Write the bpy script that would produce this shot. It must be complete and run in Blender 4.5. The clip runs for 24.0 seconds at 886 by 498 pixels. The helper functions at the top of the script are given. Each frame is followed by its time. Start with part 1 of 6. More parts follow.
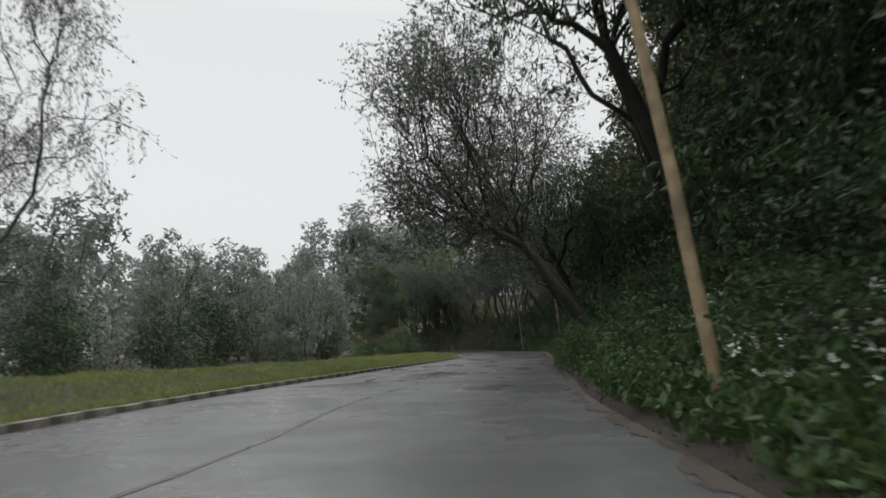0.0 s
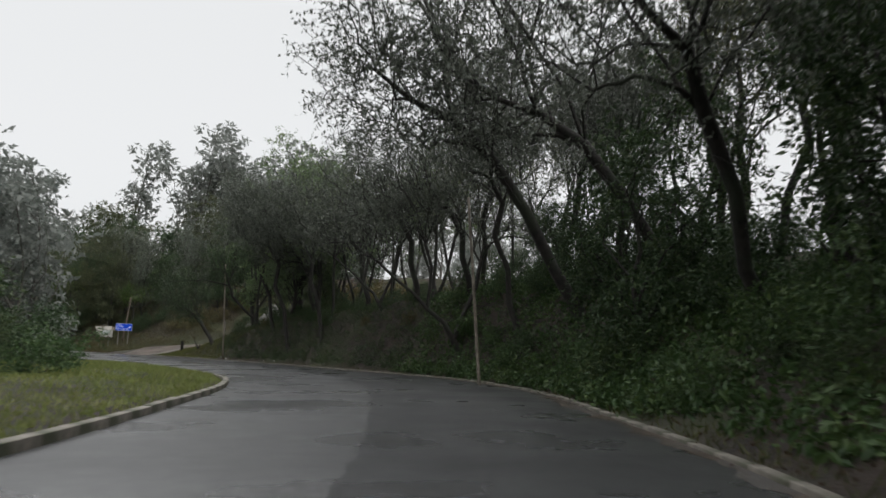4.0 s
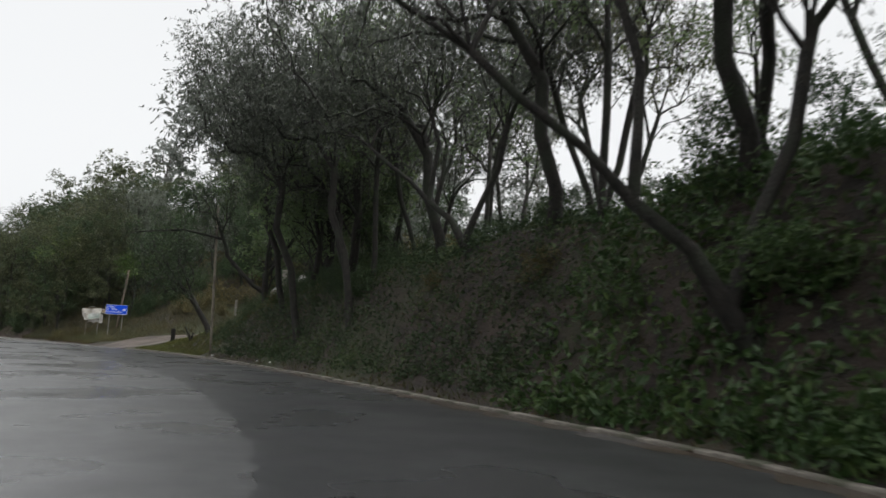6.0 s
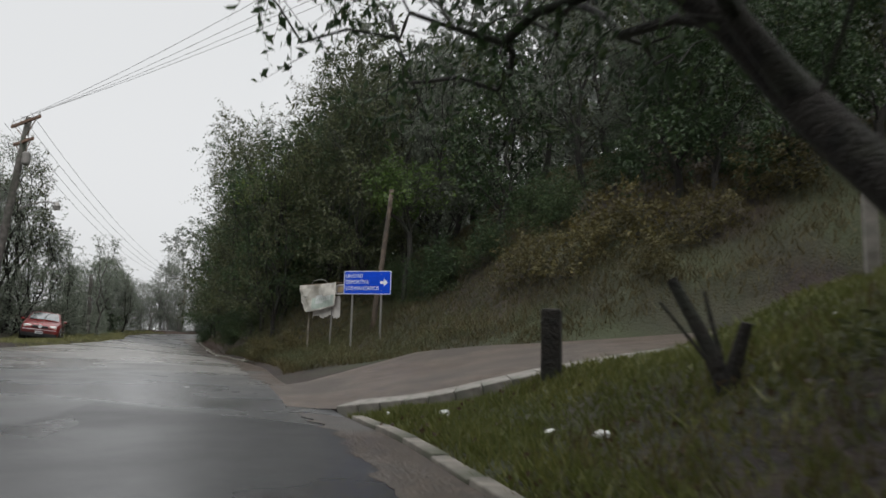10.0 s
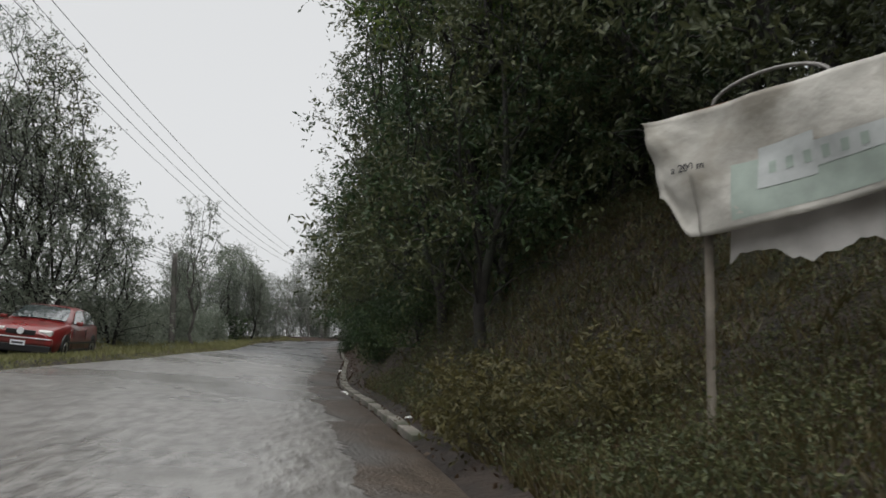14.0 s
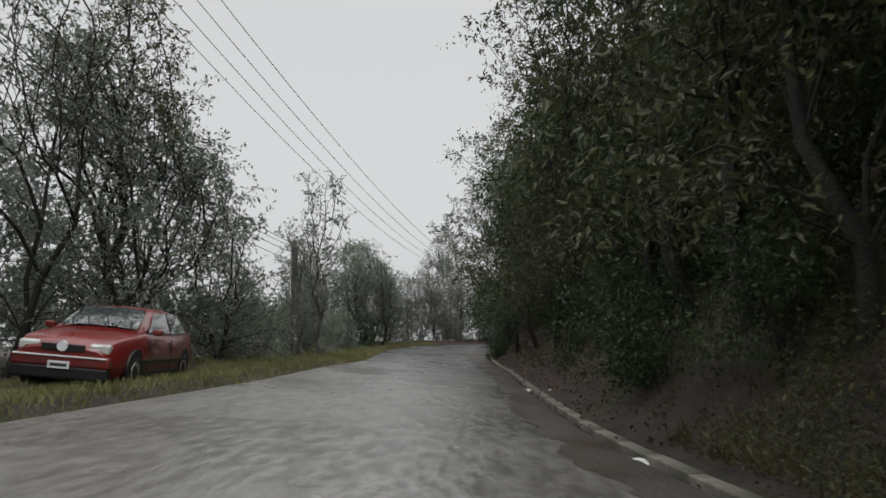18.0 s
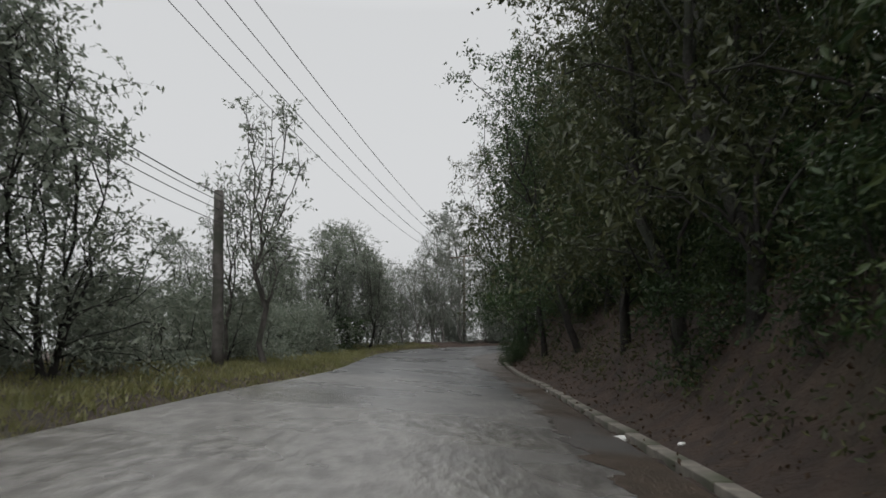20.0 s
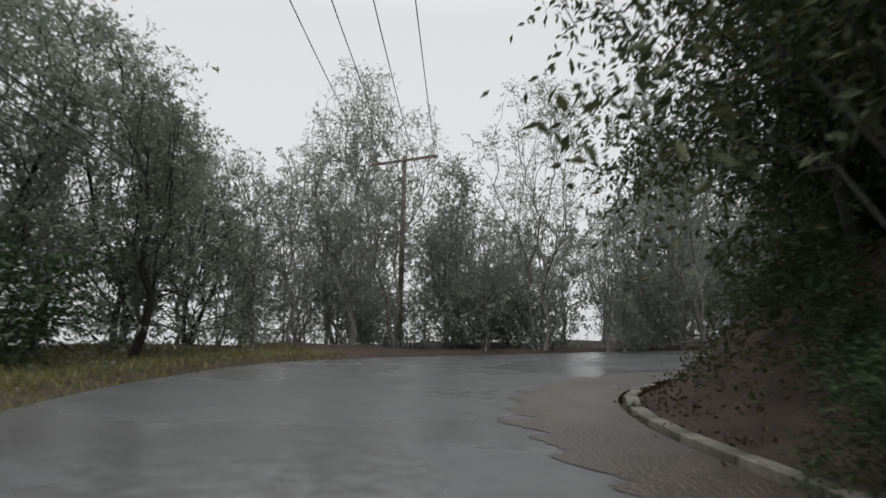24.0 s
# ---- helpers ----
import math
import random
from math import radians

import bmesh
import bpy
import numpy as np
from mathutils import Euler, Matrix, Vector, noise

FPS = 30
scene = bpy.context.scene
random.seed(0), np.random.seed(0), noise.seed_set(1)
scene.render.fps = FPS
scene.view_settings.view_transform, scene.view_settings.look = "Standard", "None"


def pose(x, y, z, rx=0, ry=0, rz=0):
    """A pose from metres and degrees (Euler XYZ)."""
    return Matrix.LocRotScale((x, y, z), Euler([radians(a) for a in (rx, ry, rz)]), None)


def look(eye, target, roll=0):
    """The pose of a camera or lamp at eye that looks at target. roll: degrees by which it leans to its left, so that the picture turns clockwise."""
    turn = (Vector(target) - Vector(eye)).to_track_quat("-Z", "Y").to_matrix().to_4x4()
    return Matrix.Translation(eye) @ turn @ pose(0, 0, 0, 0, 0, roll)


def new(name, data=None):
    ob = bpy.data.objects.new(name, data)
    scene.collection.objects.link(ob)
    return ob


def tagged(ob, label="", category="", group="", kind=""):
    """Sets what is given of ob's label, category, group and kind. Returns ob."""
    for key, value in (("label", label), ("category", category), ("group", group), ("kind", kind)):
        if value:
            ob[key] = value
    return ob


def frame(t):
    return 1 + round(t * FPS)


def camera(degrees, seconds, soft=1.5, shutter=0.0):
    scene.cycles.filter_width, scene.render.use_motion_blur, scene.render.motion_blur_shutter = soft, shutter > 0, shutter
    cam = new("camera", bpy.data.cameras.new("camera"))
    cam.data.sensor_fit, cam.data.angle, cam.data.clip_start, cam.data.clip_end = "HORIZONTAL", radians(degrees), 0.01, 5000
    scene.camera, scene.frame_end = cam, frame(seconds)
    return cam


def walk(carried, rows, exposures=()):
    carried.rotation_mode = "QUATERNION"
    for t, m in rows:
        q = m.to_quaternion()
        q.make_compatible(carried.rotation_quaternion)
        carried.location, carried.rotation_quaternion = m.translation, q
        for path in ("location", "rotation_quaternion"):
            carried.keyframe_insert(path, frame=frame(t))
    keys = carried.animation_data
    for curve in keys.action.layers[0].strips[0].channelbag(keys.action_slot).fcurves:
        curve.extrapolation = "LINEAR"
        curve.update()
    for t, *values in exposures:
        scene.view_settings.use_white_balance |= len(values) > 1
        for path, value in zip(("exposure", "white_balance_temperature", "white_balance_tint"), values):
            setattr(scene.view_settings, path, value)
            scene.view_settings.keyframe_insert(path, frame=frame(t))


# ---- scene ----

cam = camera(65.4, 24.0, soft=1.6, shutter=0.22)
PATH = [
    (0, (-5.07, 2.394, 1.068), (-4.754, 4.35, 1.345), -2.2),
    (0.5, (-3.733, 9.54, 1.093), (-3.398, 11.491, 1.375), -1.3),
    (1, (-2.308, 16.608, 1.121), (-1.944, 18.553, 1.408), -0.8),
    (1.5, (-0.682, 23.501, 1.131), (-0.29, 25.441, 1.423), -0.3),
    (3.5, (6.952, 50.205, 1.215), (7.442, 52.121, 1.514), 2.3),
    (4, (8.71, 56.629, 1.166), (9.21, 58.543, 1.462), 1.8),
    (4.5, (10.3, 62.789, 1.156), (10.788, 64.706, 1.454), 2.3),
    (5, (11.496, 68.758, 1.135), (11.96, 70.68, 1.435), 2.9),
    (5.5, (12.239, 74.527, 1.085), (12.665, 76.459, 1.382), 3.1),
    (6, (12.612, 80.002, 1.105), (12.885, 81.964, 1.384), 2.7),
    (6.5, (12.445, 85.359, 1.097), (12.551, 87.339, 1.361), 2.2),
    (7, (11.832, 90.632, 1.145), (11.769, 92.615, 1.402), 2.3),
    (7.5, (10.728, 95.8, 1.151), (10.594, 97.779, 1.403), 2.3),
    (8, (9.308, 100.897, 1.132), (9.12, 102.872, 1.383), 2.2),
    (8.5, (7.714, 105.892, 1.103), (7.475, 107.862, 1.354), 2.1),
    (9, (6.094, 110.567, 1.053), (5.749, 112.521, 1.308), 1.8),
    (9.5, (4.463, 114.897, 1.018), (3.999, 116.825, 1.277), 1.6),
    (10, (2.761, 118.695, 1.022), (2.222, 120.603, 1.285), 1.6),
    (10.5, (1.039, 121.857, 1.008), (0.449, 123.75, 1.275), 1.9),
    (12.5, (-5.216, 132.056, 1.094), (-5.965, 133.89, 1.371), 1.9),
    (13, (-6.148, 133.661, 1.08), (-6.933, 135.479, 1.363), 2.7),
    (13.5, (-6.929, 134.843, 1.092), (-7.76, 136.641, 1.372), 2.5),
    (14, (-7.671, 135.532, 1.099), (-8.604, 137.281, 1.364), 1.1),
    (14.5, (-8.395, 136.074, 1.052), (-9.396, 137.786, 1.309), 0.4),
    (15, (-8.892, 136.462, 1.063), (-9.956, 138.135, 1.324), 0.6),
    (15.5, (-9.34, 136.824, 1.116), (-10.446, 138.47, 1.377), 0.4),
    (16, (-9.886, 137.24, 1.109), (-11.03, 138.859, 1.373), 0.2),
    (16.5, (-10.585, 137.802, 1.117), (-11.757, 139.401, 1.382), -0.1),
    (17, (-11.482, 138.636, 1.13), (-12.673, 140.22, 1.396), -0.3),
    (17.5, (-12.539, 139.646, 1.16), (-13.743, 141.221, 1.425), -0.4),
    (19.5, (-17.311, 145.549, 1.189), (-18.518, 147.121, 1.457), -0.7),
    (20, (-18.843, 147.466, 1.16), (-20.045, 149.041, 1.431), -0.9),
    (20.5, (-20.537, 149.649, 1.115), (-21.732, 151.23, 1.387), -1.0),
    (21, (-22.363, 151.92, 1.12), (-23.548, 153.507, 1.393), -1.2),
    (21.5, (-24.352, 154.22, 1.116), (-25.523, 155.818, 1.391), -0.6),
    (22, (-26.339, 156.753, 1.11), (-27.494, 158.363, 1.385), 0.0),
    (22.5, (-28.46, 159.452, 1.117), (-29.59, 161.079, 1.393), 0.6),
    (23, (-30.687, 162.236, 1.157), (-31.779, 163.888, 1.433), 0.5),
    (23.5, (-33.018, 165.094, 1.195), (-34.051, 166.784, 1.471), 0.3),
    (24, (-35.348, 168.109, 1.202), (-36.297, 169.846, 1.482), 0.3),
]
walk(cam, [(t, look(eye, target, roll)) for t, eye, target, roll in PATH], [(0, 0.2), (4, 0.27), (5.5, 0.4), (7, 0.4), (8.5, 0.25), (10, 0.15), (13, 0.1), (15, 0.1), (17, -0.05), (22, -0.08), (24, 0.1)])

# ---------------------------------------------------------------- sky and sun
world = bpy.data.worlds.new("overcast_sky")
scene.world = world
world.use_nodes = True
wn = world.node_tree.nodes
wl = world.node_tree.links
wn.clear()
w_out = wn.new("ShaderNodeOutputWorld")
w_bg = wn.new("ShaderNodeBackground")
w_sky = wn.new("ShaderNodeTexSky")
w_sky.sky_type = "NISHITA"
w_sky.sun_disc = False
w_sky.sun_elevation = radians(52)
w_sky.sun_rotation = radians(150)
w_sky.air_density = 1.0
w_sky.dust_density = 6.0
w_hsv = wn.new("ShaderNodeHueSaturation")
w_hsv.inputs["Saturation"].default_value = 0.06
w_hsv.inputs["Value"].default_value = 1.0
w_mix = wn.new("ShaderNodeMix")
w_mix.data_type = "RGBA"
w_mix.inputs[0].default_value = 0.72
w_mix.inputs[7].default_value = (8.6, 8.75, 8.9, 1)
w_bg.inputs["Strength"].default_value = 0.10
wl.new(w_sky.outputs["Color"], w_hsv.inputs["Color"])
wl.new(w_hsv.outputs["Color"], w_mix.inputs[6])
w_co = wn.new("ShaderNodeTexCoord")
w_sep = wn.new("ShaderNodeSeparateXYZ")
w_up = wn.new("ShaderNodeMapRange")
w_up.inputs["From Min"].default_value, w_up.inputs["From Max"].default_value = 0.45, 1.0
w_up.inputs["To Min"].default_value, w_up.inputs["To Max"].default_value = 0.098, 0.28
wl.new(w_co.outputs["Generated"], w_sep.inputs[0])
wl.new(w_sep.outputs["Z"], w_up.inputs["Value"])
wl.new(w_up.outputs[0], w_bg.inputs["Strength"])
wl.new(w_mix.outputs[2], w_bg.inputs["Color"])
wl.new(w_bg.outputs["Background"], w_out.inputs["Surface"])

sun_data = bpy.data.lights.new("sun", "SUN")
sun_data.energy = 0.35
sun_data.angle = radians(40)
sun_data.color = (1.0, 0.98, 0.95)
sun = new("sun", sun_data)
sun.matrix_world = look((0, 0, 60), (0 + 38 * math.sin(radians(150)) * -1, 38 * math.cos(radians(150)) * -1, 0))


# ---------------------------------------------------------------- materials
def material(name):
    m = bpy.data.materials.new(name)
    m.use_nodes = True
    nt = m.node_tree
    return m, nt, nt.nodes["Principled BSDF"]


def mottled(name, a, b, scale, rough=0.8, bump=0.3, fine=40.0, c=None, big=0.15, metal=0.0, dist=0.02, rough_var=0.0):
    """Two-scale noise colour between a and b, a third tint c in large stains, and a fine bump."""
    m, nt, bs = material(name)
    n, l = nt.nodes, nt.links
    co = n.new("ShaderNodeTexCoord")
    t1 = n.new("ShaderNodeTexNoise")
    t1.inputs["Scale"].default_value = scale
    t1.inputs["Detail"].default_value = 6
    l.new(co.outputs["Object"], t1.inputs["Vector"])
    r1 = n.new("ShaderNodeValToRGB")
    r1.color_ramp.elements[0].position = 0.32
    r1.color_ramp.elements[1].position = 0.68
    r1.color_ramp.elements[0].color = (*a, 1)
    r1.color_ramp.elements[1].color = (*b, 1)
    l.new(t1.outputs["Fac"], r1.inputs["Fac"])
    col = r1.outputs["Color"]
    t2 = n.new("ShaderNodeTexNoise")
    t2.inputs["Scale"].default_value = big
    t2.inputs["Detail"].default_value = 4
    l.new(co.outputs["Object"], t2.inputs["Vector"])
    if c:
        r2 = n.new("ShaderNodeValToRGB")
        r2.color_ramp.elements[0].position = 0.48
        r2.color_ramp.elements[1].position = 0.62
        l.new(t2.outputs["Fac"], r2.inputs["Fac"])
        mx = n.new("ShaderNodeMix")
        mx.data_type = "RGBA"
        mx.inputs[7].default_value = (*c, 1)
        l.new(r2.outputs["Color"], mx.inputs[0])
        l.new(col, mx.inputs[6])
        col = mx.outputs[2]
    l.new(col, bs.inputs["Base Color"])
    bs.inputs["Metallic"].default_value = metal
    if rough_var:
        mr = n.new("ShaderNodeMapRange")
        mr.inputs["From Min"].default_value = 0.35
        mr.inputs["From Max"].default_value = 0.65
        mr.inputs["To Min"].default_value = rough - rough_var
        mr.inputs["To Max"].default_value = rough + rough_var
        l.new(t2.outputs["Fac"], mr.inputs["Value"])
        l.new(mr.outputs["Result"], bs.inputs["Roughness"])
    else:
        bs.inputs["Roughness"].default_value = rough
    t3 = n.new("ShaderNodeTexNoise")
    t3.inputs["Scale"].default_value = fine
    t3.inputs["Detail"].default_value = 4
    l.new(co.outputs["Object"], t3.inputs["Vector"])
    bp = n.new("ShaderNodeBump")
    bp.inputs["Strength"].default_value = bump
    bp.inputs["Distance"].default_value = dist
    l.new(t3.outputs["Fac"], bp.inputs["Height"])
    l.new(bp.outputs["Normal"], bs.inputs["Normal"])
    return m


def leafy(name, a, b, c, rough=0.45, through_light=0.35, gloss=0.35):
    """Leaf colour that varies leaf by leaf and clump by clump; thin leaves let some light through."""
    m, nt, bs = material(name)
    n, l = nt.nodes, nt.links
    geo = n.new("ShaderNodeNewGeometry")
    ramp = n.new("ShaderNodeValToRGB")
    ramp.color_ramp.elements[0].color = (*a, 1)
    ramp.color_ramp.elements[1].color = (*c, 1)
    mid = ramp.color_ramp.elements.new(0.55)
    mid.color = (*b, 1)
    oi = n.new("ShaderNodeObjectInfo")
    co = n.new("ShaderNodeTexCoord")
    ns = n.new("ShaderNodeTexNoise")
    ns.inputs["Scale"].default_value = 0.6
    l.new(co.outputs["Object"], ns.inputs["Vector"])
    m1 = n.new("ShaderNodeMath")
    m1.operation = "MULTIPLY_ADD"
    m1.inputs[1].default_value = 0.45
    l.new(geo.outputs["Random Per Island"], m1.inputs[0])
    m2 = n.new("ShaderNodeMath")
    m2.operation = "MULTIPLY_ADD"
    m2.inputs[1].default_value = 0.7
    m2.inputs[2].default_value = -0.12
    l.new(ns.outputs["Fac"], m2.inputs[0])
    l.new(m2.outputs[0], m1.inputs[2])
    m3 = n.new("ShaderNodeMath")
    m3.operation = "MULTIPLY_ADD"
    m3.inputs[1].default_value = 0.2
    l.new(oi.outputs["Random"], m3.inputs[0])
    l.new(m1.outputs[0], m3.inputs[2])
    l.new(m3.outputs[0], ramp.inputs["Fac"])
    l.new(ramp.outputs["Color"], bs.inputs["Base Color"])
    bs.inputs["Roughness"].default_value = rough
    bs.inputs["Specular IOR Level"].default_value = gloss
    tr = n.new("ShaderNodeBsdfTranslucent")
    l.new(ramp.outputs["Color"], tr.inputs["Color"])
    ms = n.new("ShaderNodeMixShader")
    ms.inputs[0].default_value = through_light
    l.new(bs.outputs[0], ms.inputs[1])
    l.new(tr.outputs[0], ms.inputs[2])
    l.new(ms.outputs[0], n["Material Output"].inputs["Surface"])
    return m


def plain(name, col, rough=0.5, metal=0.0, coat=0.0):
    return_m = mottled(name, tuple(v * 0.88 for v in col), tuple(min(1, v * 1.1) for v in col), 9.0, rough, 0.06, 60.0, metal=metal, dist=0.004)
    if coat:
        return_m.node_tree.nodes["Principled BSDF"].inputs["Coat Weight"].default_value = coat
    return return_m


M_ROAD = mottled("wet_asphalt", (0.075, 0.075, 0.077), (0.12, 0.12, 0.122), 5.0, 0.3, 0.3, 70.0, c=(0.06, 0.06, 0.061), big=0.3, dist=0.008, rough_var=0.12)


def add_mud(mat):
    """Pale rutted mud washed over the asphalt beside the dirt street."""
    nt = mat.node_tree
    n, l = nt.nodes, nt.links
    bs = n["Principled BSDF"]
    co = n.new("ShaderNodeTexCoord")
    sep = n.new("ShaderNodeSeparateXYZ")
    l.new(co.outputs["Object"], sep.inputs[0])
    ns = n.new("ShaderNodeTexNoise")
    ns.inputs["Scale"].default_value = 0.35
    ns.inputs["Detail"].default_value = 7
    l.new(co.outputs["Object"], ns.inputs["Vector"])
    up = n.new("ShaderNodeMapRange")
    up.inputs["From Min"].default_value, up.inputs["From Max"].default_value = 124, 140
    l.new(sep.outputs["Y"], up.inputs["Value"])
    down = n.new("ShaderNodeMapRange")
    down.inputs["From Min"].default_value, down.inputs["From Max"].default_value = 170, 150
    l.new(sep.outputs["Y"], down.inputs["Value"])
    both = n.new("ShaderNodeMath")
    both.operation = "MULTIPLY"
    l.new(up.outputs[0], both.inputs[0])
    l.new(down.outputs[0], both.inputs[1])
    add = n.new("ShaderNodeMath")
    add.operation = "ADD"
    l.new(both.outputs[0], add.inputs[0])
    l.new(ns.outputs["Fac"], add.inputs[1])
    cut = n.new("ShaderNodeMapRange")
    cut.inputs["From Min"].default_value, cut.inputs["From Max"].default_value = 0.9, 1.35
    l.new(add.outputs[0], cut.inputs["Value"])
    rut = n.new("ShaderNodeTexNoise")
    rut.inputs["Scale"].default_value = 7.0
    rut.inputs["Detail"].default_value = 5
    mp = n.new("ShaderNodeMapping")
    mp.inputs["Rotation"].default_value = (0, 0, radians(-36))
    l.new(co.outputs["Object"], mp.inputs["Vector"])
    mp2 = n.new("ShaderNodeMapping")
    mp2.inputs["Scale"].default_value = (1.0, 0.34, 1.0)
    l.new(mp.outputs[0], mp2.inputs["Vector"])
    l.new(mp2.outputs[0], rut.inputs["Vector"])
    ramp = n.new("ShaderNodeValToRGB")
    ramp.color_ramp.elements[0].position, ramp.color_ramp.elements[1].position = 0.38, 0.62
    ramp.color_ramp.elements[0].color = (0.115, 0.108, 0.1, 1)
    ramp.color_ramp.elements[1].color = (0.195, 0.187, 0.174, 1)
    l.new(rut.outputs["Fac"], ramp.inputs["Fac"])
    mix = n.new("ShaderNodeMix")
    mix.data_type = "RGBA"
    old = bs.inputs["Base Color"].links[0].from_socket
    l.new(cut.outputs[0], mix.inputs[0])
    l.new(old, mix.inputs[6])
    l.new(ramp.outputs["Color"], mix.inputs[7])
    l.new(mix.outputs[2], bs.inputs["Base Color"])
    bump = n.new("ShaderNodeBump")
    bump.inputs["Distance"].default_value = 0.03
    l.new(cut.outputs[0], bump.inputs["Strength"])
    l.new(rut.outputs["Fac"], bump.inputs["Height"])
    l.new(bs.inputs["Normal"].links[0].from_socket, bump.inputs["Normal"])
    l.new(bump.outputs[0], bs.inputs["Normal"])


add_mud(M_ROAD)
M_TAR = mottled("dark_tar", (0.03, 0.03, 0.031), (0.055, 0.055, 0.057), 9.0, 0.3, 0.25, 60.0, dist=0.006, big=0.8, rough_var=0.08)
M_WATER = mottled("puddle_water", (0.065, 0.064, 0.062), (0.1, 0.098, 0.095), 2.0, 0.2, 0.08, 9.0, dist=0.01)
M_ROAD_NEW = mottled("wet_new_asphalt", (0.038, 0.038, 0.04), (0.062, 0.062, 0.064), 6.0, 0.32, 0.3, 80.0, c=(0.03, 0.03, 0.031), big=0.3, dist=0.008, rough_var=0.1)
M_DIRT_ROAD = mottled("wet_dirt_road", (0.05, 0.037, 0.029), (0.098, 0.075, 0.058), 3.0, 0.55, 0.7, 30.0, c=(0.05, 0.04, 0.032), big=0.4, dist=0.03, rough_var=0.15)
M_MUD = mottled("wet_brown_mud", (0.035, 0.025, 0.018), (0.08, 0.06, 0.045), 5.0, 0.45, 0.8, 26.0, c=(0.06, 0.055, 0.05), big=0.5, dist=0.03, rough_var=0.15)
M_GROUND = mottled("earth_and_leaf_litter", (0.009, 0.0065, 0.005), (0.034, 0.023, 0.016), 2.2, 0.9, 0.8, 16.0, c=(0.03, 0.036, 0.014), big=0.18, dist=0.06)


def add_earth(mat):
    """Bare reddish-brown earth past the dirt street, where the litter gives out."""
    n, l = mat.node_tree.nodes, mat.node_tree.links
    bs = n["Principled BSDF"]
    co = n.new("ShaderNodeTexCoord")
    sep = n.new("ShaderNodeSeparateXYZ")
    l.new(co.outputs["Object"], sep.inputs[0])
    up = n.new("ShaderNodeMapRange")
    up.inputs["From Min"].default_value, up.inputs["From Max"].default_value = 147, 158
    l.new(sep.outputs["Y"], up.inputs["Value"])
    ns = n.new("ShaderNodeTexNoise")
    ns.inputs["Scale"].default_value = 3.2
    ns.inputs["Detail"].default_value = 8
    l.new(co.outputs["Object"], ns.inputs["Vector"])
    ramp = n.new("ShaderNodeValToRGB")
    ramp.color_ramp.elements[0].position, ramp.color_ramp.elements[1].position = 0.35, 0.66
    ramp.color_ramp.elements[0].color = (0.02, 0.012, 0.008, 1)
    ramp.color_ramp.elements[1].color = (0.055, 0.033, 0.022, 1)
    l.new(ns.outputs["Fac"], ramp.inputs["Fac"])
    mix = n.new("ShaderNodeMix")
    mix.data_type = "RGBA"
    l.new(up.outputs[0], mix.inputs[0])
    l.new(bs.inputs["Base Color"].links[0].from_socket, mix.inputs[6])
    l.new(ramp.outputs["Color"], mix.inputs[7])
    l.new(mix.outputs[2], bs.inputs["Base Color"])


add_earth(M_GROUND)
M_KERB = mottled("weathered_concrete_kerb", (0.1, 0.09, 0.075), (0.22, 0.2, 0.17), 6.0, 0.8, 0.5, 40.0, c=(0.06, 0.065, 0.04), big=0.8, dist=0.01)
M_CONC = mottled("old_concrete", (0.13, 0.12, 0.105), (0.27, 0.25, 0.225), 5.0, 0.85, 0.4, 30.0, c=(0.12, 0.12, 0.1), big=0.9, dist=0.01)
M_BARK = mottled("dark_wet_bark", (0.008, 0.007, 0.006), (0.026, 0.022, 0.018), 6.0, 0.85, 0.9, 22.0, c=(0.022, 0.027, 0.016), big=1.2, dist=0.03)
M_BARK_GREY = mottled("grey_bark", (0.05, 0.045, 0.04), (0.12, 0.11, 0.1), 6.0, 0.85, 0.8, 22.0, c=(0.05, 0.055, 0.04), big=1.2, dist=0.02)
# Bark colour lifted to look misted, for trees round the last bend.
M_BARK_HAZED = mottled("bark_haze_paled", (0.1, 0.095, 0.088), (0.19, 0.18, 0.17), 6.0, 0.8, 0.6, 22.0, dist=0.02)
M_POLE = mottled("yellowed_wood_pole", (0.22, 0.16, 0.085), (0.38, 0.29, 0.17), 5.0, 0.75, 0.4, 30.0, c=(0.14, 0.11, 0.07), big=0.9, dist=0.01)
M_POLE_BROWN = mottled("dark_brown_wood_pole", (0.05, 0.038, 0.028), (0.12, 0.09, 0.065), 5.0, 0.8, 0.5, 30.0, c=(0.04, 0.033, 0.026), big=0.9, dist=0.01)
M_POLE_GREY = mottled("weathered_grey_pole", (0.12, 0.1, 0.08), (0.24, 0.21, 0.17), 5.0, 0.8, 0.4, 30.0, c=(0.08, 0.07, 0.055), big=0.9, dist=0.01)
M_LEAF = leafy("leaf_dark_green", (0.013, 0.027, 0.01), (0.03, 0.058, 0.02), (0.085, 0.11, 0.035), 0.5, 0.25)
M_LEAF_OLIVE = leafy("leaf_olive", (0.022, 0.029, 0.013), (0.055, 0.067, 0.028), (0.13, 0.13, 0.055), 0.5, 0.3)
M_LEAF_GREEN = leafy("leaf_mid_green", (0.055, 0.09, 0.04), (0.12, 0.175, 0.075), (0.2, 0.25, 0.105), 0.35, 0.45, 0.5)
M_LEAF_YELLOW = leafy("leaf_yellowing", (0.04, 0.038, 0.013), (0.085, 0.075, 0.026), (0.17, 0.14, 0.05), 0.5, 0.3)
M_LEAF_GREY = leafy("leaf_grey_green", (0.09, 0.108, 0.084), (0.18, 0.21, 0.16), (0.29, 0.31, 0.245), 0.32, 0.5, 0.55)
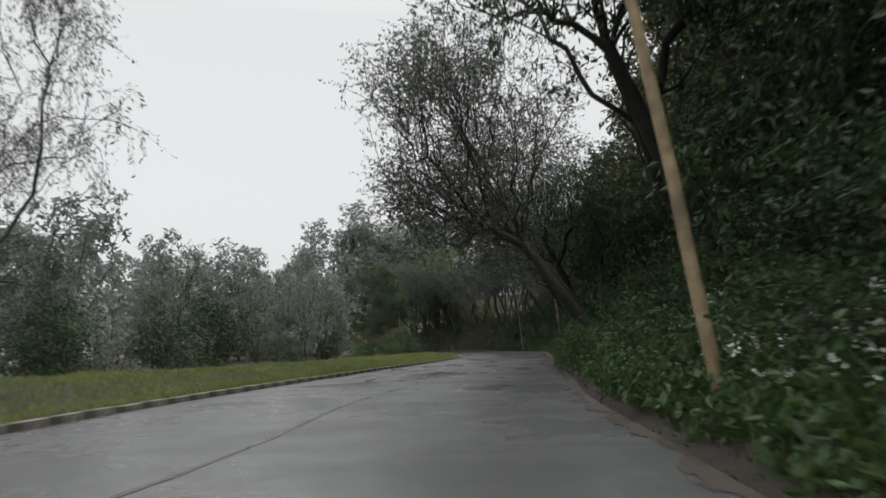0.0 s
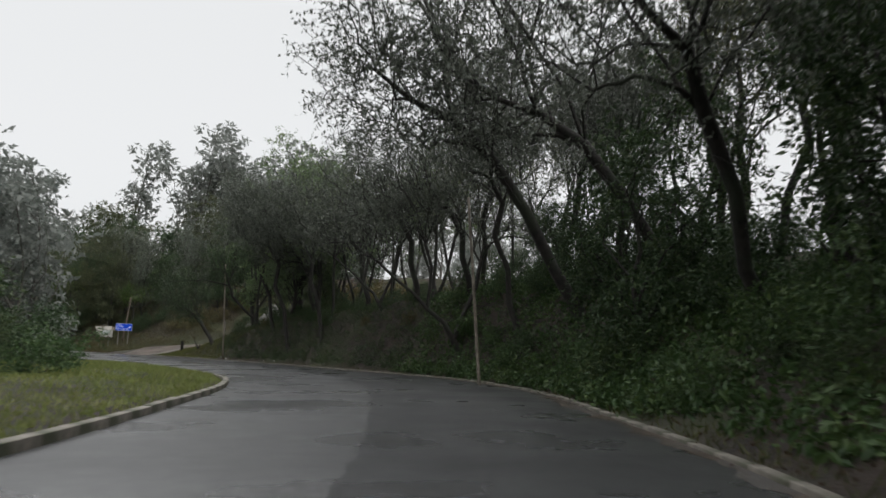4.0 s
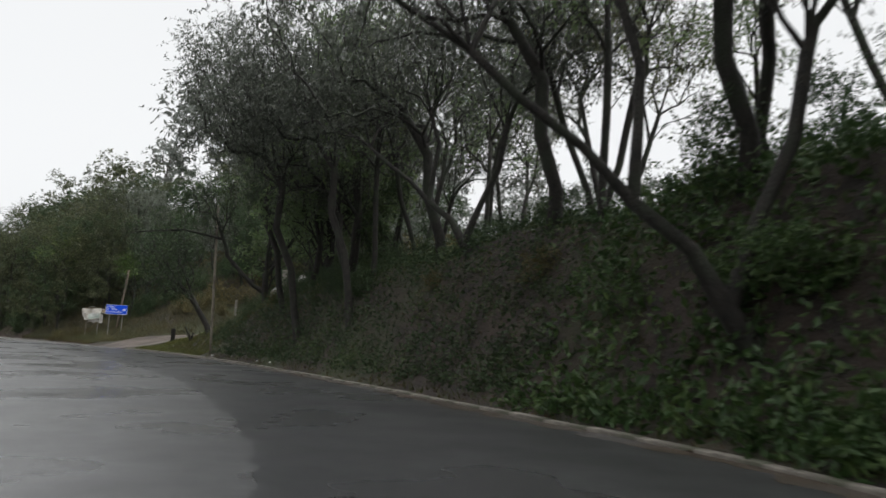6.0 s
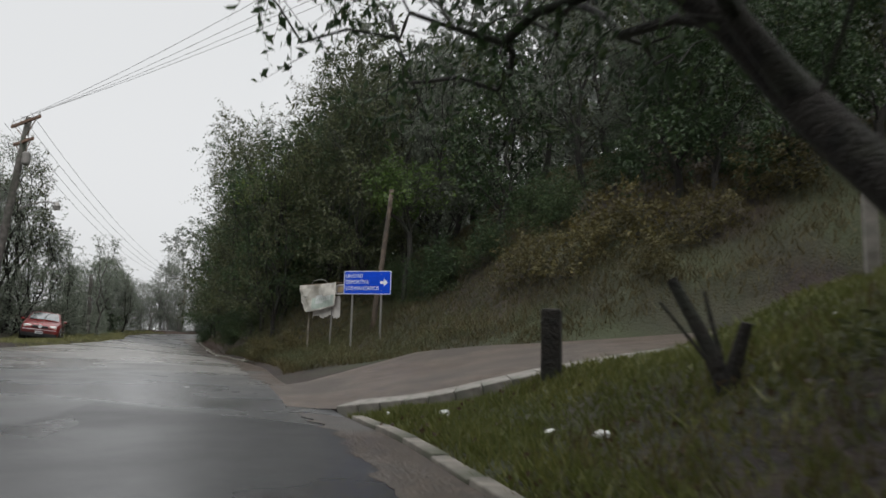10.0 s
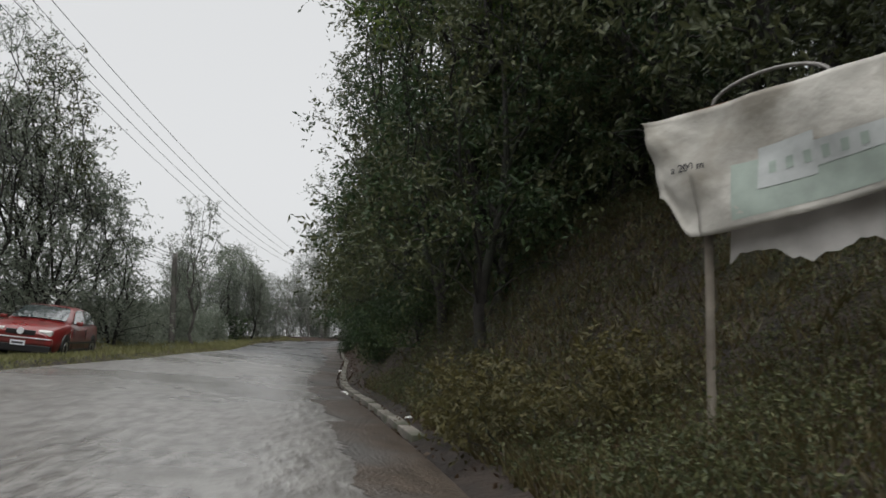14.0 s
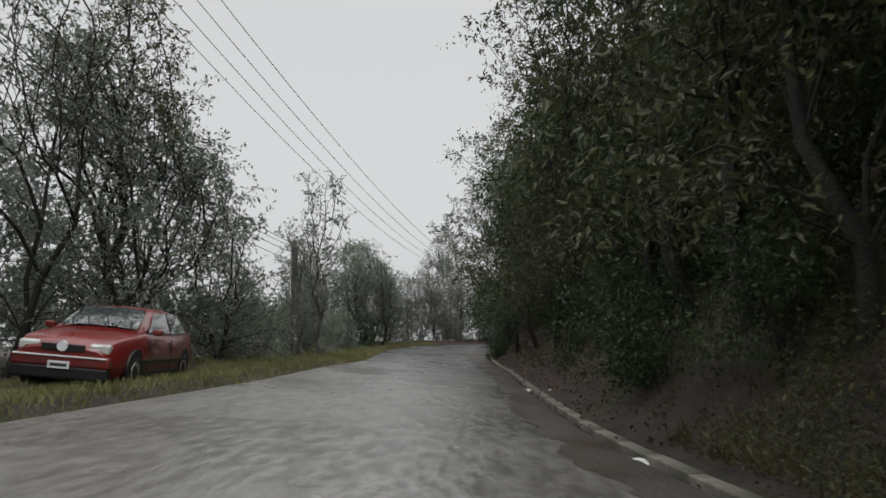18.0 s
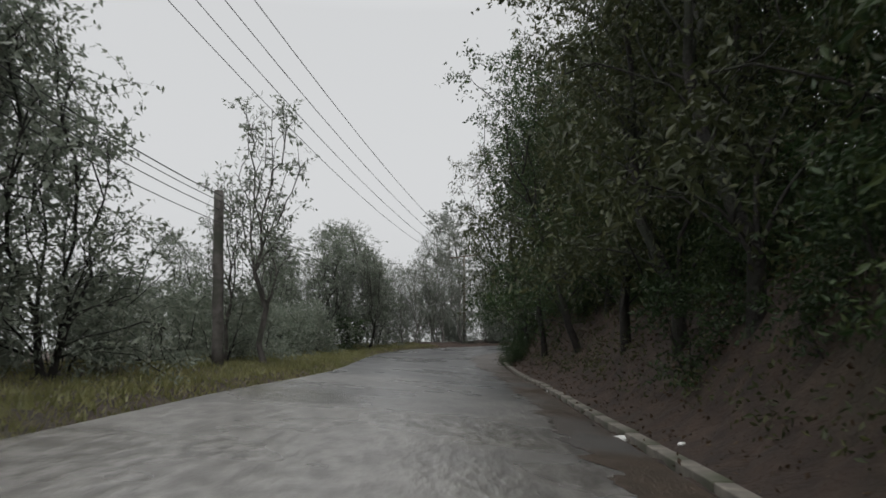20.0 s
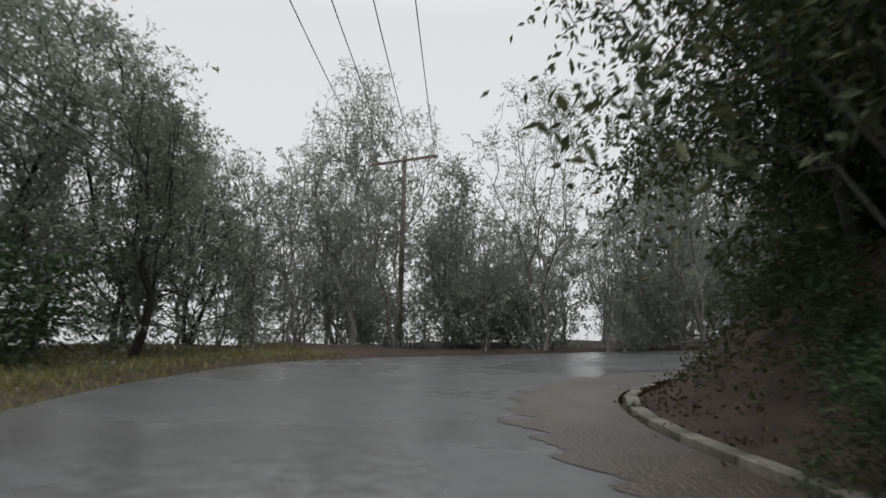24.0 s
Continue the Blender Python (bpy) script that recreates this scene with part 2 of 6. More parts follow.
M_LEAF_BRIGHT = leafy("leaf_fresh_green", (0.03, 0.06, 0.012), (0.07, 0.12, 0.025), (0.15, 0.18, 0.04))
M_LEAF_WET = leafy("leaf_wet_dull_green", (0.035, 0.043, 0.032), (0.075, 0.088, 0.066), (0.14, 0.155, 0.115), 0.35, 0.35, 0.5)
# Mist is put into this leaf colour: greyer and lighter than nearer leaves.
M_LEAF_MIST = leafy("leaf_mist_greyed", (0.07, 0.083, 0.062), (0.12, 0.138, 0.105), (0.18, 0.195, 0.145), 0.5, 0.4)
# Haze painted into the leaves of distant trees: base colour lifted and greyed.
M_LEAF_FAR = leafy("leaf_far_hazed", (0.13, 0.15, 0.13), (0.19, 0.205, 0.185), (0.25, 0.26, 0.235), 0.6, 0.4)
# Leaf colour with the haze of the last bend painted in.
M_LEAF_HAZED = leafy("leaf_haze_paled", (0.12, 0.14, 0.115), (0.2, 0.225, 0.185), (0.28, 0.3, 0.25), 0.35, 0.5, 0.5)
M_DEADLEAF = leafy("dead_leaf", (0.025, 0.016, 0.009), (0.06, 0.037, 0.02), (0.13, 0.09, 0.05))
M_FERN = leafy("undergrowth_green", (0.016, 0.036, 0.012), (0.04, 0.08, 0.024), (0.1, 0.145, 0.045), 0.45, 0.3)
M_GRASS = leafy("grass_blade", (0.07, 0.1, 0.022), (0.14, 0.175, 0.045), (0.25, 0.25, 0.09))
M_WETGRASS = leafy("wet_dull_grass_blade", (0.085, 0.094, 0.034), (0.16, 0.165, 0.066), (0.27, 0.25, 0.115))
M_MOUNDGRASS = leafy("mound_grass_blade", (0.05, 0.065, 0.015), (0.1, 0.115, 0.03), (0.19, 0.18, 0.06))
M_BANKGRASS = leafy("bank_grass_blade", (0.03, 0.045, 0.012), (0.06, 0.075, 0.022), (0.13, 0.12, 0.045))
M_DRYGRASS = leafy("dry_grass_blade", (0.042, 0.036, 0.016), (0.085, 0.07, 0.03), (0.16, 0.128, 0.06))
M_PETAL = plain("white_petal", (0.75, 0.75, 0.72), 0.6)
M_SIGN_BLUE = plain("sign_blue", (0.004, 0.06, 0.56), 0.5)
M_SIGN_BLUE.node_tree.nodes["Principled BSDF"].inputs["Specular IOR Level"].default_value = 0.15
M_SIGN_WHITE = plain("sign_white", (0.72, 0.74, 0.76), 0.4)
M_GALV = plain("galvanised_steel", (0.24, 0.23, 0.215), 0.55, 0.5)
M_RUST = mottled("rusty_steel", (0.09, 0.05, 0.03), (0.2, 0.12, 0.08), 8.0, 0.8, 0.4, 40.0, dist=0.006)
M_CLOTH = mottled("dirty_banner_cloth", (0.34, 0.325, 0.29), (0.54, 0.52, 0.47), 3.0, 0.8, 0.35, 14.0, c=(0.27, 0.25, 0.21), big=1.6, dist=0.02)
M_BOARD = mottled("weathered_white_board", (0.42, 0.4, 0.38), (0.58, 0.56, 0.53), 4.0, 0.7, 0.2, 25.0, c=(0.33, 0.3, 0.27), big=1.2, dist=0.01)
M_PRINT_GREEN = plain("faded_green_print", (0.32, 0.375, 0.33), 0.8)
M_PRINT_GREY = plain("faded_grey_print", (0.43, 0.45, 0.44), 0.8)
M_INK = plain("dark_ink", (0.04, 0.04, 0.045), 0.7)
M_CAR_RED = mottled("car_red_paint", (0.17, 0.013, 0.012), (0.21, 0.017, 0.015), 2.5, 0.36, 0.02, 40.0, c=(0.12, 0.022, 0.018), big=1.4, dist=0.001, rough_var=0.1)
M_CAR_RED.node_tree.nodes["Principled BSDF"].inputs["Coat Weight"].default_value = 0.7
M_CAR_DARK = plain("black_plastic", (0.012, 0.012, 0.013), 0.45)
M_TYRE = plain("tyre_rubber", (0.014, 0.014, 0.014), 0.8)
M_CHROME = plain("alloy", (0.5, 0.5, 0.5), 0.3, 0.9)
M_LITTER = plain("white_litter", (0.7, 0.7, 0.68), 0.6)
M_ROCK = mottled("pale_rock", (0.28, 0.27, 0.25), (0.5, 0.49, 0.46), 3.0, 0.85, 0.6, 14.0, c=(0.16, 0.16, 0.13), big=1.1, dist=0.03)
M_PANEL = plain("dark_faded_panel", (0.12, 0.1, 0.13), 0.6)
M_WIRE = plain("black_cable", (0.02, 0.02, 0.02), 0.6)


def glass_material(name, tint):
    m, nt, bs = material(name)
    bs.inputs["Base Color"].default_value = (*tint, 1)
    bs.inputs["Roughness"].default_value = 0.04
    bs.inputs["Specular IOR Level"].default_value = 0.9
    bs.inputs["Coat Weight"].default_value = 1.0
    return m


M_CARGLASS = glass_material("car_glass", (0.03, 0.04, 0.04))
M_HEADLIGHT = glass_material("headlight_glass", (0.55, 0.55, 0.52))


# ---------------------------------------------------------------- mesh helpers
def link_mesh(name, verts, faces, mat, parent=None, label="", smooth=False):
    me = bpy.data.meshes.new(name)
    me.from_pydata([tuple(v) for v in verts] if not isinstance(verts, np.ndarray) else verts.tolist(), [], faces.tolist() if isinstance(faces, np.ndarray) else faces)
    me.materials.append(mat)
    if smooth:
        me.polygons.foreach_set("use_smooth", [True] * len(me.polygons))
    me.update()
    ob = new(name, me)
    if parent is not None:
        ob.parent = parent
    if label:
        ob["label"] = label
    return ob


def part(name, bm, mat, parent, label="", smooth=False):
    me = bpy.data.meshes.new(name)
    bm.normal_update()
    bm.to_mesh(me)
    bm.free()
    me.materials.append(mat)
    if smooth:
        me.polygons.foreach_set("use_smooth", [True] * len(me.polygons))
    ob = new(name, me)
    ob.parent = parent
    if label:
        ob["label"] = label
    return ob


def empty(name, m, label, category, group="", kind=""):
    ob = new(name)
    ob.matrix_world = m
    return tagged(ob, label, category, group, kind)


def box_bm(size, at=(0, 0, 0), bevel=0.0, bm=None):
    b = bm or bmesh.new()
    made = bmesh.ops.create_cube(b, size=1, matrix=Matrix.Translation(at) @ Matrix.Diagonal((*size, 1)))
    if bevel:
        edges = list({e for v in made["verts"] for e in v.link_edges})
        bmesh.ops.bevel(b, geom=edges, offset=bevel, segments=2, affect="EDGES", profile=0.5)
    return b


def tube(points, radii, sides=8, verts=None, faces=None, caps=True):
    """A tapered tube along a line of points; adds to the lists given."""
    verts = [] if verts is None else verts
    faces = [] if faces is None else faces
    base = len(verts)
    pts = [Vector(p) for p in points]
    side = None
    for i, p in enumerate(pts):
        d = (pts[min(i + 1, len(pts) - 1)] - pts[max(i - 1, 0)]).normalized()
        if side is None:
            side = d.orthogonal().normalized()
        side = (side - d * side.dot(d)).normalized()
        up = d.cross(side)
        for k in range(sides):
            a = 2 * math.pi * k / sides
            verts.append(p + (side * math.cos(a) + up * math.sin(a)) * radii[i])
    for i in range(len(pts) - 1):
        for k in range(sides):
            a, b = base + i * sides + k, base + i * sides + (k + 1) % sides
            faces.append((a, b, b + sides, a + sides))
    if caps:
        faces.append(tuple(base + k for k in reversed(range(sides))))
        faces.append(tuple(base + (len(pts) - 1) * sides + k for k in range(sides)))
    return verts, faces


def leaves(centres, size, rng, droop=0.3, narrow=0.4, along=None):
    """One small folded leaf at each centre: arrays of corner points and of faces."""
    n = len(centres)
    d = rng.normal(size=(n, 3))
    if along is not None:
        d = d * 0.45 + along
    d[:, 2] -= droop * (2 if along is None else 0.8)
    d /= np.linalg.norm(d, axis=1)[:, None] + 1e-9
    o = rng.normal(size=(n, 3))
    s = np.cross(d, o)
    s /= np.linalg.norm(s, axis=1)[:, None] + 1e-9
    nrm = np.cross(d, s)
    ln = size * rng.uniform(0.6, 1.35, n)[:, None]
    w = ln * narrow * 0.5
    a = centres - d * ln * 0.5
    c = centres + d * ln * 0.5
    b = centres - d * ln * 0.08 + s * w + nrm * w * 0.35
    e = centres - d * ln * 0.08 - s * w + nrm * w * 0.35
    v = np.stack([a, b, c, e], 1).reshape(-1, 3)
    i = np.arange(n)[:, None] * 4
    f = np.concatenate([i, i + 1, i + 2, i + 3], 1)
    return v, f


def sprays(ends, ways, per, reach, leaf, rng, droop, narrow, hang):
    """Short leafy shoots round each limb's end: the leaves' arrays, and the start and end of each shoot."""
    each = 7 if per > 12 else 5
    count = max(2, round(per / each))
    start = np.repeat(ends, count, axis=0)
    way = np.repeat(ways, count, axis=0) * 0.55 + rng.normal(size=start.shape) * np.array([0.75, 0.75, 0.6])
    way[:, 2] -= droop * 0.45 + hang * 0.5
    way /= np.linalg.norm(way, axis=1)[:, None] + 1e-9
    start = start + rng.normal(size=start.shape) * reach * 0.42
    length = reach * rng.uniform(0.9, 2.3, len(start)) * (1 + hang * 0.8)
    tip = start + way * length[:, None]
    tip[:, 2] -= length * (0.22 * droop + 0.2 * hang)
    t = np.tile((np.arange(each) + 0.6) / each, len(start))[:, None] + rng.normal(size=(len(start) * each, 1)) * 0.05
    a, b, w = (np.repeat(q, each, axis=0) for q in (start, tip, way))
    side = np.cross(w, rng.normal(size=w.shape))
    side /= np.linalg.norm(side, axis=1)[:, None] + 1e-9
    flip = np.where(np.arange(len(a)) % 2, 1.0, -1.0)[:, None]
    pos = a * (1 - t) + b * t + side * flip * leaf * 0.42
    pos[:, 2] = np.maximum(pos[:, 2], 0.05)
    v, f = leaves(pos, leaf, rng, droop, narrow, w * 0.55 + side * flip * 0.75)
    return v, f, start, tip


# ---------------------------------------------------------------- plan of the road
# left edge x, y, z; right edge x, y, z; height of the right bank near and far; of the left verge near and far
STATIONS = [
    (-38, -60, 0, -29, -63, 0, 1.6, 5, 0.5, 0.6),
    (-23, -25, 0, -13.5, -27, 0, 1.6, 5, 0.5, 0.6),
    (-13.6, 2, 0, -4.2, 0, 0, 1.5, 5, 0.5, 0.6),
    (-11, 10, 0, -1.9, 8.4, 0, 1.4, 5, 0.5, 0.5),
    (-9, 18, 0, -0.2, 15.5, 0, 1.4, 5, 0.5, 0.4),
    (-6.8, 25, 0, 2.4, 24, 0, 1.4, 5, 0.4, 0.2),
    (-4.5, 31.5, 0, 4.3, 31.5, 0, 1.5, 5, 0.3, 0.1),
    (-2, 38.5, 0, 6.4, 38, 0, 1.5, 5, 0.3, 0.0),
    (0.5, 45, 0, 8.6, 45, 0, 1.4, 5, 0.25, 0.0),
    (3, 52, 0, 10.7, 52, 0, 1.2, 5, 0.25, 0.0),
    (5, 59, 0, 12.5, 58.7, 0, 1.3, 5, 0.25, -0.1),
    (6.4, 65, 0, 14.3, 64.5, 0, 1.8, 5.2, 0.2, -0.2),
    (7.4, 72, 0, 15.9, 70.9, 0, 2.2, 5.2, 0.2, -0.2),
    (7.9, 77, 0, 17.0, 75.5, 0, 2.8, 5.2, 0.2, -0.2),
    (7.7, 82, 0, 17.5, 81, 0, 3.4, 5.2, 0.15, -0.2),
    (6.6, 86, 0, 17.1, 86.5, 0, 3.9, 5, 0.15, -0.2),
    (4.5, 92, 0, 15.5, 91.5, 0, 4.0, 4.8, 0.1, -0.2),
    (0.9, 99, 0, 13.4, 97.5, 0, 3.8, 4.7, 0.1, -0.1),
    (-2.5, 106, 0, 10.6, 104.8, 0, 3.5, 4.6, 0.1, 0.0),
    (-7, 113, 0, 7.8, 111.6, 0, 3.2, 4.3, 0.1, 0.0),
    (-11, 120, 0.05, 4.4, 118.8, 0, 2.2, 4.6, 0.1, 0.0),
    (-14, 126.5, 0.1, 1, 124.6, 0, 1.05, 5.2, 0.1, 0.0),
    (-16, 131, 0.2, -1.1, 127.5, 0, 0.5, 3.6, 0.1, 0.0),
    (-18, 136, 0.3, -5, 133, 0, 0.6, 2.6, 0.1, 0.0),
    (-19.8, 141, 0.4, -9, 139, 0, 1.1, 4.5, -0.1, -0.1),
    (-22.2, 145, 0.42, -13.2, 144, 0, 2.9, 4.9, -0.13, -0.1),
    (-25, 149.7, 0.46, -17.6, 149, 0, 1.9, 4.7, -0.1, -0.1),
    (-28, 154, 0.5, -21.5, 154.3, 0, 2.1, 4.8, 0.2, 0.0),
    (-31, 158.5, 0.5, -25, 159.2, 0, 2.1, 4.8, 0.2, 0.0),
    (-34.2, 162.5, 0.5, -28.4, 164, 0, 2.1, 4.8, 0.2, 0.0),
    (-37.7, 166.6, 0.52, -31.5, 168, 0.05, 2.1, 4.8, 0.2, 0.0),
    (-41.2, 171, 0.6, -34.5, 172, 0.2, 2.1, 4.8, 0.2, 0.0),
    (-44, 175, 0.7, -37, 175.5, 0.4, 2.1, 4.8, 0.2, 0.0),
    (-45.8, 180, 0.85, -38, 178.8, 0.55, 2.1, 4.8, 0.2, 0.0),
    (-44.5, 186, 0.95, -37.2, 182, 0.7, 2.1, 4.8, 0.2, 0.0),
    (-40, 191.5, 1.1, -34, 185.5, 0.85, 2.1, 4.8, 0.2, 0.0),
    (-30, 197, 1.3, -26, 190, 1.1, 2.1, 4.8, 0.2, 0.0),
    (-12, 203, 1.6, -10, 195.5, 1.5, 2.1, 4.8, 0.2, 0.0),
    (20, 212, 2.0, 21, 204.5, 2.0, 1.5, 4.5, 0.2, 0.0),
]


def spline(rows, per):
    """Catmull-Rom through all columns of the rows."""
    p = np.array(rows, float)
    p = np.vstack([2 * p[0] - p[1], p, 2 * p[-1] - p[-2]])
    out = []
    for i in range(1, len(p) - 2):
        for k in range(per):
            t = k / per
            a, b, c, d = p[i - 1], p[i], p[i + 1], p[i + 2]
            out.append(0.5 * (2 * b + (c - a) * t + (2 * a - 5 * b + 4 * c - d) * t * t + (3 * b - 3 * c + d - a) * t**3))
    out.append(p[-2])
    return np.array(out)


LINE = spline(STATIONS, 12)
LEFT, RIGHT = LINE[:, 0:3], LINE[:, 3:6]


def smooth01(x):
    x = np.clip(x, 0, 1)
    return x * x * (3 - 2 * x)


def off_edge(pts, edge, right):
    """Signed distance outwards from an edge line, and the index of its nearest point."""
    d = np.full(len(pts), 1e9)
    idx = np.zeros(len(pts), int)
    for i in range(0, len(edge)):
        q = (pts[:, 0] - edge[i, 0]) ** 2 + (pts[:, 1] - edge[i, 1]) ** 2
        m = q < d
        d[m], idx[m] = q[m], i
    lo, hi = np.clip(idx - 1, 0, len(edge) - 1), np.clip(idx + 1, 0, len(edge) - 1)
    tan = edge[hi, :2] - edge[lo, :2]
    tan /= np.linalg.norm(tan, axis=1)[:, None] + 1e-9
    rel = pts - edge[idx, :2]
    along = (rel * tan).sum(1)
    cross = tan[:, 0] * rel[:, 1] - tan[:, 1] * rel[:, 0]
    side = -cross if right else cross
    return np.where(side > 0, np.sqrt(d), -np.sqrt(d)), idx


def bumps(x, y, scale, seed):
    return np.sin(x * scale + seed) * np.cos(y * scale * 1.3 + seed * 2.1) + 0.5 * np.sin(x * scale * 2.7 + y * scale * 2.1 + seed * 3.3)


# the side street that leaves to the east past the concrete path edge
STREET = [(-5.2, 132.6), (0, 131.4), (6, 132.7), (14, 135.6), (26, 139.5), (50, 146)]


def street_dist(x, y):
    best = np.full(x.shape, 1e9)
    along = np.zeros(x.shape)
    run = 0.0
    for (x0, y0), (x1, y1) in zip(STREET[:-1], STREET[1:]):
        dx, dy = x1 - x0, y1 - y0
        ln2 = dx * dx + dy * dy
        t = np.clip(((x - x0) * dx + (y - y0) * dy) / ln2, 0, 1)
        d = np.hypot(x - x0 - t * dx, y - y0 - t * dy)
        m = d < best
        best = np.where(m, d, best)
        along = np.where(m, run + t * math.sqrt(ln2), along)
        run += math.sqrt(ln2)
    return best, along


def street_half(along):
    return np.interp(along, [0, 6, 12], [4.3, 3.5, 2.2])


def street_height(e):
    """The street climbs away from the road edge."""
    return np.interp(e, [0.3, 5, 30], [0.0, 0.95, 3.7])


def ground_z(x, y):
    """Height of the ground at arrays of x and y."""
    x, y = np.asarray(x, float).ravel(), np.asarray(y, float).ravel()
    pts = np.stack([x, y], 1)
    er, ir = off_edge(pts, RIGHT, True)
    el, il = off_edge(pts, LEFT, False)
    z_road = np.minimum(LEFT[il, 2], RIGHT[ir, 2]) - 0.14
    wl_ = np.abs(er) / (np.abs(er) + np.abs(el) + 1e-6)
    z_in = RIGHT[ir, 2] * (1 - wl_) + LEFT[il, 2] * wl_ - 0.07 - 0.3 * smooth01(np.minimum(np.abs(er), np.abs(el)) / 0.9)
    near, far = LINE[ir, 6], LINE[ir, 7]
    e = np.maximum(er, 0)
    n1 = 0.22 * bumps(x, y, 0.55, 1.0) * smooth01((e - 0.8) / 2)
    zr = RIGHT[ir, 2] - 0.07 + 0.2 * smooth01((e - 0.15) / 0.5) + near * smooth01((e - 0.6) / (3.2 - 1.0 * smooth01((y - 146) / 5) - 0.6 * smooth01((y - 70) / 8) * smooth01((123 - y) / 6))) + (far - near) * smooth01((e - 3) / 9) + 0.05 * np.maximum(e - 12, 0) ** 0.9 + n1 + np.minimum((0.2 + 0.2 * smooth01((x + 6) / 5)) * np.maximum(e - 4, 0), 4.5) * smooth01((y - 134.5) / 6)
    near, far = LINE[il, 8], LINE[il, 9]
    e = np.maximum(el, 0)
    n2 = 0.07 * bumps(x, y, 0.7, 4.0) * smooth01((e - 0.8) / 2)
    zl = LEFT[il, 2] - 0.07 + 0.2 * smooth01((e - 0.15) / 0.4) + near * smooth01((e - 0.6) / 3.0) + (far - near) * smooth01((e - 4) / 10) - 0.03 * np.maximum(e - 14, 0) * (y > 110) + n2
    right = (er > 0) & ((el <= 0) | (er < el))
    left = (el > 0) & ~right
    z = np.where(right, zr, np.where(left, zl, z_in))
    sd, sa = street_dist(x, y)
    cut = smooth01((sd - street_half(sa)) / 0.9)
    zs = street_height(er) - 0.1
    z = np.where((er > -0.2) & (el <= 0) | right, zs * (1 - cut) + z * cut, z)
    return np.where(er < 0.0, np.where(left, z, np.minimum(z, z_in)), z)


def gz(x, y):
    return float(ground_z([x], [y])[0])


def grid_axis(lo, hi, step, reach):
    core = list(np.arange(lo, hi + 1e-6, step))
    a, out = step, []
    v = core[-1]
    while v < reach:
        a *= 1.35
        v += a
        out.append(v)
    a, pre = step, []
    v = core[0]
    while v > -reach:
        a *= 1.35
        v -= a
        pre.append(v)
    return np.array(pre[::-1] + core + out)


gx = grid_axis(-62, 40, 0.62, 2600)
gy = grid_axis(-22, 206, 0.62, 2600)
GX, GY = np.meshgrid(gx, gy)
GZ = ground_z(GX, GY)
far_d = np.hypot(GX.ravel() + 10, GY.ravel() - 90)
GZ = np.where(far_d > 260, np.clip(GZ, -3, 6), GZ)
nx, ny = len(gx), len(gy)
ii = (np.arange(ny - 1)[:, None] * nx + np.arange(nx - 1)[None, :]).ravel()
ground = link_mesh("ground", np.stack([GX.ravel(), GY.ravel(), GZ], 1), np.stack([ii, ii + 1, ii + nx + 1, ii + nx], 1), M_GROUND, smooth=True)
tagged(ground, "brown earth with leaf litter and moss beside the road", "ground", kind="structure")


def ribbon(name, lo, hi, cols, mat, lift=0.0, i0=0, i1=None):
    lo, hi = lo[i0:i1], hi[i0:i1]
    t = np.linspace(0, 1, cols + 1)[None, :, None]
    v = lo[:, None, :] * (1 - t) + hi[:, None, :] * t
    v[:, :, 2] += lift
    rows = len(lo)
    i = (np.arange(rows - 1)[:, None] * (cols + 1) + np.arange(cols)[None, :]).ravel()
    return link_mesh(name, v.reshape(-1, 3), np.stack([i, i + 1, i + cols + 2, i + cols + 1], 1), mat, smooth=True)


road = tagged(ribbon("road", LEFT, RIGHT, 10, M_ROAD), "wet dark grey asphalt road curving along the wooded bank", "road", kind="structure")


def lane_strip(name, y0, y1, inner, outer, mat, lift, label, category, seed, ragged=0.04):
    """A strip of other surface on the road between two lines given as (y, fraction across)."""
    r = random.Random(seed)
    i0, i1 = int(np.searchsorted(RIGHT[:, 1], y0)), int(np.searchsorted(RIGHT[:, 1], y1))
    idx = np.arange(i0, i1, 0.2)
    j = idx.astype(int)
    t = (idx - j)[:, None]
    lo, hi = LEFT[j] * (1 - t) + LEFT[j + 1] * t, RIGHT[j] * (1 - t) + RIGHT[j + 1] * t
    wide = np.linalg.norm(hi - lo, axis=1)
    rag = np.array([r.uniform(-1, 1) for k in idx])
    rag = (np.convolve(rag, np.ones(5) / 5, "same") * 2.4 + rag * 0.4) * ragged / wide
    fin = np.interp(hi[:, 1], *zip(*inner)) + rag
    fout = np.interp(hi[:, 1], *zip(*outer))
    cols = 4
    f = fin[:, None] + (fout - fin)[:, None] * np.linspace(0, 1, cols + 1)[None, :]
    v = lo[:, None, :] * (1 - f[:, :, None]) + hi[:, None, :] * f[:, :, None]
    v[:, :, 2] += lift
    k = (np.arange(len(idx) - 1)[:, None] * (cols + 1) + np.arange(cols)[None, :]).ravel()
    ob = link_mesh(name, v.reshape(-1, 3), np.stack([k, k + 1, k + cols + 2, k + cols + 1], 1), mat, smooth=True)
    return tagged(ob, label, category, kind="structure")


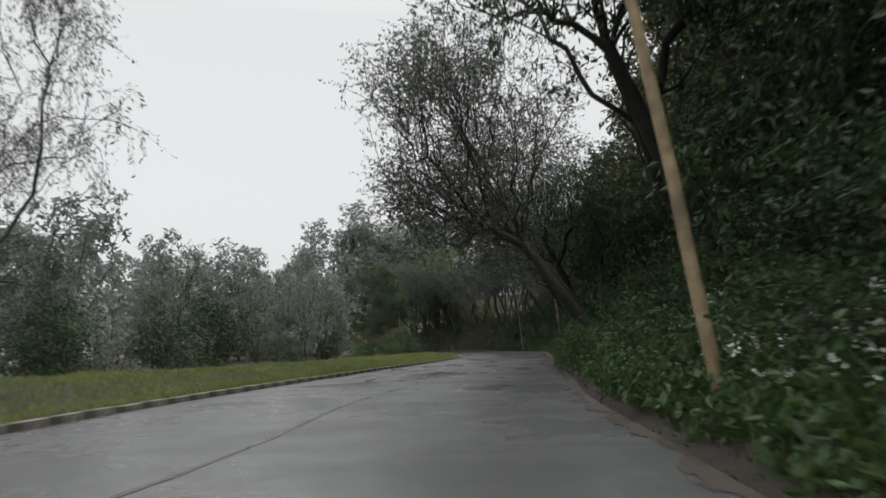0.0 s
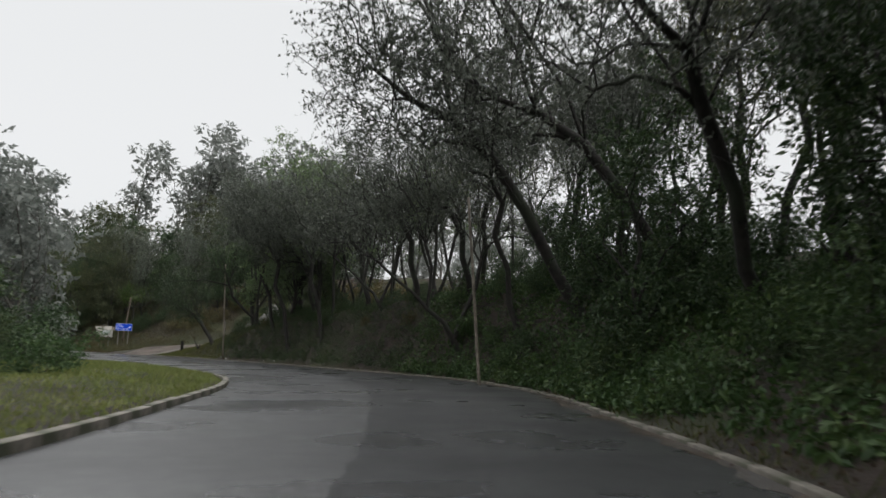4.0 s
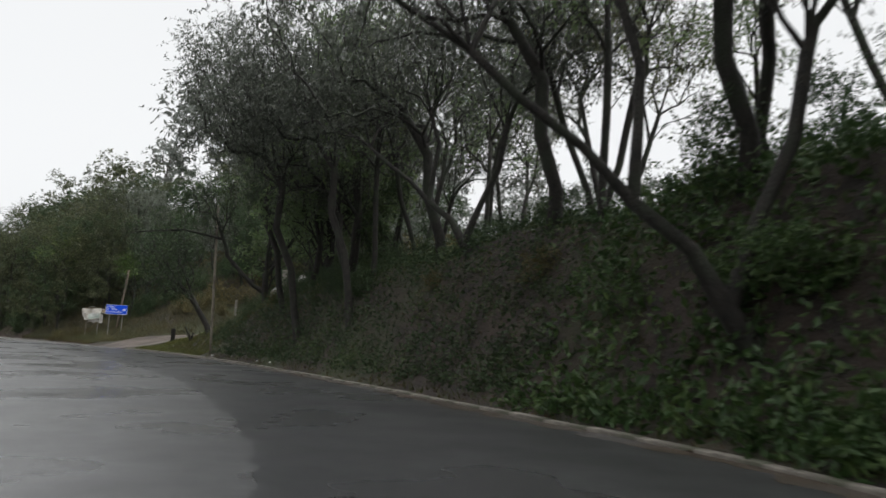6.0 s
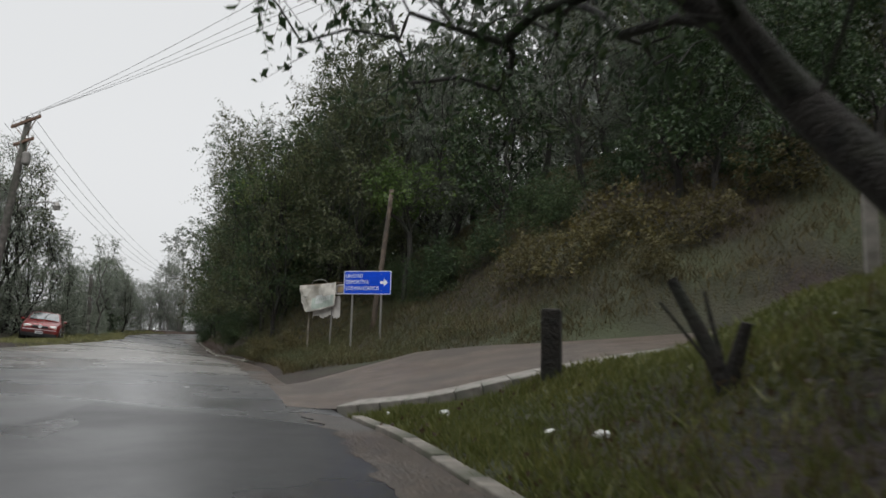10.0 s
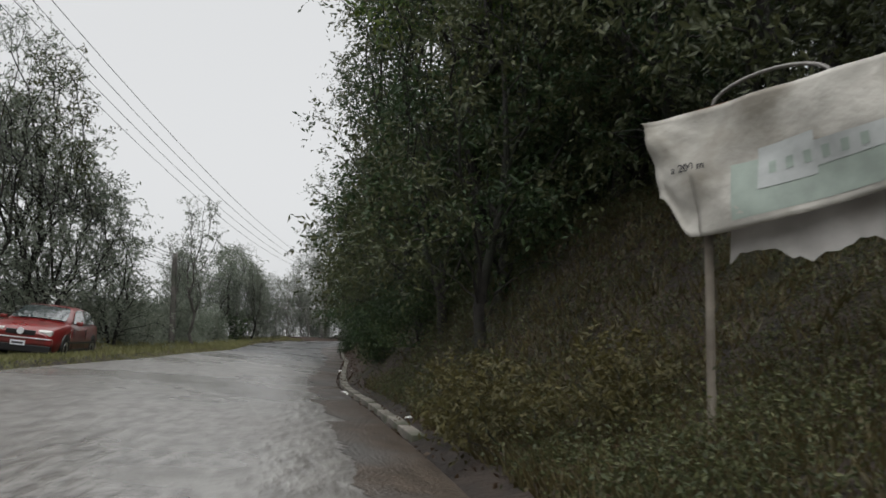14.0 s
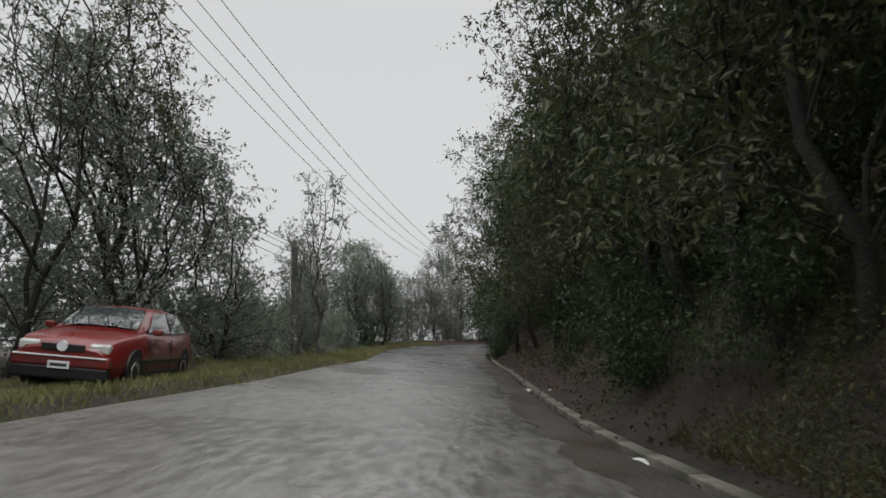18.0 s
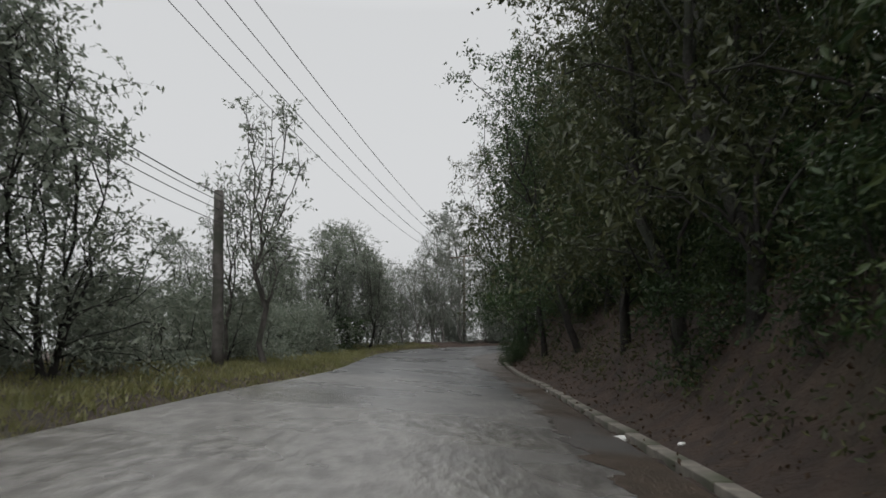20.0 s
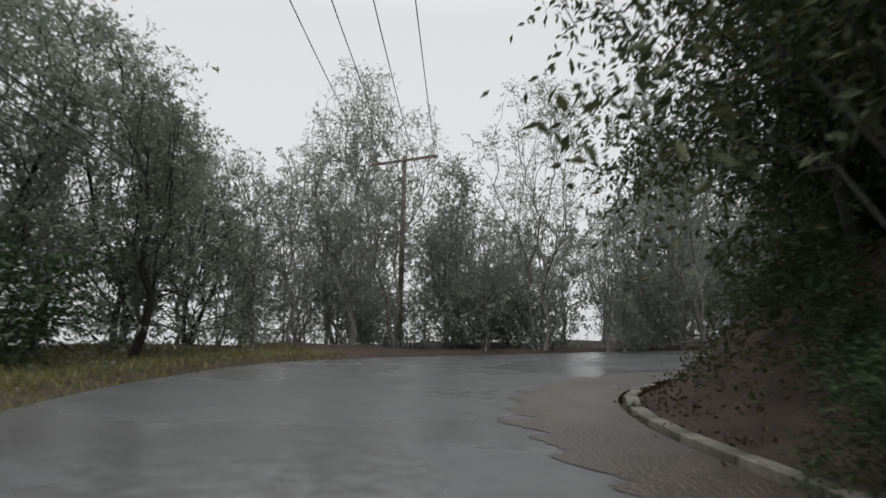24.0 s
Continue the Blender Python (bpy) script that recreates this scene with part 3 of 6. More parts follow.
lane_strip("asphalt_overlay", 47, 126, [(47, 0.6), (60, 0.45), (74, 0.43), (81, 0.45), (92, 0.57), (97, 0.62), (105, 0.6), (115, 0.58), (126, 0.7)], [(47, 0.99), (126, 0.985)], M_ROAD_NEW, 0.004, "newer darker asphalt laid along the inner lane", "road", 1)
lane_strip("muddy_edge", 131, 186, [(131, 0.97), (136, 0.9), (145, 0.89), (160, 0.86), (168, 0.85), (172, 0.8), (176, 0.8), (186, 0.9)], [(131, 1.0), (186, 1.0)], M_MUD, 0.006, "wet brown mud along the road edge under the bank", "mud", 2, 0.14)
lane_strip("muddy_edge", 2, 127, [(2, 0.975), (40, 0.97), (80, 0.965), (105, 0.96), (127, 0.95)], [(2, 1.0), (127, 1.0)], M_MUD, 0.008, "dark earth washed along the kerb", "mud", 3, 0.1)


# ---------------------------------------------------------------- plants
def tree_mesh(seed, height, spread, lean=(0, 0), lobes=9, lobe_r=0.42, clusters=120, per=40, leaf=0.15, base_frac=0.3, trunk_r=0.16, droop=0.3, cl_r=0.4, narrow=0.4, stems=1, bend=0.05, hang=0.0, twigs=True, lines=None, crown=None):
    """A trunk from which limbs and twigs grow out to leaf clumps gathered in uneven lobes. Arrays for both parts.
    lines: where given, the stems' own lines of points; crown: where given, the lobes as (x, y, z, radius)."""
    rng = np.random.default_rng(seed)
    centre = np.array([lean[0], lean[1], height * (base_frac + 1) * 0.5])
    half = np.array([spread, spread, height * (1 - base_frac) * 0.5])
    balls = []
    for k in range(lobes):
        d = rng.normal(size=3)
        d /= np.linalg.norm(d)
        r = rng.uniform(0.3, 0.8)
        if base_frac < 0.15:
            h = -0.82 + 1.62 * (k + rng.uniform(0, 1)) / lobes
            a = rng.uniform(0, 6.28)
            w = rng.uniform(0.25, 0.75) * math.sqrt(max(0.1, 1 - 0.75 * max(h, 0) ** 2))
            d, r = np.array([math.cos(a) * w, math.sin(a) * w, h]), 1.0
        balls.append((centre + d * half * r, lobe_r * spread * rng.uniform(0.7, 1.25)))
    if crown:
        balls = [(np.array(q[:3], float), q[3]) for q in crown]
        lobes = len(balls)
        share = np.array([q[1] for q in balls]) ** 2.2
        share = share / share.sum()
    ends = []
    for c in range(clusters):
        q, r = balls[int(rng.choice(lobes, p=share)) if crown else int(rng.integers(lobes))]
        d = rng.normal(size=3)
        d /= np.linalg.norm(d)
        p = q + d * r * rng.uniform(0.35, 1.0) ** 0.5 * np.array([1, 1, 0.8])
        p[2] = max(p[2], 0.12 * height * rng.uniform(0.2, 1.0))
        ends.append(p)
    ends = np.array(ends)
    node, parent, order = [], [], []
    top = centre + np.array([0, 0, half[2] * 0.45])
    for line in lines or ():
        sofar = len(node)
        root = -1
        for i, p in enumerate(line):
            p = np.array(p, float)
            if i == 0 and sofar:
                root = int(np.argmin(np.linalg.norm(np.array(node) - p, axis=1)))
                continue
            prev = np.array(line[max(i - 1, 0)], float)
            for t in ((1.0,) if i == 0 else (0.5, 1.0)):
                parent.append(root if root >= 0 or not node else len(node) - 1)
                root = -1
                node.append(prev + (p - prev) * t + rng.normal(size=3) * 0.03 * (i > 0))
    for s in range(0 if lines else stems):
        a = rng.uniform(0, 6.28) + s * 6.28 / stems
        off = np.array([math.cos(a), math.sin(a), 0]) * (0 if stems == 1 else spread * 0.4)
        for i in range(8):
            t = i / 7
            p = np.array([0, 0, -0.3]) * (1 - t) + (top + off) * t
            p[:2] += np.array([math.cos(a), math.sin(a)]) * math.sin(t * 3.14) * bend * height + rng.normal(size=2) * 0.012 * height * (0 < i)
            if lean[0] or lean[1]:
                p[:2] += np.array(lean) * 0.05 * math.sin(t * 3.14)
            parent.append(len(node) - 1 if i else -1)
            node.append(p)
    low = base_frac * height * 0.55
    way = []
    for i in range(len(node)):
        way.append(0.0 if parent[i] < 0 else way[parent[i]] + float(np.linalg.norm(node[i] - node[parent[i]])))
    for p in ends[np.argsort(np.linalg.norm(ends - centre * [1, 1, 0.75], axis=1))]:
        arr = np.array(node)
        d = np.linalg.norm(arr - p, axis=1) + 0.5 * np.maximum(arr[:, 2] - p[2] + 0.15 * height, 0) + (arr[:, 2] < low) * 2.0 + 0.3 * np.array(way)
        j = int(np.argmin(d))
        a = arr[j]
        ln = np.linalg.norm(p - a)
        for t in ((0.5, 1.0) if ln < 1.2 else (0.33, 0.67, 1.0)):
            q = a + (p - a) * t
            if t < 1:
                q = q + rng.normal(size=3) * 0.045 * ln + np.array([0, 0, 0.1 * ln * math.sin(t * 3.14)])
            parent.append(j if t in (0.5, 0.33) else len(node) - 1)
            node.append(q)
            way.append(way[parent[-1]] + float(np.linalg.norm(q - node[parent[-1]])))
    n = len(node)
    load = np.ones(n)
    for i in range(n - 1, -1, -1):
        if parent[i] >= 0:
            load[parent[i]] += load[i]
    radius = 0.004 + (trunk_r - 0.004) * (load / load[0] if stems == 1 or lines else load / load.max()) ** 0.58
    v, f = [], []
    kids = {}
    for i, p in enumerate(parent):
        kids.setdefault(p, []).append(i)
    todo = [(r, [r]) for r in kids.get(-1, [])]
    while todo:
        i, line = todo.pop()
        nxt = sorted(kids.get(i, []), key=lambda k: -load[k])
        if nxt:
            todo.append((nxt[0], line + [nxt[0]]))
            todo += [(k, [i, k]) for k in nxt[1:]]
        elif len(line) > 1 and (twigs or load[line[1]] > 9):
            rr = [radius[k] for k in line]
            rr[0] = min(rr[0], rr[1] * 1.35) if parent[line[0]] >= 0 else rr[0] * 1.3
            big = max(rr)
            tube([node[k] for k in line], rr, 9 if big > 0.08 else 5 if big > 0.025 else 3, v, f, caps=False)
    tips = ends[np.argsort(np.linalg.norm(ends - centre * [1, 1, 0.75], axis=1))] if not crown else ends
    arr = np.array(node)
    hub = np.array([arr[int(np.argmin(np.linalg.norm(arr - p, axis=1) + (np.linalg.norm(arr - p, axis=1) < 0.05) * 9))] for p in tips])
    ways = tips - hub
    ways /= np.linalg.norm(ways, axis=1)[:, None] + 1e-9
    lv, lf, sa, sb = sprays(tips, ways, per, cl_r, leaf, rng, droop, narrow, hang)
    if twigs:
        o = np.cross(sb - sa, [0.3, 0.2, 1.0])
        o /= np.linalg.norm(o, axis=1)[:, None] + 1e-9
        q = np.cross(sb - sa, o)
        q /= np.linalg.norm(q, axis=1)[:, None] + 1e-9
        base = len(v)
        corner = np.stack([sa + o * 0.006, sa - o * 0.003 + q * 0.005, sa - o * 0.003 - q * 0.005, sb], 1).reshape(-1, 3)
        v += [Vector(c) for c in corner.tolist()]
        for k in range(base, base + len(corner), 4):
            f += [(k, k + 1, k + 3), (k + 1, k + 2, k + 3), (k + 2, k, k + 3)]
    return v, f, lv, lf


TREE_MESHES = {}


def tree_kind(key, leaf_mat, bark, **kw):
    v, f, lv, lf = tree_mesh(**kw)
    t = bpy.data.meshes.new("trunk")
    t.from_pydata([tuple(p) for p in v], [], f)
    t.materials.append(bark)
    t.polygons.foreach_set("use_smooth", [True] * len(t.polygons))
    c = bpy.data.meshes.new("crown")
    c.from_pydata(lv.tolist(), [], lf.tolist())
    c.materials.append(leaf_mat)
    TREE_MESHES[key] = (t, c)


D = dict(twigs=False)
tree_kind("dense_a", M_LEAF, M_BARK, seed=1, height=13, spread=3.3, lobes=16, clusters=190, per=30, leaf=0.25, base_frac=0.06, trunk_r=0.17, **D)
tree_kind("dense_b", M_LEAF_OLIVE, M_BARK, seed=2, height=14.5, spread=3.5, lobes=18, clusters=200, per=30, leaf=0.25, base_frac=0.1, trunk_r=0.2, **D)
tree_kind("dense_c", M_LEAF, M_BARK, seed=3, height=9.0, spread=2.8, lobes=13, clusters=150, per=32, leaf=0.21, base_frac=0.03, trunk_r=0.14, hang=0.25, **D)
tree_kind("edge_a", M_LEAF, M_BARK, seed=41, height=12, spread=3.3, lobes=20, lobe_r=0.4, clusters=230, per=40, leaf=0.15, base_frac=0.04, trunk_r=0.12, cl_r=0.34, hang=0.2, **D)
tree_kind("edge_b", M_LEAF_OLIVE, M_BARK, seed=42, height=12.5, spread=3.4, lobes=20, lobe_r=0.4, clusters=230, per=40, leaf=0.15, base_frac=0.04, trunk_r=0.12, cl_r=0.34, hang=0.2, **D)
tree_kind("green", M_LEAF_GREEN, M_BARK, seed=31, height=12, spread=3.1, lobes=15, clusters=190, per=28, leaf=0.2, base_frac=0.12, trunk_r=0.16, cl_r=0.34)
tree_kind("core_a", M_LEAF, M_BARK, seed=32, height=13, spread=3.9, lobes=16, clusters=110, per=30, leaf=0.36, base_frac=0.0, trunk_r=0.2, cl_r=0.55, **D)
tree_kind("core_b", M_LEAF_OLIVE, M_BARK, seed=33, height=15, spread=4.0, lobes=17, clusters=110, per=30, leaf=0.36, base_frac=0.02, trunk_r=0.2, cl_r=0.55, **D)
tree_kind("open_a", M_LEAF_OLIVE, M_BARK, seed=4, height=14, spread=3.8, lobes=16, lobe_r=0.42, clusters=300, per=20, leaf=0.17, base_frac=0.28, trunk_r=0.17, cl_r=0.36)
tree_kind("open_b", M_LEAF_GREY, M_BARK, seed=5, height=12, spread=3.2, lobes=14, lobe_r=0.44, clusters=280, per=28, leaf=0.12, base_frac=0.14, trunk_r=0.09, cl_r=0.36, stems=2)
tree_kind("lean_a", M_LEAF_WET, M_BARK, seed=6, height=11, spread=4.3, lean=(-5.0, -1.0), lobes=17, lobe_r=0.42, clusters=420, per=36, leaf=0.12, base_frac=0.22, trunk_r=0.14, cl_r=0.36, bend=0.015)
tree_kind("lean_b", M_LEAF, M_BARK, seed=7, height=11.5, spread=4.0, lean=(-3.2, -1.2), lobes=16, lobe_r=0.46, clusters=320, per=30, leaf=0.16, base_frac=0.3, trunk_r=0.18, cl_r=0.38, stems=2, bend=0.03)
tree_kind("weep", M_LEAF_WET, M_BARK, seed=8, height=14, spread=4.2, lobes=18, lobe_r=0.38, clusters=330, per=35, leaf=0.15, base_frac=0.02, trunk_r=0.13, droop=0.9, cl_r=0.32, narrow=0.26, hang=0.7)
tree_kind("thin", M_LEAF_GREY, M_BARK_GREY, seed=9, height=7.4, spread=1.5, lobes=12, lobe_r=0.5, clusters=170, per=10, leaf=0.13, base_frac=0.2, trunk_r=0.07, cl_r=0.22)
tree_kind("round", M_LEAF_GREY, M_BARK, seed=10, height=7, spread=2.6, lobes=14, lobe_r=0.45, clusters=220, per=35, leaf=0.13, base_frac=-0.05, trunk_r=0.07, cl_r=0.34, stems=2)
tree_kind("bush_a", M_LEAF, M_BARK, seed=11, height=2.6, spread=1.6, lobes=9, clusters=80, per=40, leaf=0.13, base_frac=0.0, trunk_r=0.03, cl_r=0.32, stems=3, **D)
tree_kind("bush_s", M_LEAF, M_BARK, seed=51, height=2.4, spread=1.5, lobes=10, clusters=90, per=60, leaf=0.1, base_frac=0.0, trunk_r=0.03, cl_r=0.3, stems=3, **D)
tree_kind("bush_b", M_FERN, M_BARK, seed=12, height=1.8, spread=1.4, lobes=9, clusters=70, per=38, leaf=0.14, base_frac=0.0, trunk_r=0.025, cl_r=0.28, stems=3, droop=0.6, **D)
tree_kind("bush_y", M_LEAF_YELLOW, M_BARK, seed=22, height=1.6, spread=1.3, lobes=9, clusters=60, per=26, leaf=0.14, base_frac=0.0, trunk_r=0.02, cl_r=0.28, stems=3, **D)
tree_kind("hedge", M_LEAF_GREY, M_BARK, seed=13, height=2.3, spread=1.4, lobes=9, clusters=80, per=26, leaf=0.14, base_frac=0.0, trunk_r=0.025, cl_r=0.28, stems=3, **D)
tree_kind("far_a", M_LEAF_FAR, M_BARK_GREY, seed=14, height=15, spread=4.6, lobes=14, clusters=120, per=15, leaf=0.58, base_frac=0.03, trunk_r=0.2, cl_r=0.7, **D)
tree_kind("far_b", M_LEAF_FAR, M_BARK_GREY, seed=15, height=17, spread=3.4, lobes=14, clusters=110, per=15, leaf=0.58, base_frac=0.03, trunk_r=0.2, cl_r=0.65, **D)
tree_kind("old", M_LEAF, M_BARK, seed=18, height=6.8, spread=3.4, lean=(-3.1, 0.3), lobes=19, lobe_r=0.48, clusters=330, per=30, leaf=0.12, base_frac=0.27, trunk_r=0.16, cl_r=0.34, hang=0.3, droop=0.6)
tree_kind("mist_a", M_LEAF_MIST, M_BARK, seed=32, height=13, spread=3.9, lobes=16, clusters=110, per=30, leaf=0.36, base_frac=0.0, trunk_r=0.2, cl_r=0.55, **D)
tree_kind("forked", M_LEAF_OLIVE, M_BARK, seed=61, height=9.5, spread=3.2, clusters=330, per=28, leaf=0.13, trunk_r=0.14, cl_r=0.34, base_frac=0.4, droop=0.6,
          lines=[[(0, 0, -0.4), (-0.35, 0, 1.4), (-0.9, 0.1, 3.0), (-1.5, 0, 5.0), (-2.2, 0.2, 7.2)], [(-0.1, 0, 0.6), (0.45, 0.1, 2.2), (0.9, 0, 4.2), (1.3, 0.3, 7.0)]],
          crown=[(-2.4, 0, 7.6, 1.5), (-1.2, 0.8, 6.2, 1.2), (1.2, 0.2, 7.6, 1.5), (0.2, -0.6, 8.6, 1.4), (1.9, 0.4, 5.6, 0.9), (-3.0, -0.4, 5.8, 0.9), (-1.0, 0.2, 9.2, 1.5), (2.4, -0.5, 8.2, 1.3), (0.4, 1.4, 7.4, 1.3)])
tree_kind("slim", M_LEAF_GREEN, M_BARK, seed=62, height=10, spread=2.2, clusters=170, per=21, leaf=0.12, trunk_r=0.085, cl_r=0.3, base_frac=0.4, droop=0.6,
          lines=[[(0, 0, -0.4), (0.05, 0, 2.5), (0.1, 0, 5.0), (0.0, 0.1, 8.5)]],
          crown=[(0.2, 0, 8.6, 1.3), (-1.1, 0.3, 6.8, 1.0), (1.2, 0, 6.4, 1.1), (-0.9, 0, 4.6, 0.6), (1.5, -0.5, 4.4, 0.6), (0.1, 0.7, 5.6, 0.8)])
tree_kind("slanted", M_LEAF_WET, M_BARK, seed=63, height=10, spread=3.6, clusters=460, per=28, leaf=0.12, trunk_r=0.16, cl_r=0.36, base_frac=0.4, droop=0.6,
          lines=[[(0, 0, -0.5), (-1.1, 0, 1.1), (-2.6, 0, 2.5), (-4.2, -0.1, 3.8), (-6.2, -0.2, 5.0)], [(-1.9, 0, 1.9), (-1.7, 0.2, 3.8), (-2.4, 0.2, 6.0)], [(-0.5, 0, 0.5), (0.4, 0.2, 2.8), (0.9, 0.1, 5.5)]],
          crown=[(-6.6, -0.2, 5.6, 1.5), (-4.6, 0.2, 5.8, 1.4), (-2.6, 0.3, 6.8, 1.6), (0.9, 0, 6.2, 1.5), (-0.8, -0.8, 7.2, 1.4), (-5.2, -0.8, 3.8, 0.8), (2.4, 0.3, 7.2, 1.6), (-1.6, 0.6, 8.6, 1.6), (1.2, 0.2, 8.6, 1.5), (-4.0, 0.4, 7.4, 1.4), (3.4, -0.4, 5.6, 1.1)])
tree_kind("crooked", M_LEAF, M_BARK, seed=64, height=8.5, spread=3.8, clusters=360, per=28, leaf=0.12, trunk_r=0.17, cl_r=0.34, base_frac=0.4, droop=0.7, hang=0.2,
          lines=[[(0, 0, -0.5), (-0.15, 0, 0.9), (-0.2, 0.1, 2.4), (-0.1, 0, 4.2), (0.2, 0.1, 6.5)], [(-0.15, 0, 0.6), (-1.3, 0.2, 1.7), (-2.2, 0.4, 2.7), (-2.6, 0.5, 3.6), (-4.6, 0.6, 4.0), (-7.0, 0.6, 3.7)], [(-2.4, 0.4, 3.1), (-2.9, 0, 4.6), (-3.4, 0, 6.0)], [(-0.2, 0.1, 2.0), (1.0, 0.2, 3.6), (1.9, 0.2, 5.4)]],
          crown=[(-3.2, 0.2, 5.4, 1.4), (-5.4, 0.5, 4.6, 1.1), (-7.2, 0.5, 3.8, 0.7), (0.2, 0, 6.6, 1.7), (2.0, 0.2, 5.6, 1.3), (-1.3, -0.7, 6.4, 1.4), (-4.2, 0, 6.4, 1.2)])
tree_kind("high", M_LEAF_WET, M_BARK, seed=65, height=13, spread=4.0, lean=(-2.4, -0.4), lobes=17, lobe_r=0.42, clusters=300, per=35, leaf=0.14, base_frac=0.4, trunk_r=0.14, cl_r=0.36, droop=0.6, hang=0.2)
tree_kind("canopy", M_LEAF_WET, M_BARK, seed=71, height=10.5, spread=4.6, lean=(-2.6, 0.0), lobes=20, lobe_r=0.46, clusters=260, per=34, leaf=0.13, base_frac=0.42, trunk_r=0.17, cl_r=0.42, droop=0.6, hang=0.3)
tree_kind("fresh", M_LEAF_BRIGHT, M_BARK, seed=16, height=5.8, spread=1.5, lobes=8, clusters=80, per=34, leaf=0.14, base_frac=0.45, trunk_r=0.09, cl_r=0.3)


# green_m is green with mist greyed into its leaf colour.
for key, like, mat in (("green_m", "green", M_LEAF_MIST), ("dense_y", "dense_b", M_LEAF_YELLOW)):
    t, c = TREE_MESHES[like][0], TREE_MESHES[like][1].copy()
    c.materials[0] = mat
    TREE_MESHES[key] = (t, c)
# Copies with haze painted into bark and leaves, for the last bend.
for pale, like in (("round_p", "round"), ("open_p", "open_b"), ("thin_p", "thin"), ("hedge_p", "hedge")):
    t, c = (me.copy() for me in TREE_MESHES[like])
    t.materials[0], c.materials[0] = M_BARK_HAZED, M_LEAF_HAZED
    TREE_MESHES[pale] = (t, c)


def plant(key, name, x, y, turn=0.0, scale=1.0, label="", category="tree", group="", tall=1.0, tilt=(0, 0), sink=0.1, z=None):
    t, c = TREE_MESHES[key]
    base = gz(x, y) - sink if z is None else z
    ob = new(name)
    ob.matrix_world = pose(x, y, base, tilt[0], tilt[1], turn) @ Matrix.Diagonal((scale, scale, scale * tall, 1))
    tagged(ob, label, category, group)
    for nm, me in (("trunk", t), ("crown", c)):
        p = new(nm, me)
        p.parent = ob
    return ob


WOODS = {}


def far_plant(wood, key, x, y, turn, scale):
    """A tree of a wood that nobody passes near: kept for the one joined mesh of that wood."""
    WOODS.setdefault(wood, []).append((key, pose(x, y, gz(x, y) - 0.1, 0, 0, turn) @ Matrix.Diagonal((scale, scale, scale, 1))))


def build_wood(wood, label):
    co, loops, starts, mats, base, nl = [], [], [], [], 0, 0
    slots = []
    for key, m in WOODS[wood]:
        mat = np.array(m)
        for me in TREE_MESHES[key]:
            a = np.empty(len(me.vertices) * 3, np.float32)
            me.vertices.foreach_get("co", a)
            a = a.reshape(-1, 3) @ mat[:3, :3].T + mat[:3, 3]
            li = np.empty(len(me.loops), np.int32)
            me.loops.foreach_get("vertex_index", li)
            st = np.empty(len(me.polygons), np.int32)
            me.polygons.foreach_get("loop_start", st)
            if me.materials[0] not in slots:
                slots.append(me.materials[0])
            co.append(a)
            loops.append(li + base)
            starts.append(st + nl)
            mats.append(np.full(len(st), slots.index(me.materials[0]), np.int32))
            base += len(a)
            nl += len(li)
    me = bpy.data.meshes.new(wood)
    co, loops, starts, mats = (np.concatenate(v) for v in (co, loops, starts, mats))
    me.vertices.add(len(co))
    me.vertices.foreach_set("co", co.ravel().astype(np.float32))
    me.loops.add(len(loops))
    me.loops.foreach_set("vertex_index", loops)
    me.polygons.add(len(starts))
    me.polygons.foreach_set("loop_start", starts)
    for s in slots:
        me.materials.append(s)
    me.polygons.foreach_set("material_index", mats)
    me.update(calc_edges=True)
    return tagged(new(wood, me), label, "wood", kind="stuff")


def edge_point(edge, y, e, right):
    """A place e metres outwards from an edge, beside the point of the edge with that y."""
    i = int(np.clip(np.searchsorted(edge[:, 1], y), 1, len(edge) - 2))
    tan = Vector((*(edge[i + 1, :2] - edge[i - 1, :2]), 0)).normalized()
    n = Vector((tan.y, -tan.x, 0)) * (1 if right else -1)
    return edge[i, 0] + n.x * e, edge[i, 1] + n.y * e


def wall_of_trees(lo, hi, step, rows, label, group, right=True, edge=RIGHT, smallest=0.8, largest=1.08):
    for y in np.arange(lo, hi, step):
        for e, keys in rows:
            x, yy = edge_point(edge, y + rnd.uniform(-0.35, 0.35) * step, e + rnd.uniform(-0.5, 0.5), right)
            key = keys[rnd.randrange(len(keys))]
            if key.startswith("core"):
                far_plant("wood_behind_bank", key, x, yy, rnd.uniform(0, 360), rnd.uniform(smallest, largest))
                continue
            shrub = key.startswith(("bush", "hedge"))
            plant(key, "shrub" if shrub else "tree", x, yy, rnd.uniform(0, 360), rnd.uniform(smallest, largest), label, "shrub" if shrub else "tree", group)


rnd = random.Random(5)
BANK = "dark green foliage on the bank beside the road"
# right-hand wood along the first straight
wall_of_trees(-8, 55, 2.3, ((1.5, ("bush_b", "bush_b", "bush_a")),), "leafy green shrub at the foot of the bank", "shrubs on the bank", smallest=0.55, largest=0.95)
wall_of_trees(-8, 60, 3.2, ((3.4, ("bush_a", "dense_c", "bush_a")), (5.6, ("dense_c", "dense_a", "dense_c"))), BANK, "wooded bank")
wall_of_trees(-8, 60, 3.4, ((8.4, ("dense_a", "dense_y", "dense_b")),), BANK, "wooded bank", smallest=1.1, largest=1.4)
wall_of_trees(-10, 62, 4.2, ((12.5, ("core_a", "core_b")), (17, ("core_b", "core_a"))), BANK, "wooded bank", largest=1.15)
LEANING = "dark leaning tree with thin leafy branches over the road"
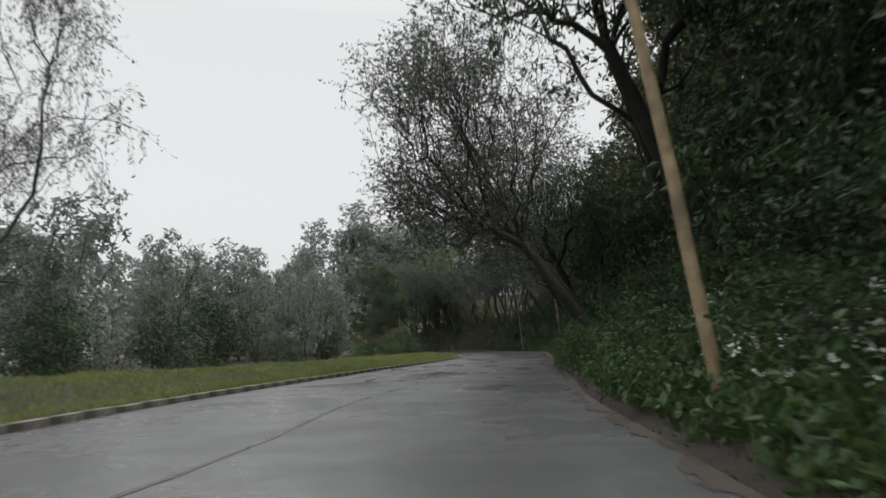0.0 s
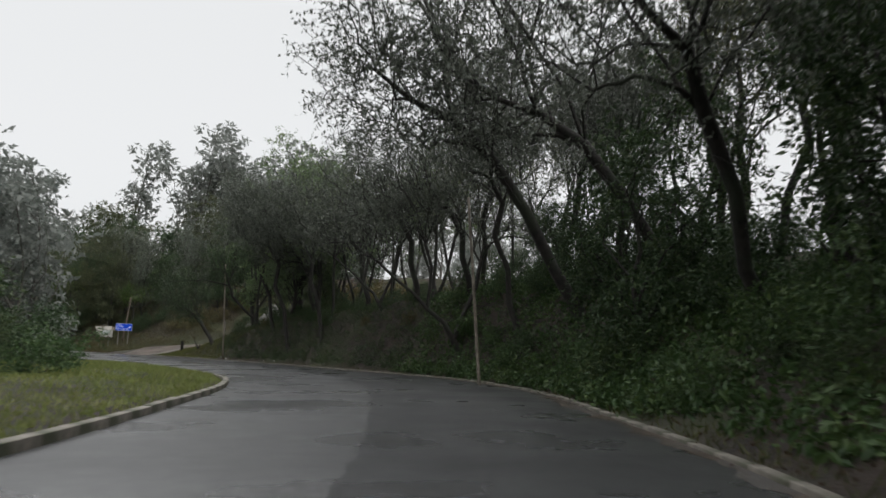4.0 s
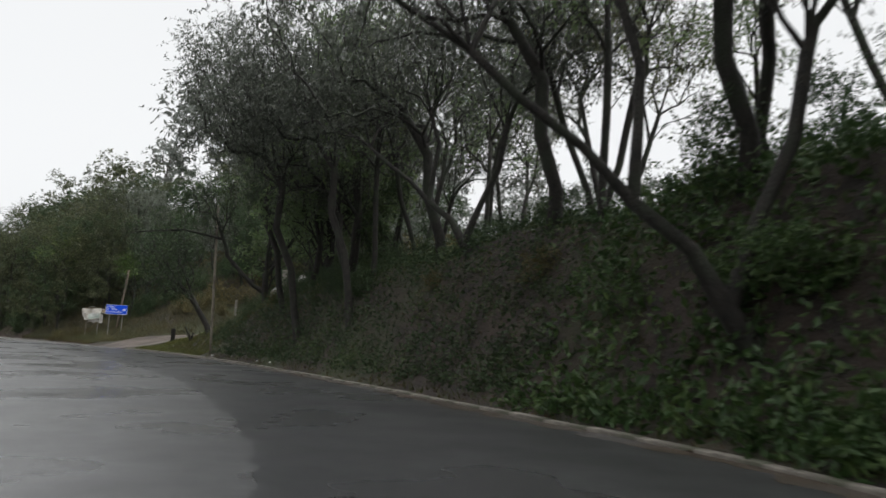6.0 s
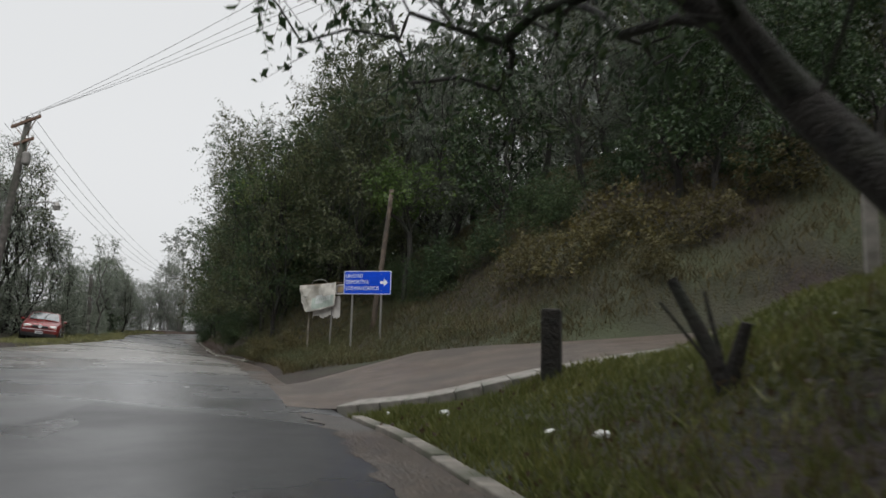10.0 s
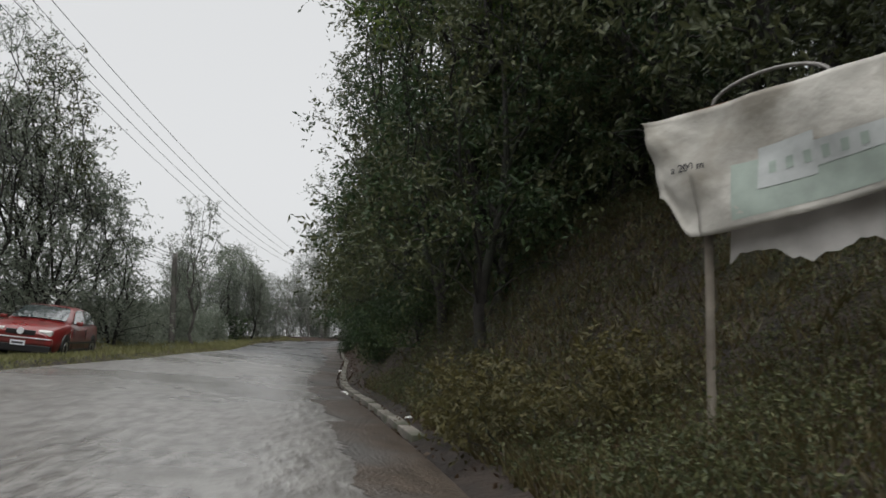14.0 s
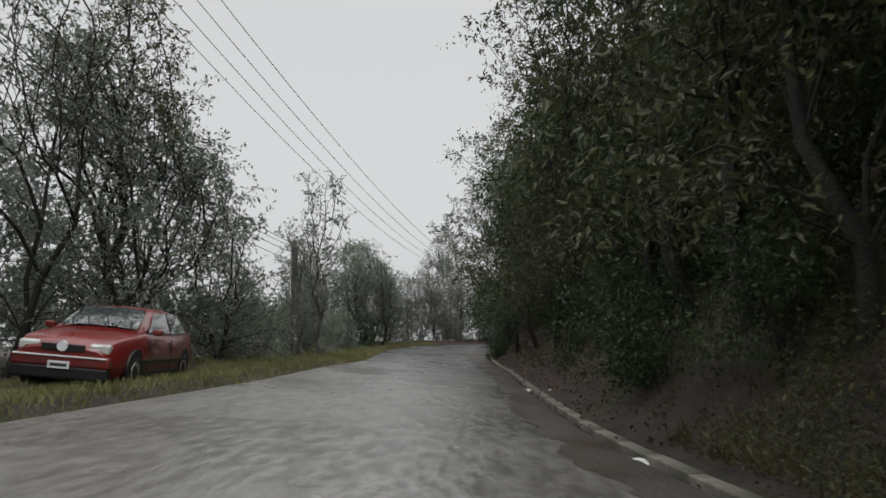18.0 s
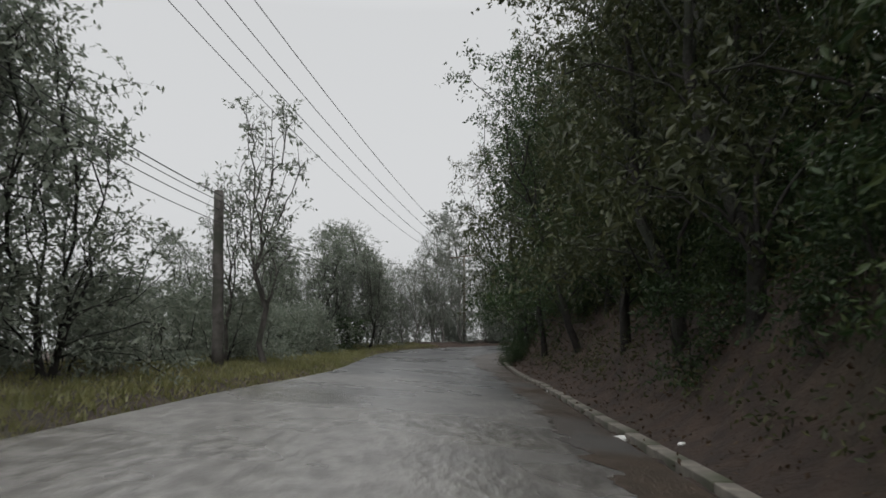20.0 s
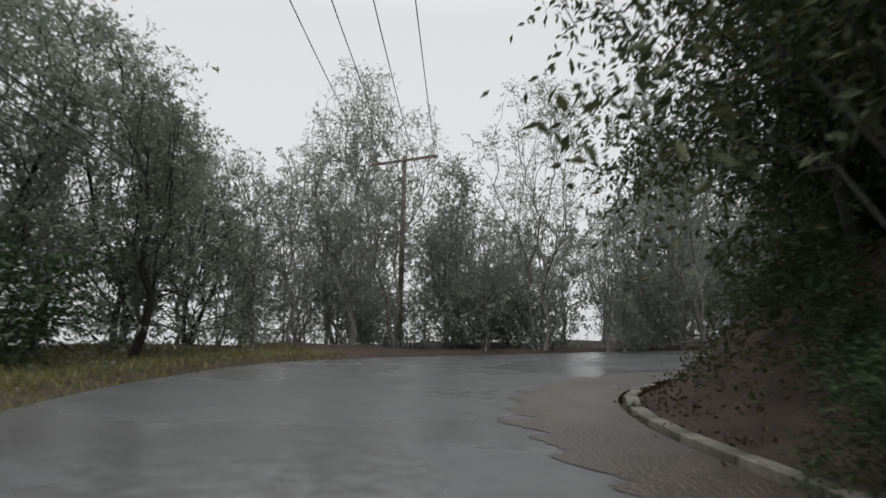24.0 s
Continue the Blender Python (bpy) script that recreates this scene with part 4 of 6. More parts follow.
for y, e, key, turn, s in ((25.3, 1.6, "lean_a", -40, 1.18), (30, 2.0, "lean_a", -8, 1.3), (21, 4.5, "lean_b", 10, 1.25), (35, 2.6, "lean_a", -25, 1.1), (43, 2.8, "lean_b", 10, 1.15), (14, 4.4, "dense_a", 40, 0.95), (52, 3.0, "lean_b", 20, 1.05), (62, 3.2, "lean_b", -5, 1.1), (69, 3.6, "lean_a", 15, 1.1), (75.0, 4.2, "lean_a", -28, 1.3), (79.5, 2.6, "lean_a", -8, 1.5)):
    x, yy = edge_point(RIGHT, y, e, True)
    plant(key, "leaning_tree", x, yy, turn, s, LEANING, "tree", "trees leaning over the road")
# bank of the bend
wall_of_trees(68, 91, 1.9, ((1.5, ("bush_b", "bush_b", "bush_a")),), "leafy green shrub at the foot of the bank", "shrubs on the bank", smallest=0.45, largest=0.85)
wall_of_trees(56, 68, 2.6, ((1.8, ("bush_s", "bush_y", "bush_s")),), "small shrub on the bare earth bank", "shrubs on the bank", smallest=0.3, largest=0.5)
wall_of_trees(93, 121, 5.0, ((2.2, ("bush_s", "bush_y", "bush_s")),), "small shrub on the bare earth bank", "shrubs on the bank", smallest=0.3, largest=0.5)
wall_of_trees(60, 91, 2.6, ((3.0, ("bush_a", "bush_b", "bush_a")),), "dark green shrub on the earth bank", "shrubs on the bank", smallest=0.65, largest=0.95)
wall_of_trees(58, 71, 2.6, ((4.8, ("dense_c", "bush_a", "green")),), "dark green foliage on the earth bank", "trees on the bank of the bend", smallest=0.65, largest=0.95)
wall_of_trees(58, 84, 3.2, ((6.6, ("open_a", "high", "open_b")),), "open-crowned tree with dark trunk on the earth bank", "trees on the bank of the bend", smallest=0.8, largest=1.05)
wall_of_trees(56, 82, 4.0, ((9.6, ("open_a", "open_a", "open_b")),), "tall dark tree behind the earth bank", "trees on the bank of the bend", smallest=0.8, largest=1.0)
wall_of_trees(58, 92, 2.4, ((6.4, ("bush_a", "bush_b", "bush_a")), (9.0, ("bush_a", "bush_s"))), "dark green shrub on the crest of the bank", "shrubs on the bank crest", smallest=0.6, largest=0.95)
# the trees that stand out on the crest of the bank
CREST = "dark-trunked tree with bare lower limbs on the bank crest"
plant("forked", "forked_tree", 19.1, 97.0, -15, 1.0, "tree with a dark forked trunk on the bank crest", "tree", sink=0.3)
plant("slim", "slim_tree", 17.3, 103.4, 0, 1.0, "slim upright tree with short side branches on the bank crest", "tree", sink=0.3)
plant("slanted", "leaning_tree", 18.3, 88.6, -8, 1.0, "thick dark trunk slanting over the bank towards the road", "tree", sink=0.3)
plant("forked", "forked_tree", 21.0, 114.0, 40, 1.15, "tree with a thick dark forked trunk on the bank crest", "tree", sink=0.3)
plant("slanted", "leaning_tree", 16.4, 110.0, -12, 0.9, "dark slanting trunk among open branches", "tree", sink=0.3)
plant("forked", "forked_tree", 14.3, 113.2, 10, 0.9, CREST, "tree", sink=0.3)
for x, y, key, turn, s in ((20.6, 91.6, "high", 70, 0.9), (18.0, 94.0, "slim", 30, 1.1), (21.8, 103.0, "forked", 160, 1.05), (16.2, 98.4, "slanted", -30, 0.85), (22.6, 87.0, "high", 120, 0.95), (15.4, 106.2, "forked", 30, 1.05), (18.6, 108.4, "high", 100, 0.85), (24.0, 97.5, "slim", 90, 1.1), (13.6, 105.0, "slim", 200, 1.15), (19.6, 84.6, "high", 20, 0.9), (20.2, 78.5, "high", 200, 0.95), (23.0, 82.4, "high", 260, 1.0), (24.5, 92.5, "forked", 300, 1.1)):
    plant(key, "tree", x, y, turn, s, CREST, "tree", "open trees on the bank crest", sink=0.3)
for x, y, s in ((20.6, 77.6, 0.5), (21.4, 80.6, 0.5), (20.8, 83.2, 0.5), (21.4, 86.4, 0.45), (18.4, 72.6, 0.72), (19.4, 75.6, 0.7), (20.4, 74.0, 0.85), (21.6, 78.8, 0.62), (25.0, 88.0, 0.5), (26.0, 92.0, 0.5), (25.6, 96.0, 0.5), (27.5, 85.0, 0.55), (23.6, 100.0, 0.42), (26.5, 103.0, 0.5)):
    plant("dense_c", "tree", x, y, rnd.uniform(0, 360), s, "dense dark bushy tree on the bank crest", "tree", "bushy trees on the bank crest")
for x, y, turn, s in ((11.0, 108.0, 0, 1.05), (12.9, 103.8, -20, 0.95), (10.0, 112.4, 10, 1.0)):
    plant("high", "leaning_tree", x, y, turn, s, "tall leafy tree leaning over the road from the bank", "tree", "tall trees leaning over the road", sink=0.3)
for x, y, turn, s in ((19.0, 90.2, 0, 0.95), (17.4, 95.6, 15, 1.0), (15.6, 101.2, -10, 1.0), (12.6, 109.4, 20, 0.85)):
    plant("canopy", "tree", x, y, turn, s, "dark tree with a dense crown shading the bank", "tree", "dense crowns over the bank", sink=0.3)
plant("crooked", "crooked_tree", 8.65, 117.0, 0, 1.0, "dark tree with one crooked limb reaching over the road", "tree", sink=0.3)
# the bank top from the bend to the dirt street
wall_of_trees(94, 122, 2.4, ((4.0, ("bush_s", "bush_a", "bush_s")),), "dark green shrub on the bank top", "shrubs on the bank top", smallest=0.4, largest=0.6)
wall_of_trees(107, 122, 2.4, ((5.8, ("bush_a", "dense_c", "bush_a")),), "dark green shrub on the bank top", "shrubs on the bank top", smallest=0.5, largest=0.8)
wall_of_trees(108, 118, 3.0, ((4.4, ("green", "open_a", "green")),), "leafy tree with dark trunk on the bank top", "trees on the bank top", smallest=1.1, largest=1.3)
for x, y, key, s in ((10.9, 112.6, "green", 0.9), (13.4, 119.5, "edge_b", 0.9), (11.8, 119.6, "edge_a", 0.8), (14.5, 123.5, "dense_c", 0.7), (12.5, 138.5, "dense_c", 0.9)):
    plant(key, "tree", x, y, rnd.uniform(0, 360), s, "tall dark dense tree on the bank top", "tree", "dark trees on the bank top")
for x, y, s in ((17.5, 116.5, 1.0), (19.2, 118.6, 1.2), (16.2, 120.2, 1.1), (21.5, 121, 1.2), (24.5, 116, 1.0), (15.4, 117.6, 0.9)):
    plant("bush_y", "shrub", x, y, rnd.uniform(0, 360), s * 1.4, "yellow-green leafy shrub on the bank top", "shrub", "yellowing shrubs")
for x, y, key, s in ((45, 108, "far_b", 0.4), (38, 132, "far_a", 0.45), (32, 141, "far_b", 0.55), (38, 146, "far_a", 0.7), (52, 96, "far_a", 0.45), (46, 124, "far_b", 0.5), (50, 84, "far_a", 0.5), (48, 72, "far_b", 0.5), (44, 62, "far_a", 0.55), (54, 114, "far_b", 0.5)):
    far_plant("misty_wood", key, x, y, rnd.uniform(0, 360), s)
for x, y, key, s in ((4, 139.6, "dense_c", 0.8), (7.5, 140.6, "dense_a", 0.65), (11, 141, "core_b", 0.85), (1, 143.5, "green_m", 0.7), (4.5, 144, "core_a", 0.65), (5, 139.2, "dense_c", 0.75), (7, 138.6, "dense_c", 0.7), (9, 138.8, "dense_c", 0.8), (11, 139.3, "dense_c", 0.8), (13.6, 139.3, "dense_c", 0.85), (8.4, 141.8, "dense_a", 0.65), (3.2, 141.4, "green_m", 0.62), (12, 126.5, "dense_c", 0.8), (10.8, 123, "dense_b", 0.75), (19, 131.5, "dense_c", 0.9), (9, 145, "core_b", 0.65)):
    if key.startswith("core"):
        far_plant("wood_behind_bank", key, x, y, rnd.uniform(0, 360), s)
        continue
    plant(key, "tree", x, y, rnd.uniform(0, 360), s, "dense dark tree beside the dirt street", "tree", "trees by the dirt street")
plant("old", "leaning_tree", 4.9, 123.1, -10, 1.0, "leaning tree with a dark bare lower trunk", "tree")
# wood behind the road signs and along the last bends
wall_of_trees(146.5, 158, 2.1, ((1.9, ("edge_a", "edge_b")),), "dense dark green tree hanging over the kerb", "wood above the earth bank", smallest=0.8, largest=0.98)
wall_of_trees(158, 186, 2.3, ((2.7, ("edge_a", "edge_b")),), "dense dark green tree hanging over the brown earth bank", "wood above the earth bank", smallest=0.78, largest=0.95)
wall_of_trees(141.5, 147, 2.0, ((4.2, ("edge_a", "edge_b")),), "dense dark green tree above the grassy bank", "wood above the earth bank", smallest=0.7, largest=0.85)
wall_of_trees(146, 185, 2.8, ((5.2, ("edge_a", "edge_b")),), "dense dark green foliage on the brown earth bank", "wood above the earth bank", smallest=0.75, largest=1.0)
wall_of_trees(148, 157, 1.5, ((1.7, ("bush_s", "bush_a", "bush_s")),), "dark green shrub hanging over the kerb", "shrubs above the earth bank", smallest=0.5, largest=0.8)
wall_of_trees(157, 185, 1.7, ((2.6, ("bush_s", "bush_s", "bush_a")),), "small dark shrub on the lip of the earth bank", "shrubs above the earth bank", smallest=0.5, largest=0.8)
wall_of_trees(145, 185, 1.9, ((3.5, ("bush_a", "bush_a", "bush_b")),), "dark green shrub on top of the earth bank", "shrubs above the earth bank", smallest=0.7, largest=1.0)
wall_of_trees(151, 186, 3.6, ((9.4, ("core_a", "core_b")), (12.5, ("core_b", "core_a"))), "dense dark tree in the wood above the bank", "wood above the earth bank", smallest=0.85, largest=1.05)
for x, y, key, s in ((-4.4, 144.6, "green_m", 0.8), (-8, 144.6, "edge_b", 0.75), (-2, 143.4, "dense_c", 0.85), (-10.4, 146.6, "edge_b", 0.85), (-12.6, 146.4, "edge_a", 0.8), (-7.0, 147, "green_m", 0.95), (-9.5, 149, "edge_b", 0.95), (-12.2, 150.5, "edge_a", 0.95), (-1.0, 147, "green_m", 0.75), (6, 149, "core_a", 0.7), (-5.5, 149, "green_m", 0.85), (3, 152, "core_b", 0.7), (-12, 153, "core_b", 1.05)):
    if key.startswith("core"):
        far_plant("wood_behind_bank", key, x, y, rnd.uniform(0, 360), s)
        continue
    plant(key, "tree", x, y, rnd.uniform(0, 360), s, "dense broad-leaved tree behind the road signs", "tree", "wood behind the signs")
for x, y, s in ((-6.0, 143.4, 0.7), (-3.6, 142.0, 0.8), (-2.0, 141.4, 0.7), (0.5, 141, 0.8), (-0.6, 142.4, 0.9), (2.4, 142, 0.8), (-4.6, 142.6, 0.8)):
    plant("bush_s", "shrub", x, y, rnd.uniform(0, 360), s, "dark green shrub on the slope behind the signs", "shrub", "shrubs behind the signs")
for x, y, s in ((1.2, 137.6, 0.9), (2.6, 138.2, 1.0), (4.4, 137.6, 0.8), (-0.4, 138.6, 0.8), (3.2, 136.4, 0.6), (6.2, 138.4, 0.9), (-10.0, 141.2, 0.5), (-10.9, 142.4, 0.5), (-9.0, 141.4, 0.5)):
    plant("bush_y", "shrub", x, y, rnd.uniform(0, 360), s, "yellowing leafy shrub on the grassy slope", "shrub", "yellowing shrubs")
plant("fresh", "tree", -13.0, 147.6, 200, 1.5, "tree with fresh light green leaves above the bank", "tree")
plant("edge_b", "tree", -12.2, 145.4, 130, 0.72, "dense dark green tree above the grassy bank", "tree", "wood above the earth bank", tilt=(0, -7))
plant("edge_a", "leaning_tree", -28.0, 166.0, 40, 0.85, "dark drooping tree leaning over the last bend", "tree", "trees leaning over the last bend", tilt=(0, -9))
plant("edge_b", "leaning_tree", -24.7, 161.5, 150, 0.85, "dark drooping tree leaning over the last bend", "tree", "trees leaning over the last bend", tilt=(0, -9))
plant("fresh", "tree", -5.6, 142.6, 20, 1.1, "small tree with fresh light green leaves", "tree")
# deeper wood on the hill past the dirt street; its rear rows greyed for mist
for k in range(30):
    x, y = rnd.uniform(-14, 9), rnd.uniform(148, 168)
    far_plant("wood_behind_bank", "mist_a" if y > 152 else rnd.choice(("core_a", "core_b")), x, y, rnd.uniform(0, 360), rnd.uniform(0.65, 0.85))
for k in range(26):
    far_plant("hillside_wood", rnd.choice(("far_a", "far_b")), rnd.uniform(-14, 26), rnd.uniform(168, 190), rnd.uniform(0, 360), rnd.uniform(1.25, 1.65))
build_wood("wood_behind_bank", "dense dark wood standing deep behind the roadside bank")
# far hillside, its haze put into the leaf colour
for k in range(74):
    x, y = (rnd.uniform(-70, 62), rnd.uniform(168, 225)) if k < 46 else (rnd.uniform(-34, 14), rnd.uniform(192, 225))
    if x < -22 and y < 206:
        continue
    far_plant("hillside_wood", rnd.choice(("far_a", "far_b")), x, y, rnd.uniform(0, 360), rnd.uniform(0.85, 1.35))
build_wood("hillside_wood", "tall trees on the hillside, leaf colour paled for mist")
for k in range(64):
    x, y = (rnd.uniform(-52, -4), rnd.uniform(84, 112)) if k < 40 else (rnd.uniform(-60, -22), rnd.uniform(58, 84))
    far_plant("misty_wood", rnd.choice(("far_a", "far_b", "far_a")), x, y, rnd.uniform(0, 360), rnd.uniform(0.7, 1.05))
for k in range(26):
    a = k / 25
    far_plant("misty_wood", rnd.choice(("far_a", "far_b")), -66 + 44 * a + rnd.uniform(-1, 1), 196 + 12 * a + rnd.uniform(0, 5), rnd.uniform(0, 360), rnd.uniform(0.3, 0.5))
build_wood("misty_wood", "trees standing beyond the road, leaf colour paled for mist")
# left: verge trees before the bend
for x, y, turn, s in ((-13.9, 21.0, 30, 1.05), (-19.5, 28, 130, 0.95), (-17, 14, 10, 1.0), (-24, 18, 60, 1.0)):
    plant("weep", "drooping_tree", x, y, turn, s, "tall tree with drooping grey-green foliage on the verge", "tree", "drooping trees")
plant("round", "tree", -12.6, 38.6, 0, 0.92, "rounded small tree with dark twigs on the verge", "tree")
plant("bush_a", "shrub", -10.8, 35.6, 0, 1.3, "dark green shrub on the verge", "shrub")
for x, y, key, s in ((-14.2, 33.5, "hedge", 1.2), (-15.6, 31.0, "bush_s", 1.3), (-17.4, 34.0, "bush_a", 1.4), (-13.2, 36.8, "bush_s", 1.2), (-19.5, 31.5, "hedge", 1.4)):
    plant(key, "shrub", x, y, 40 * s, s, "dense shrub on the grass verge under drooping trees", "shrub", "shrubs on the verge")
for x, y, key, s in ((-7.6, 60.5, "open_b", 0.62), (-9.5, 64, "thin", 0.9), (-5, 79.5, "open_b", 0.6), (-6, 84, "dense_c", 0.8), (-13, 77, "open_b", 0.8), (-18, 70, "dense_c", 0.9), (-22, 84, "dense_a", 0.8), (-27, 62, "open_b", 0.8), (-30, 100, "far_b", 0.7), (-22, 112, "dense_c", 0.8), (-32, 120, "dense_a", 0.9), (-36, 132, "far_b", 0.7), (-30, 131, "round", 1.1), (-26, 134, "round", 1.0), (-38, 55, "far_a", 0.6), (-45, 80, "far_b", 0.7)):
    plant(key, "tree", x, y, rnd.uniform(0, 360), s, "slim misty tree on the grass island beside the road", "tree", "trees left of the road")
for x, y, s in ((0, 70, 0.9), (2.6, 72.6, 0.9), (1.4, 75.5, 1.1), (3.6, 75.6, 0.7), (3.0, 80.5, 0.8), (-3, 72, 1.1), (1.0, 84, 0.9), (-6, 88, 1.2), (-10, 68, 1.0), (-2, 64, 0.7), (-8, 54, 0.8), (-1.5, 90, 1.0), (-6, 97, 1.1), (-16, 60, 1.2), (-14, 90, 1.2)):
    plant(rnd.choice(("bush_a", "bush_b")), "shrub", x, y, rnd.uniform(0, 360), s, "low dark green shrub on the grass island", "shrub", "shrubs on the island")
# left: by the parked car and on to the end
for x, y, key, s in ((-30.4, 147.0, "open_b", 0.95), (-30.5, 149.5, "round", 1.3), (-30.2, 152.3, "round", 0.9), (-31.5, 149.5, "open_a", 0.8), (-25.4, 139.6, "open_b", 0.9), (-28, 141.4, "round", 1.45), (-33, 146, "round", 1.5), (-36, 152, "round", 1.4), (-36, 142, "dense_a", 0.8)):
    plant(key, "tree", x, y, rnd.uniform(0, 360), s, "wet grey-green tree behind the grass verge", "tree", "trees by the parked car")
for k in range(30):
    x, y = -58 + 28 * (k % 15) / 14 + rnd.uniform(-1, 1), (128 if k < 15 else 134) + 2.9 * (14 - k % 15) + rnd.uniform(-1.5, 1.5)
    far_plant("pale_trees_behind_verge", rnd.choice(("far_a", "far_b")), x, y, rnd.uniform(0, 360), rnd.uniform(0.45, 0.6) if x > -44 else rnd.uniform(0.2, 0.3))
build_wood("pale_trees_behind_verge", "trees standing behind the grass verge, leaf colour paled for mist")
plant("edge_a", "leaning_tree", -33.9, 177.6, 0, 0.88, "dark drooping tree leaning over the last bend", "tree", "trees leaning over the last bend", tilt=(0, -15))
plant("edge_b", "leaning_tree", -34.9, 176.6, 30, 0.8, "dark drooping tree leaning over the last bend", "tree", "trees leaning over the last bend", tilt=(0, -12))
for x, y, k in ((-35.5, 176.2, 0.5), (-34.9, 173.3, 0.5), (-35.1, 177.4, 0.55), (-34.0, 172.2, 0.5), (-35.0, 174.7, 0.5)):
    plant("bush_s", "shrub", x, y, 70 * y, k, "small dark shrub at the foot of the leaning trees", "shrub", "shrubs under the leaning trees")
for x, y, k in ((-44.4, 169.8, 0.7), (-45.4, 173.4, 0.75)):
    plant("bush_a", "shrub", x, y, 50 * y, k, "dark green shrub behind the verge of the last bend", "shrub", "dark shrubs outside the bend")
plant("edge_b", "leaning_tree", -35.2, 181.0, 120, 0.8, "dark drooping tree leaning over the last bend", "tree", "trees leaning over the last bend", tilt=(0, -8))
plant("edge_b", "leaning_tree", -34.4, 173.8, 0, 0.85, "dark drooping tree leaning over the last bend", "tree", "trees leaning over the last bend", tilt=(0, -10))
plant("edge_a", "leaning_tree", -31.2, 169.6, 70, 0.85, "dark drooping tree leaning over the last bend", "tree", "trees leaning over the last bend")
plant("thin", "slim_tree", -33.2, 158.9, 40, 1.08, "slim bare-branched tree with few leaves", "tree")
plant("thin", "slim_tree", -34.4, 158.4, 190, 0.75, "slim bare-branched tree with few leaves", "tree")
wall_of_trees(152.5, 173, 1.8, ((3.0, ("hedge",)), (5.4, ("hedge",))), "low grey-green shrub behind the grass verge", "shrubs behind the verge", False, LEFT, 0.7, 1.0)
# round_p, open_p and green_m carry haze in their colours here.
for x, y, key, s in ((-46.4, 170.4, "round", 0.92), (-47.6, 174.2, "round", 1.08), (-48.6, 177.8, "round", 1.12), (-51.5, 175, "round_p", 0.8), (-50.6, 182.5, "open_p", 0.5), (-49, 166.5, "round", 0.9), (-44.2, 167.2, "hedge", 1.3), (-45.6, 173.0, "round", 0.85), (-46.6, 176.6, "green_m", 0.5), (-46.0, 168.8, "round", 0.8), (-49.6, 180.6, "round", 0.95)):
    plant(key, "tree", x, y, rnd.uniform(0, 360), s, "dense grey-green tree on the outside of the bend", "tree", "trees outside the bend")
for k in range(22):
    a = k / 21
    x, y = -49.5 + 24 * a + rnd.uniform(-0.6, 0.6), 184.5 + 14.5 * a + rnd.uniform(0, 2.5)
    plant("hedge_p", "shrub", x + rnd.uniform(-1, 1), y + 1.2, rnd.uniform(0, 360), rnd.uniform(0.8, 1.2), "shrub at the outside of the bend, colours paled for haze", "shrub", "shrubs at the bend")
    plant(rnd.choice(("thin_p", "open_p", "round_p", "thin_p")), "tree", x, y, rnd.uniform(0, 360), rnd.uniform(0.65, 0.9), "thin tree at the outside of the bend, colours paled for haze", "tree", "thin trees at the bend")


wall_of_trees(175, 197, 1.5, ((2.4, ("thin_p", "hedge_p", "thin_p")), (4.6, ("open_p", "thin_p", "round_p", "hedge_p"))), "thin tree outside the last bend, colours paled for haze", "thin trees outside the bend", False, LEFT, 0.6, 0.85)


# ---------------------------------------------------------------- undergrowth and grass
def scatter_zone(rng, n, edge, y0, y1, e0, e1, right):
    """Random places beside an edge of the road."""
    i0, i1 = np.searchsorted(edge[:, 1], [y0, y1])
    i = rng.uniform(max(i0, 1), min(i1, len(edge) - 2), n)
    k = i.astype(int)
    t = (i - k)[:, None]
    p = edge[k, :2] * (1 - t) + edge[k + 1, :2] * t
    tan = edge[k + 1, :2] - edge[k - 1, :2]
    tan /= np.linalg.norm(tan, axis=1)[:, None]
    nrm = np.stack([tan[:, 1], -tan[:, 0]], 1) * (1 if right else -1)
    e = e0 + (e1 - e0) * rng.uniform(0, 1, n) ** 1.3
    return p + nrm * e[:, None]


def undergrowth(name, zones, per, leaf, tall, mat, label, seed, narrow=0.45, droop=0.1):
    rng = np.random.default_rng(seed)
    pts = np.concatenate([scatter_zone(rng, *z) for z in zones])
    z = ground_z(pts[:, 0], pts[:, 1])
    d, a = street_dist(pts[:, 0], pts[:, 1])
    keep = d > street_half(a) + 0.15
    base = np.column_stack([pts, z])[keep]
    size = rng.uniform(0.5, 1.2, len(base))
    c = np.repeat(base, per, axis=0)
    s = np.repeat(size, per)[:, None]
    off = rng.normal(size=c.shape) * np.array([0.2, 0.2, 0]) * s
    off[:, 2] = np.abs(rng.normal(size=len(c))) * tall * s[:, 0] * 0.6
    v, f = leaves(c + off, leaf, rng, droop, narrow)
    return tagged(link_mesh(name, v, f, mat), label, "undergrowth", kind="stuff")


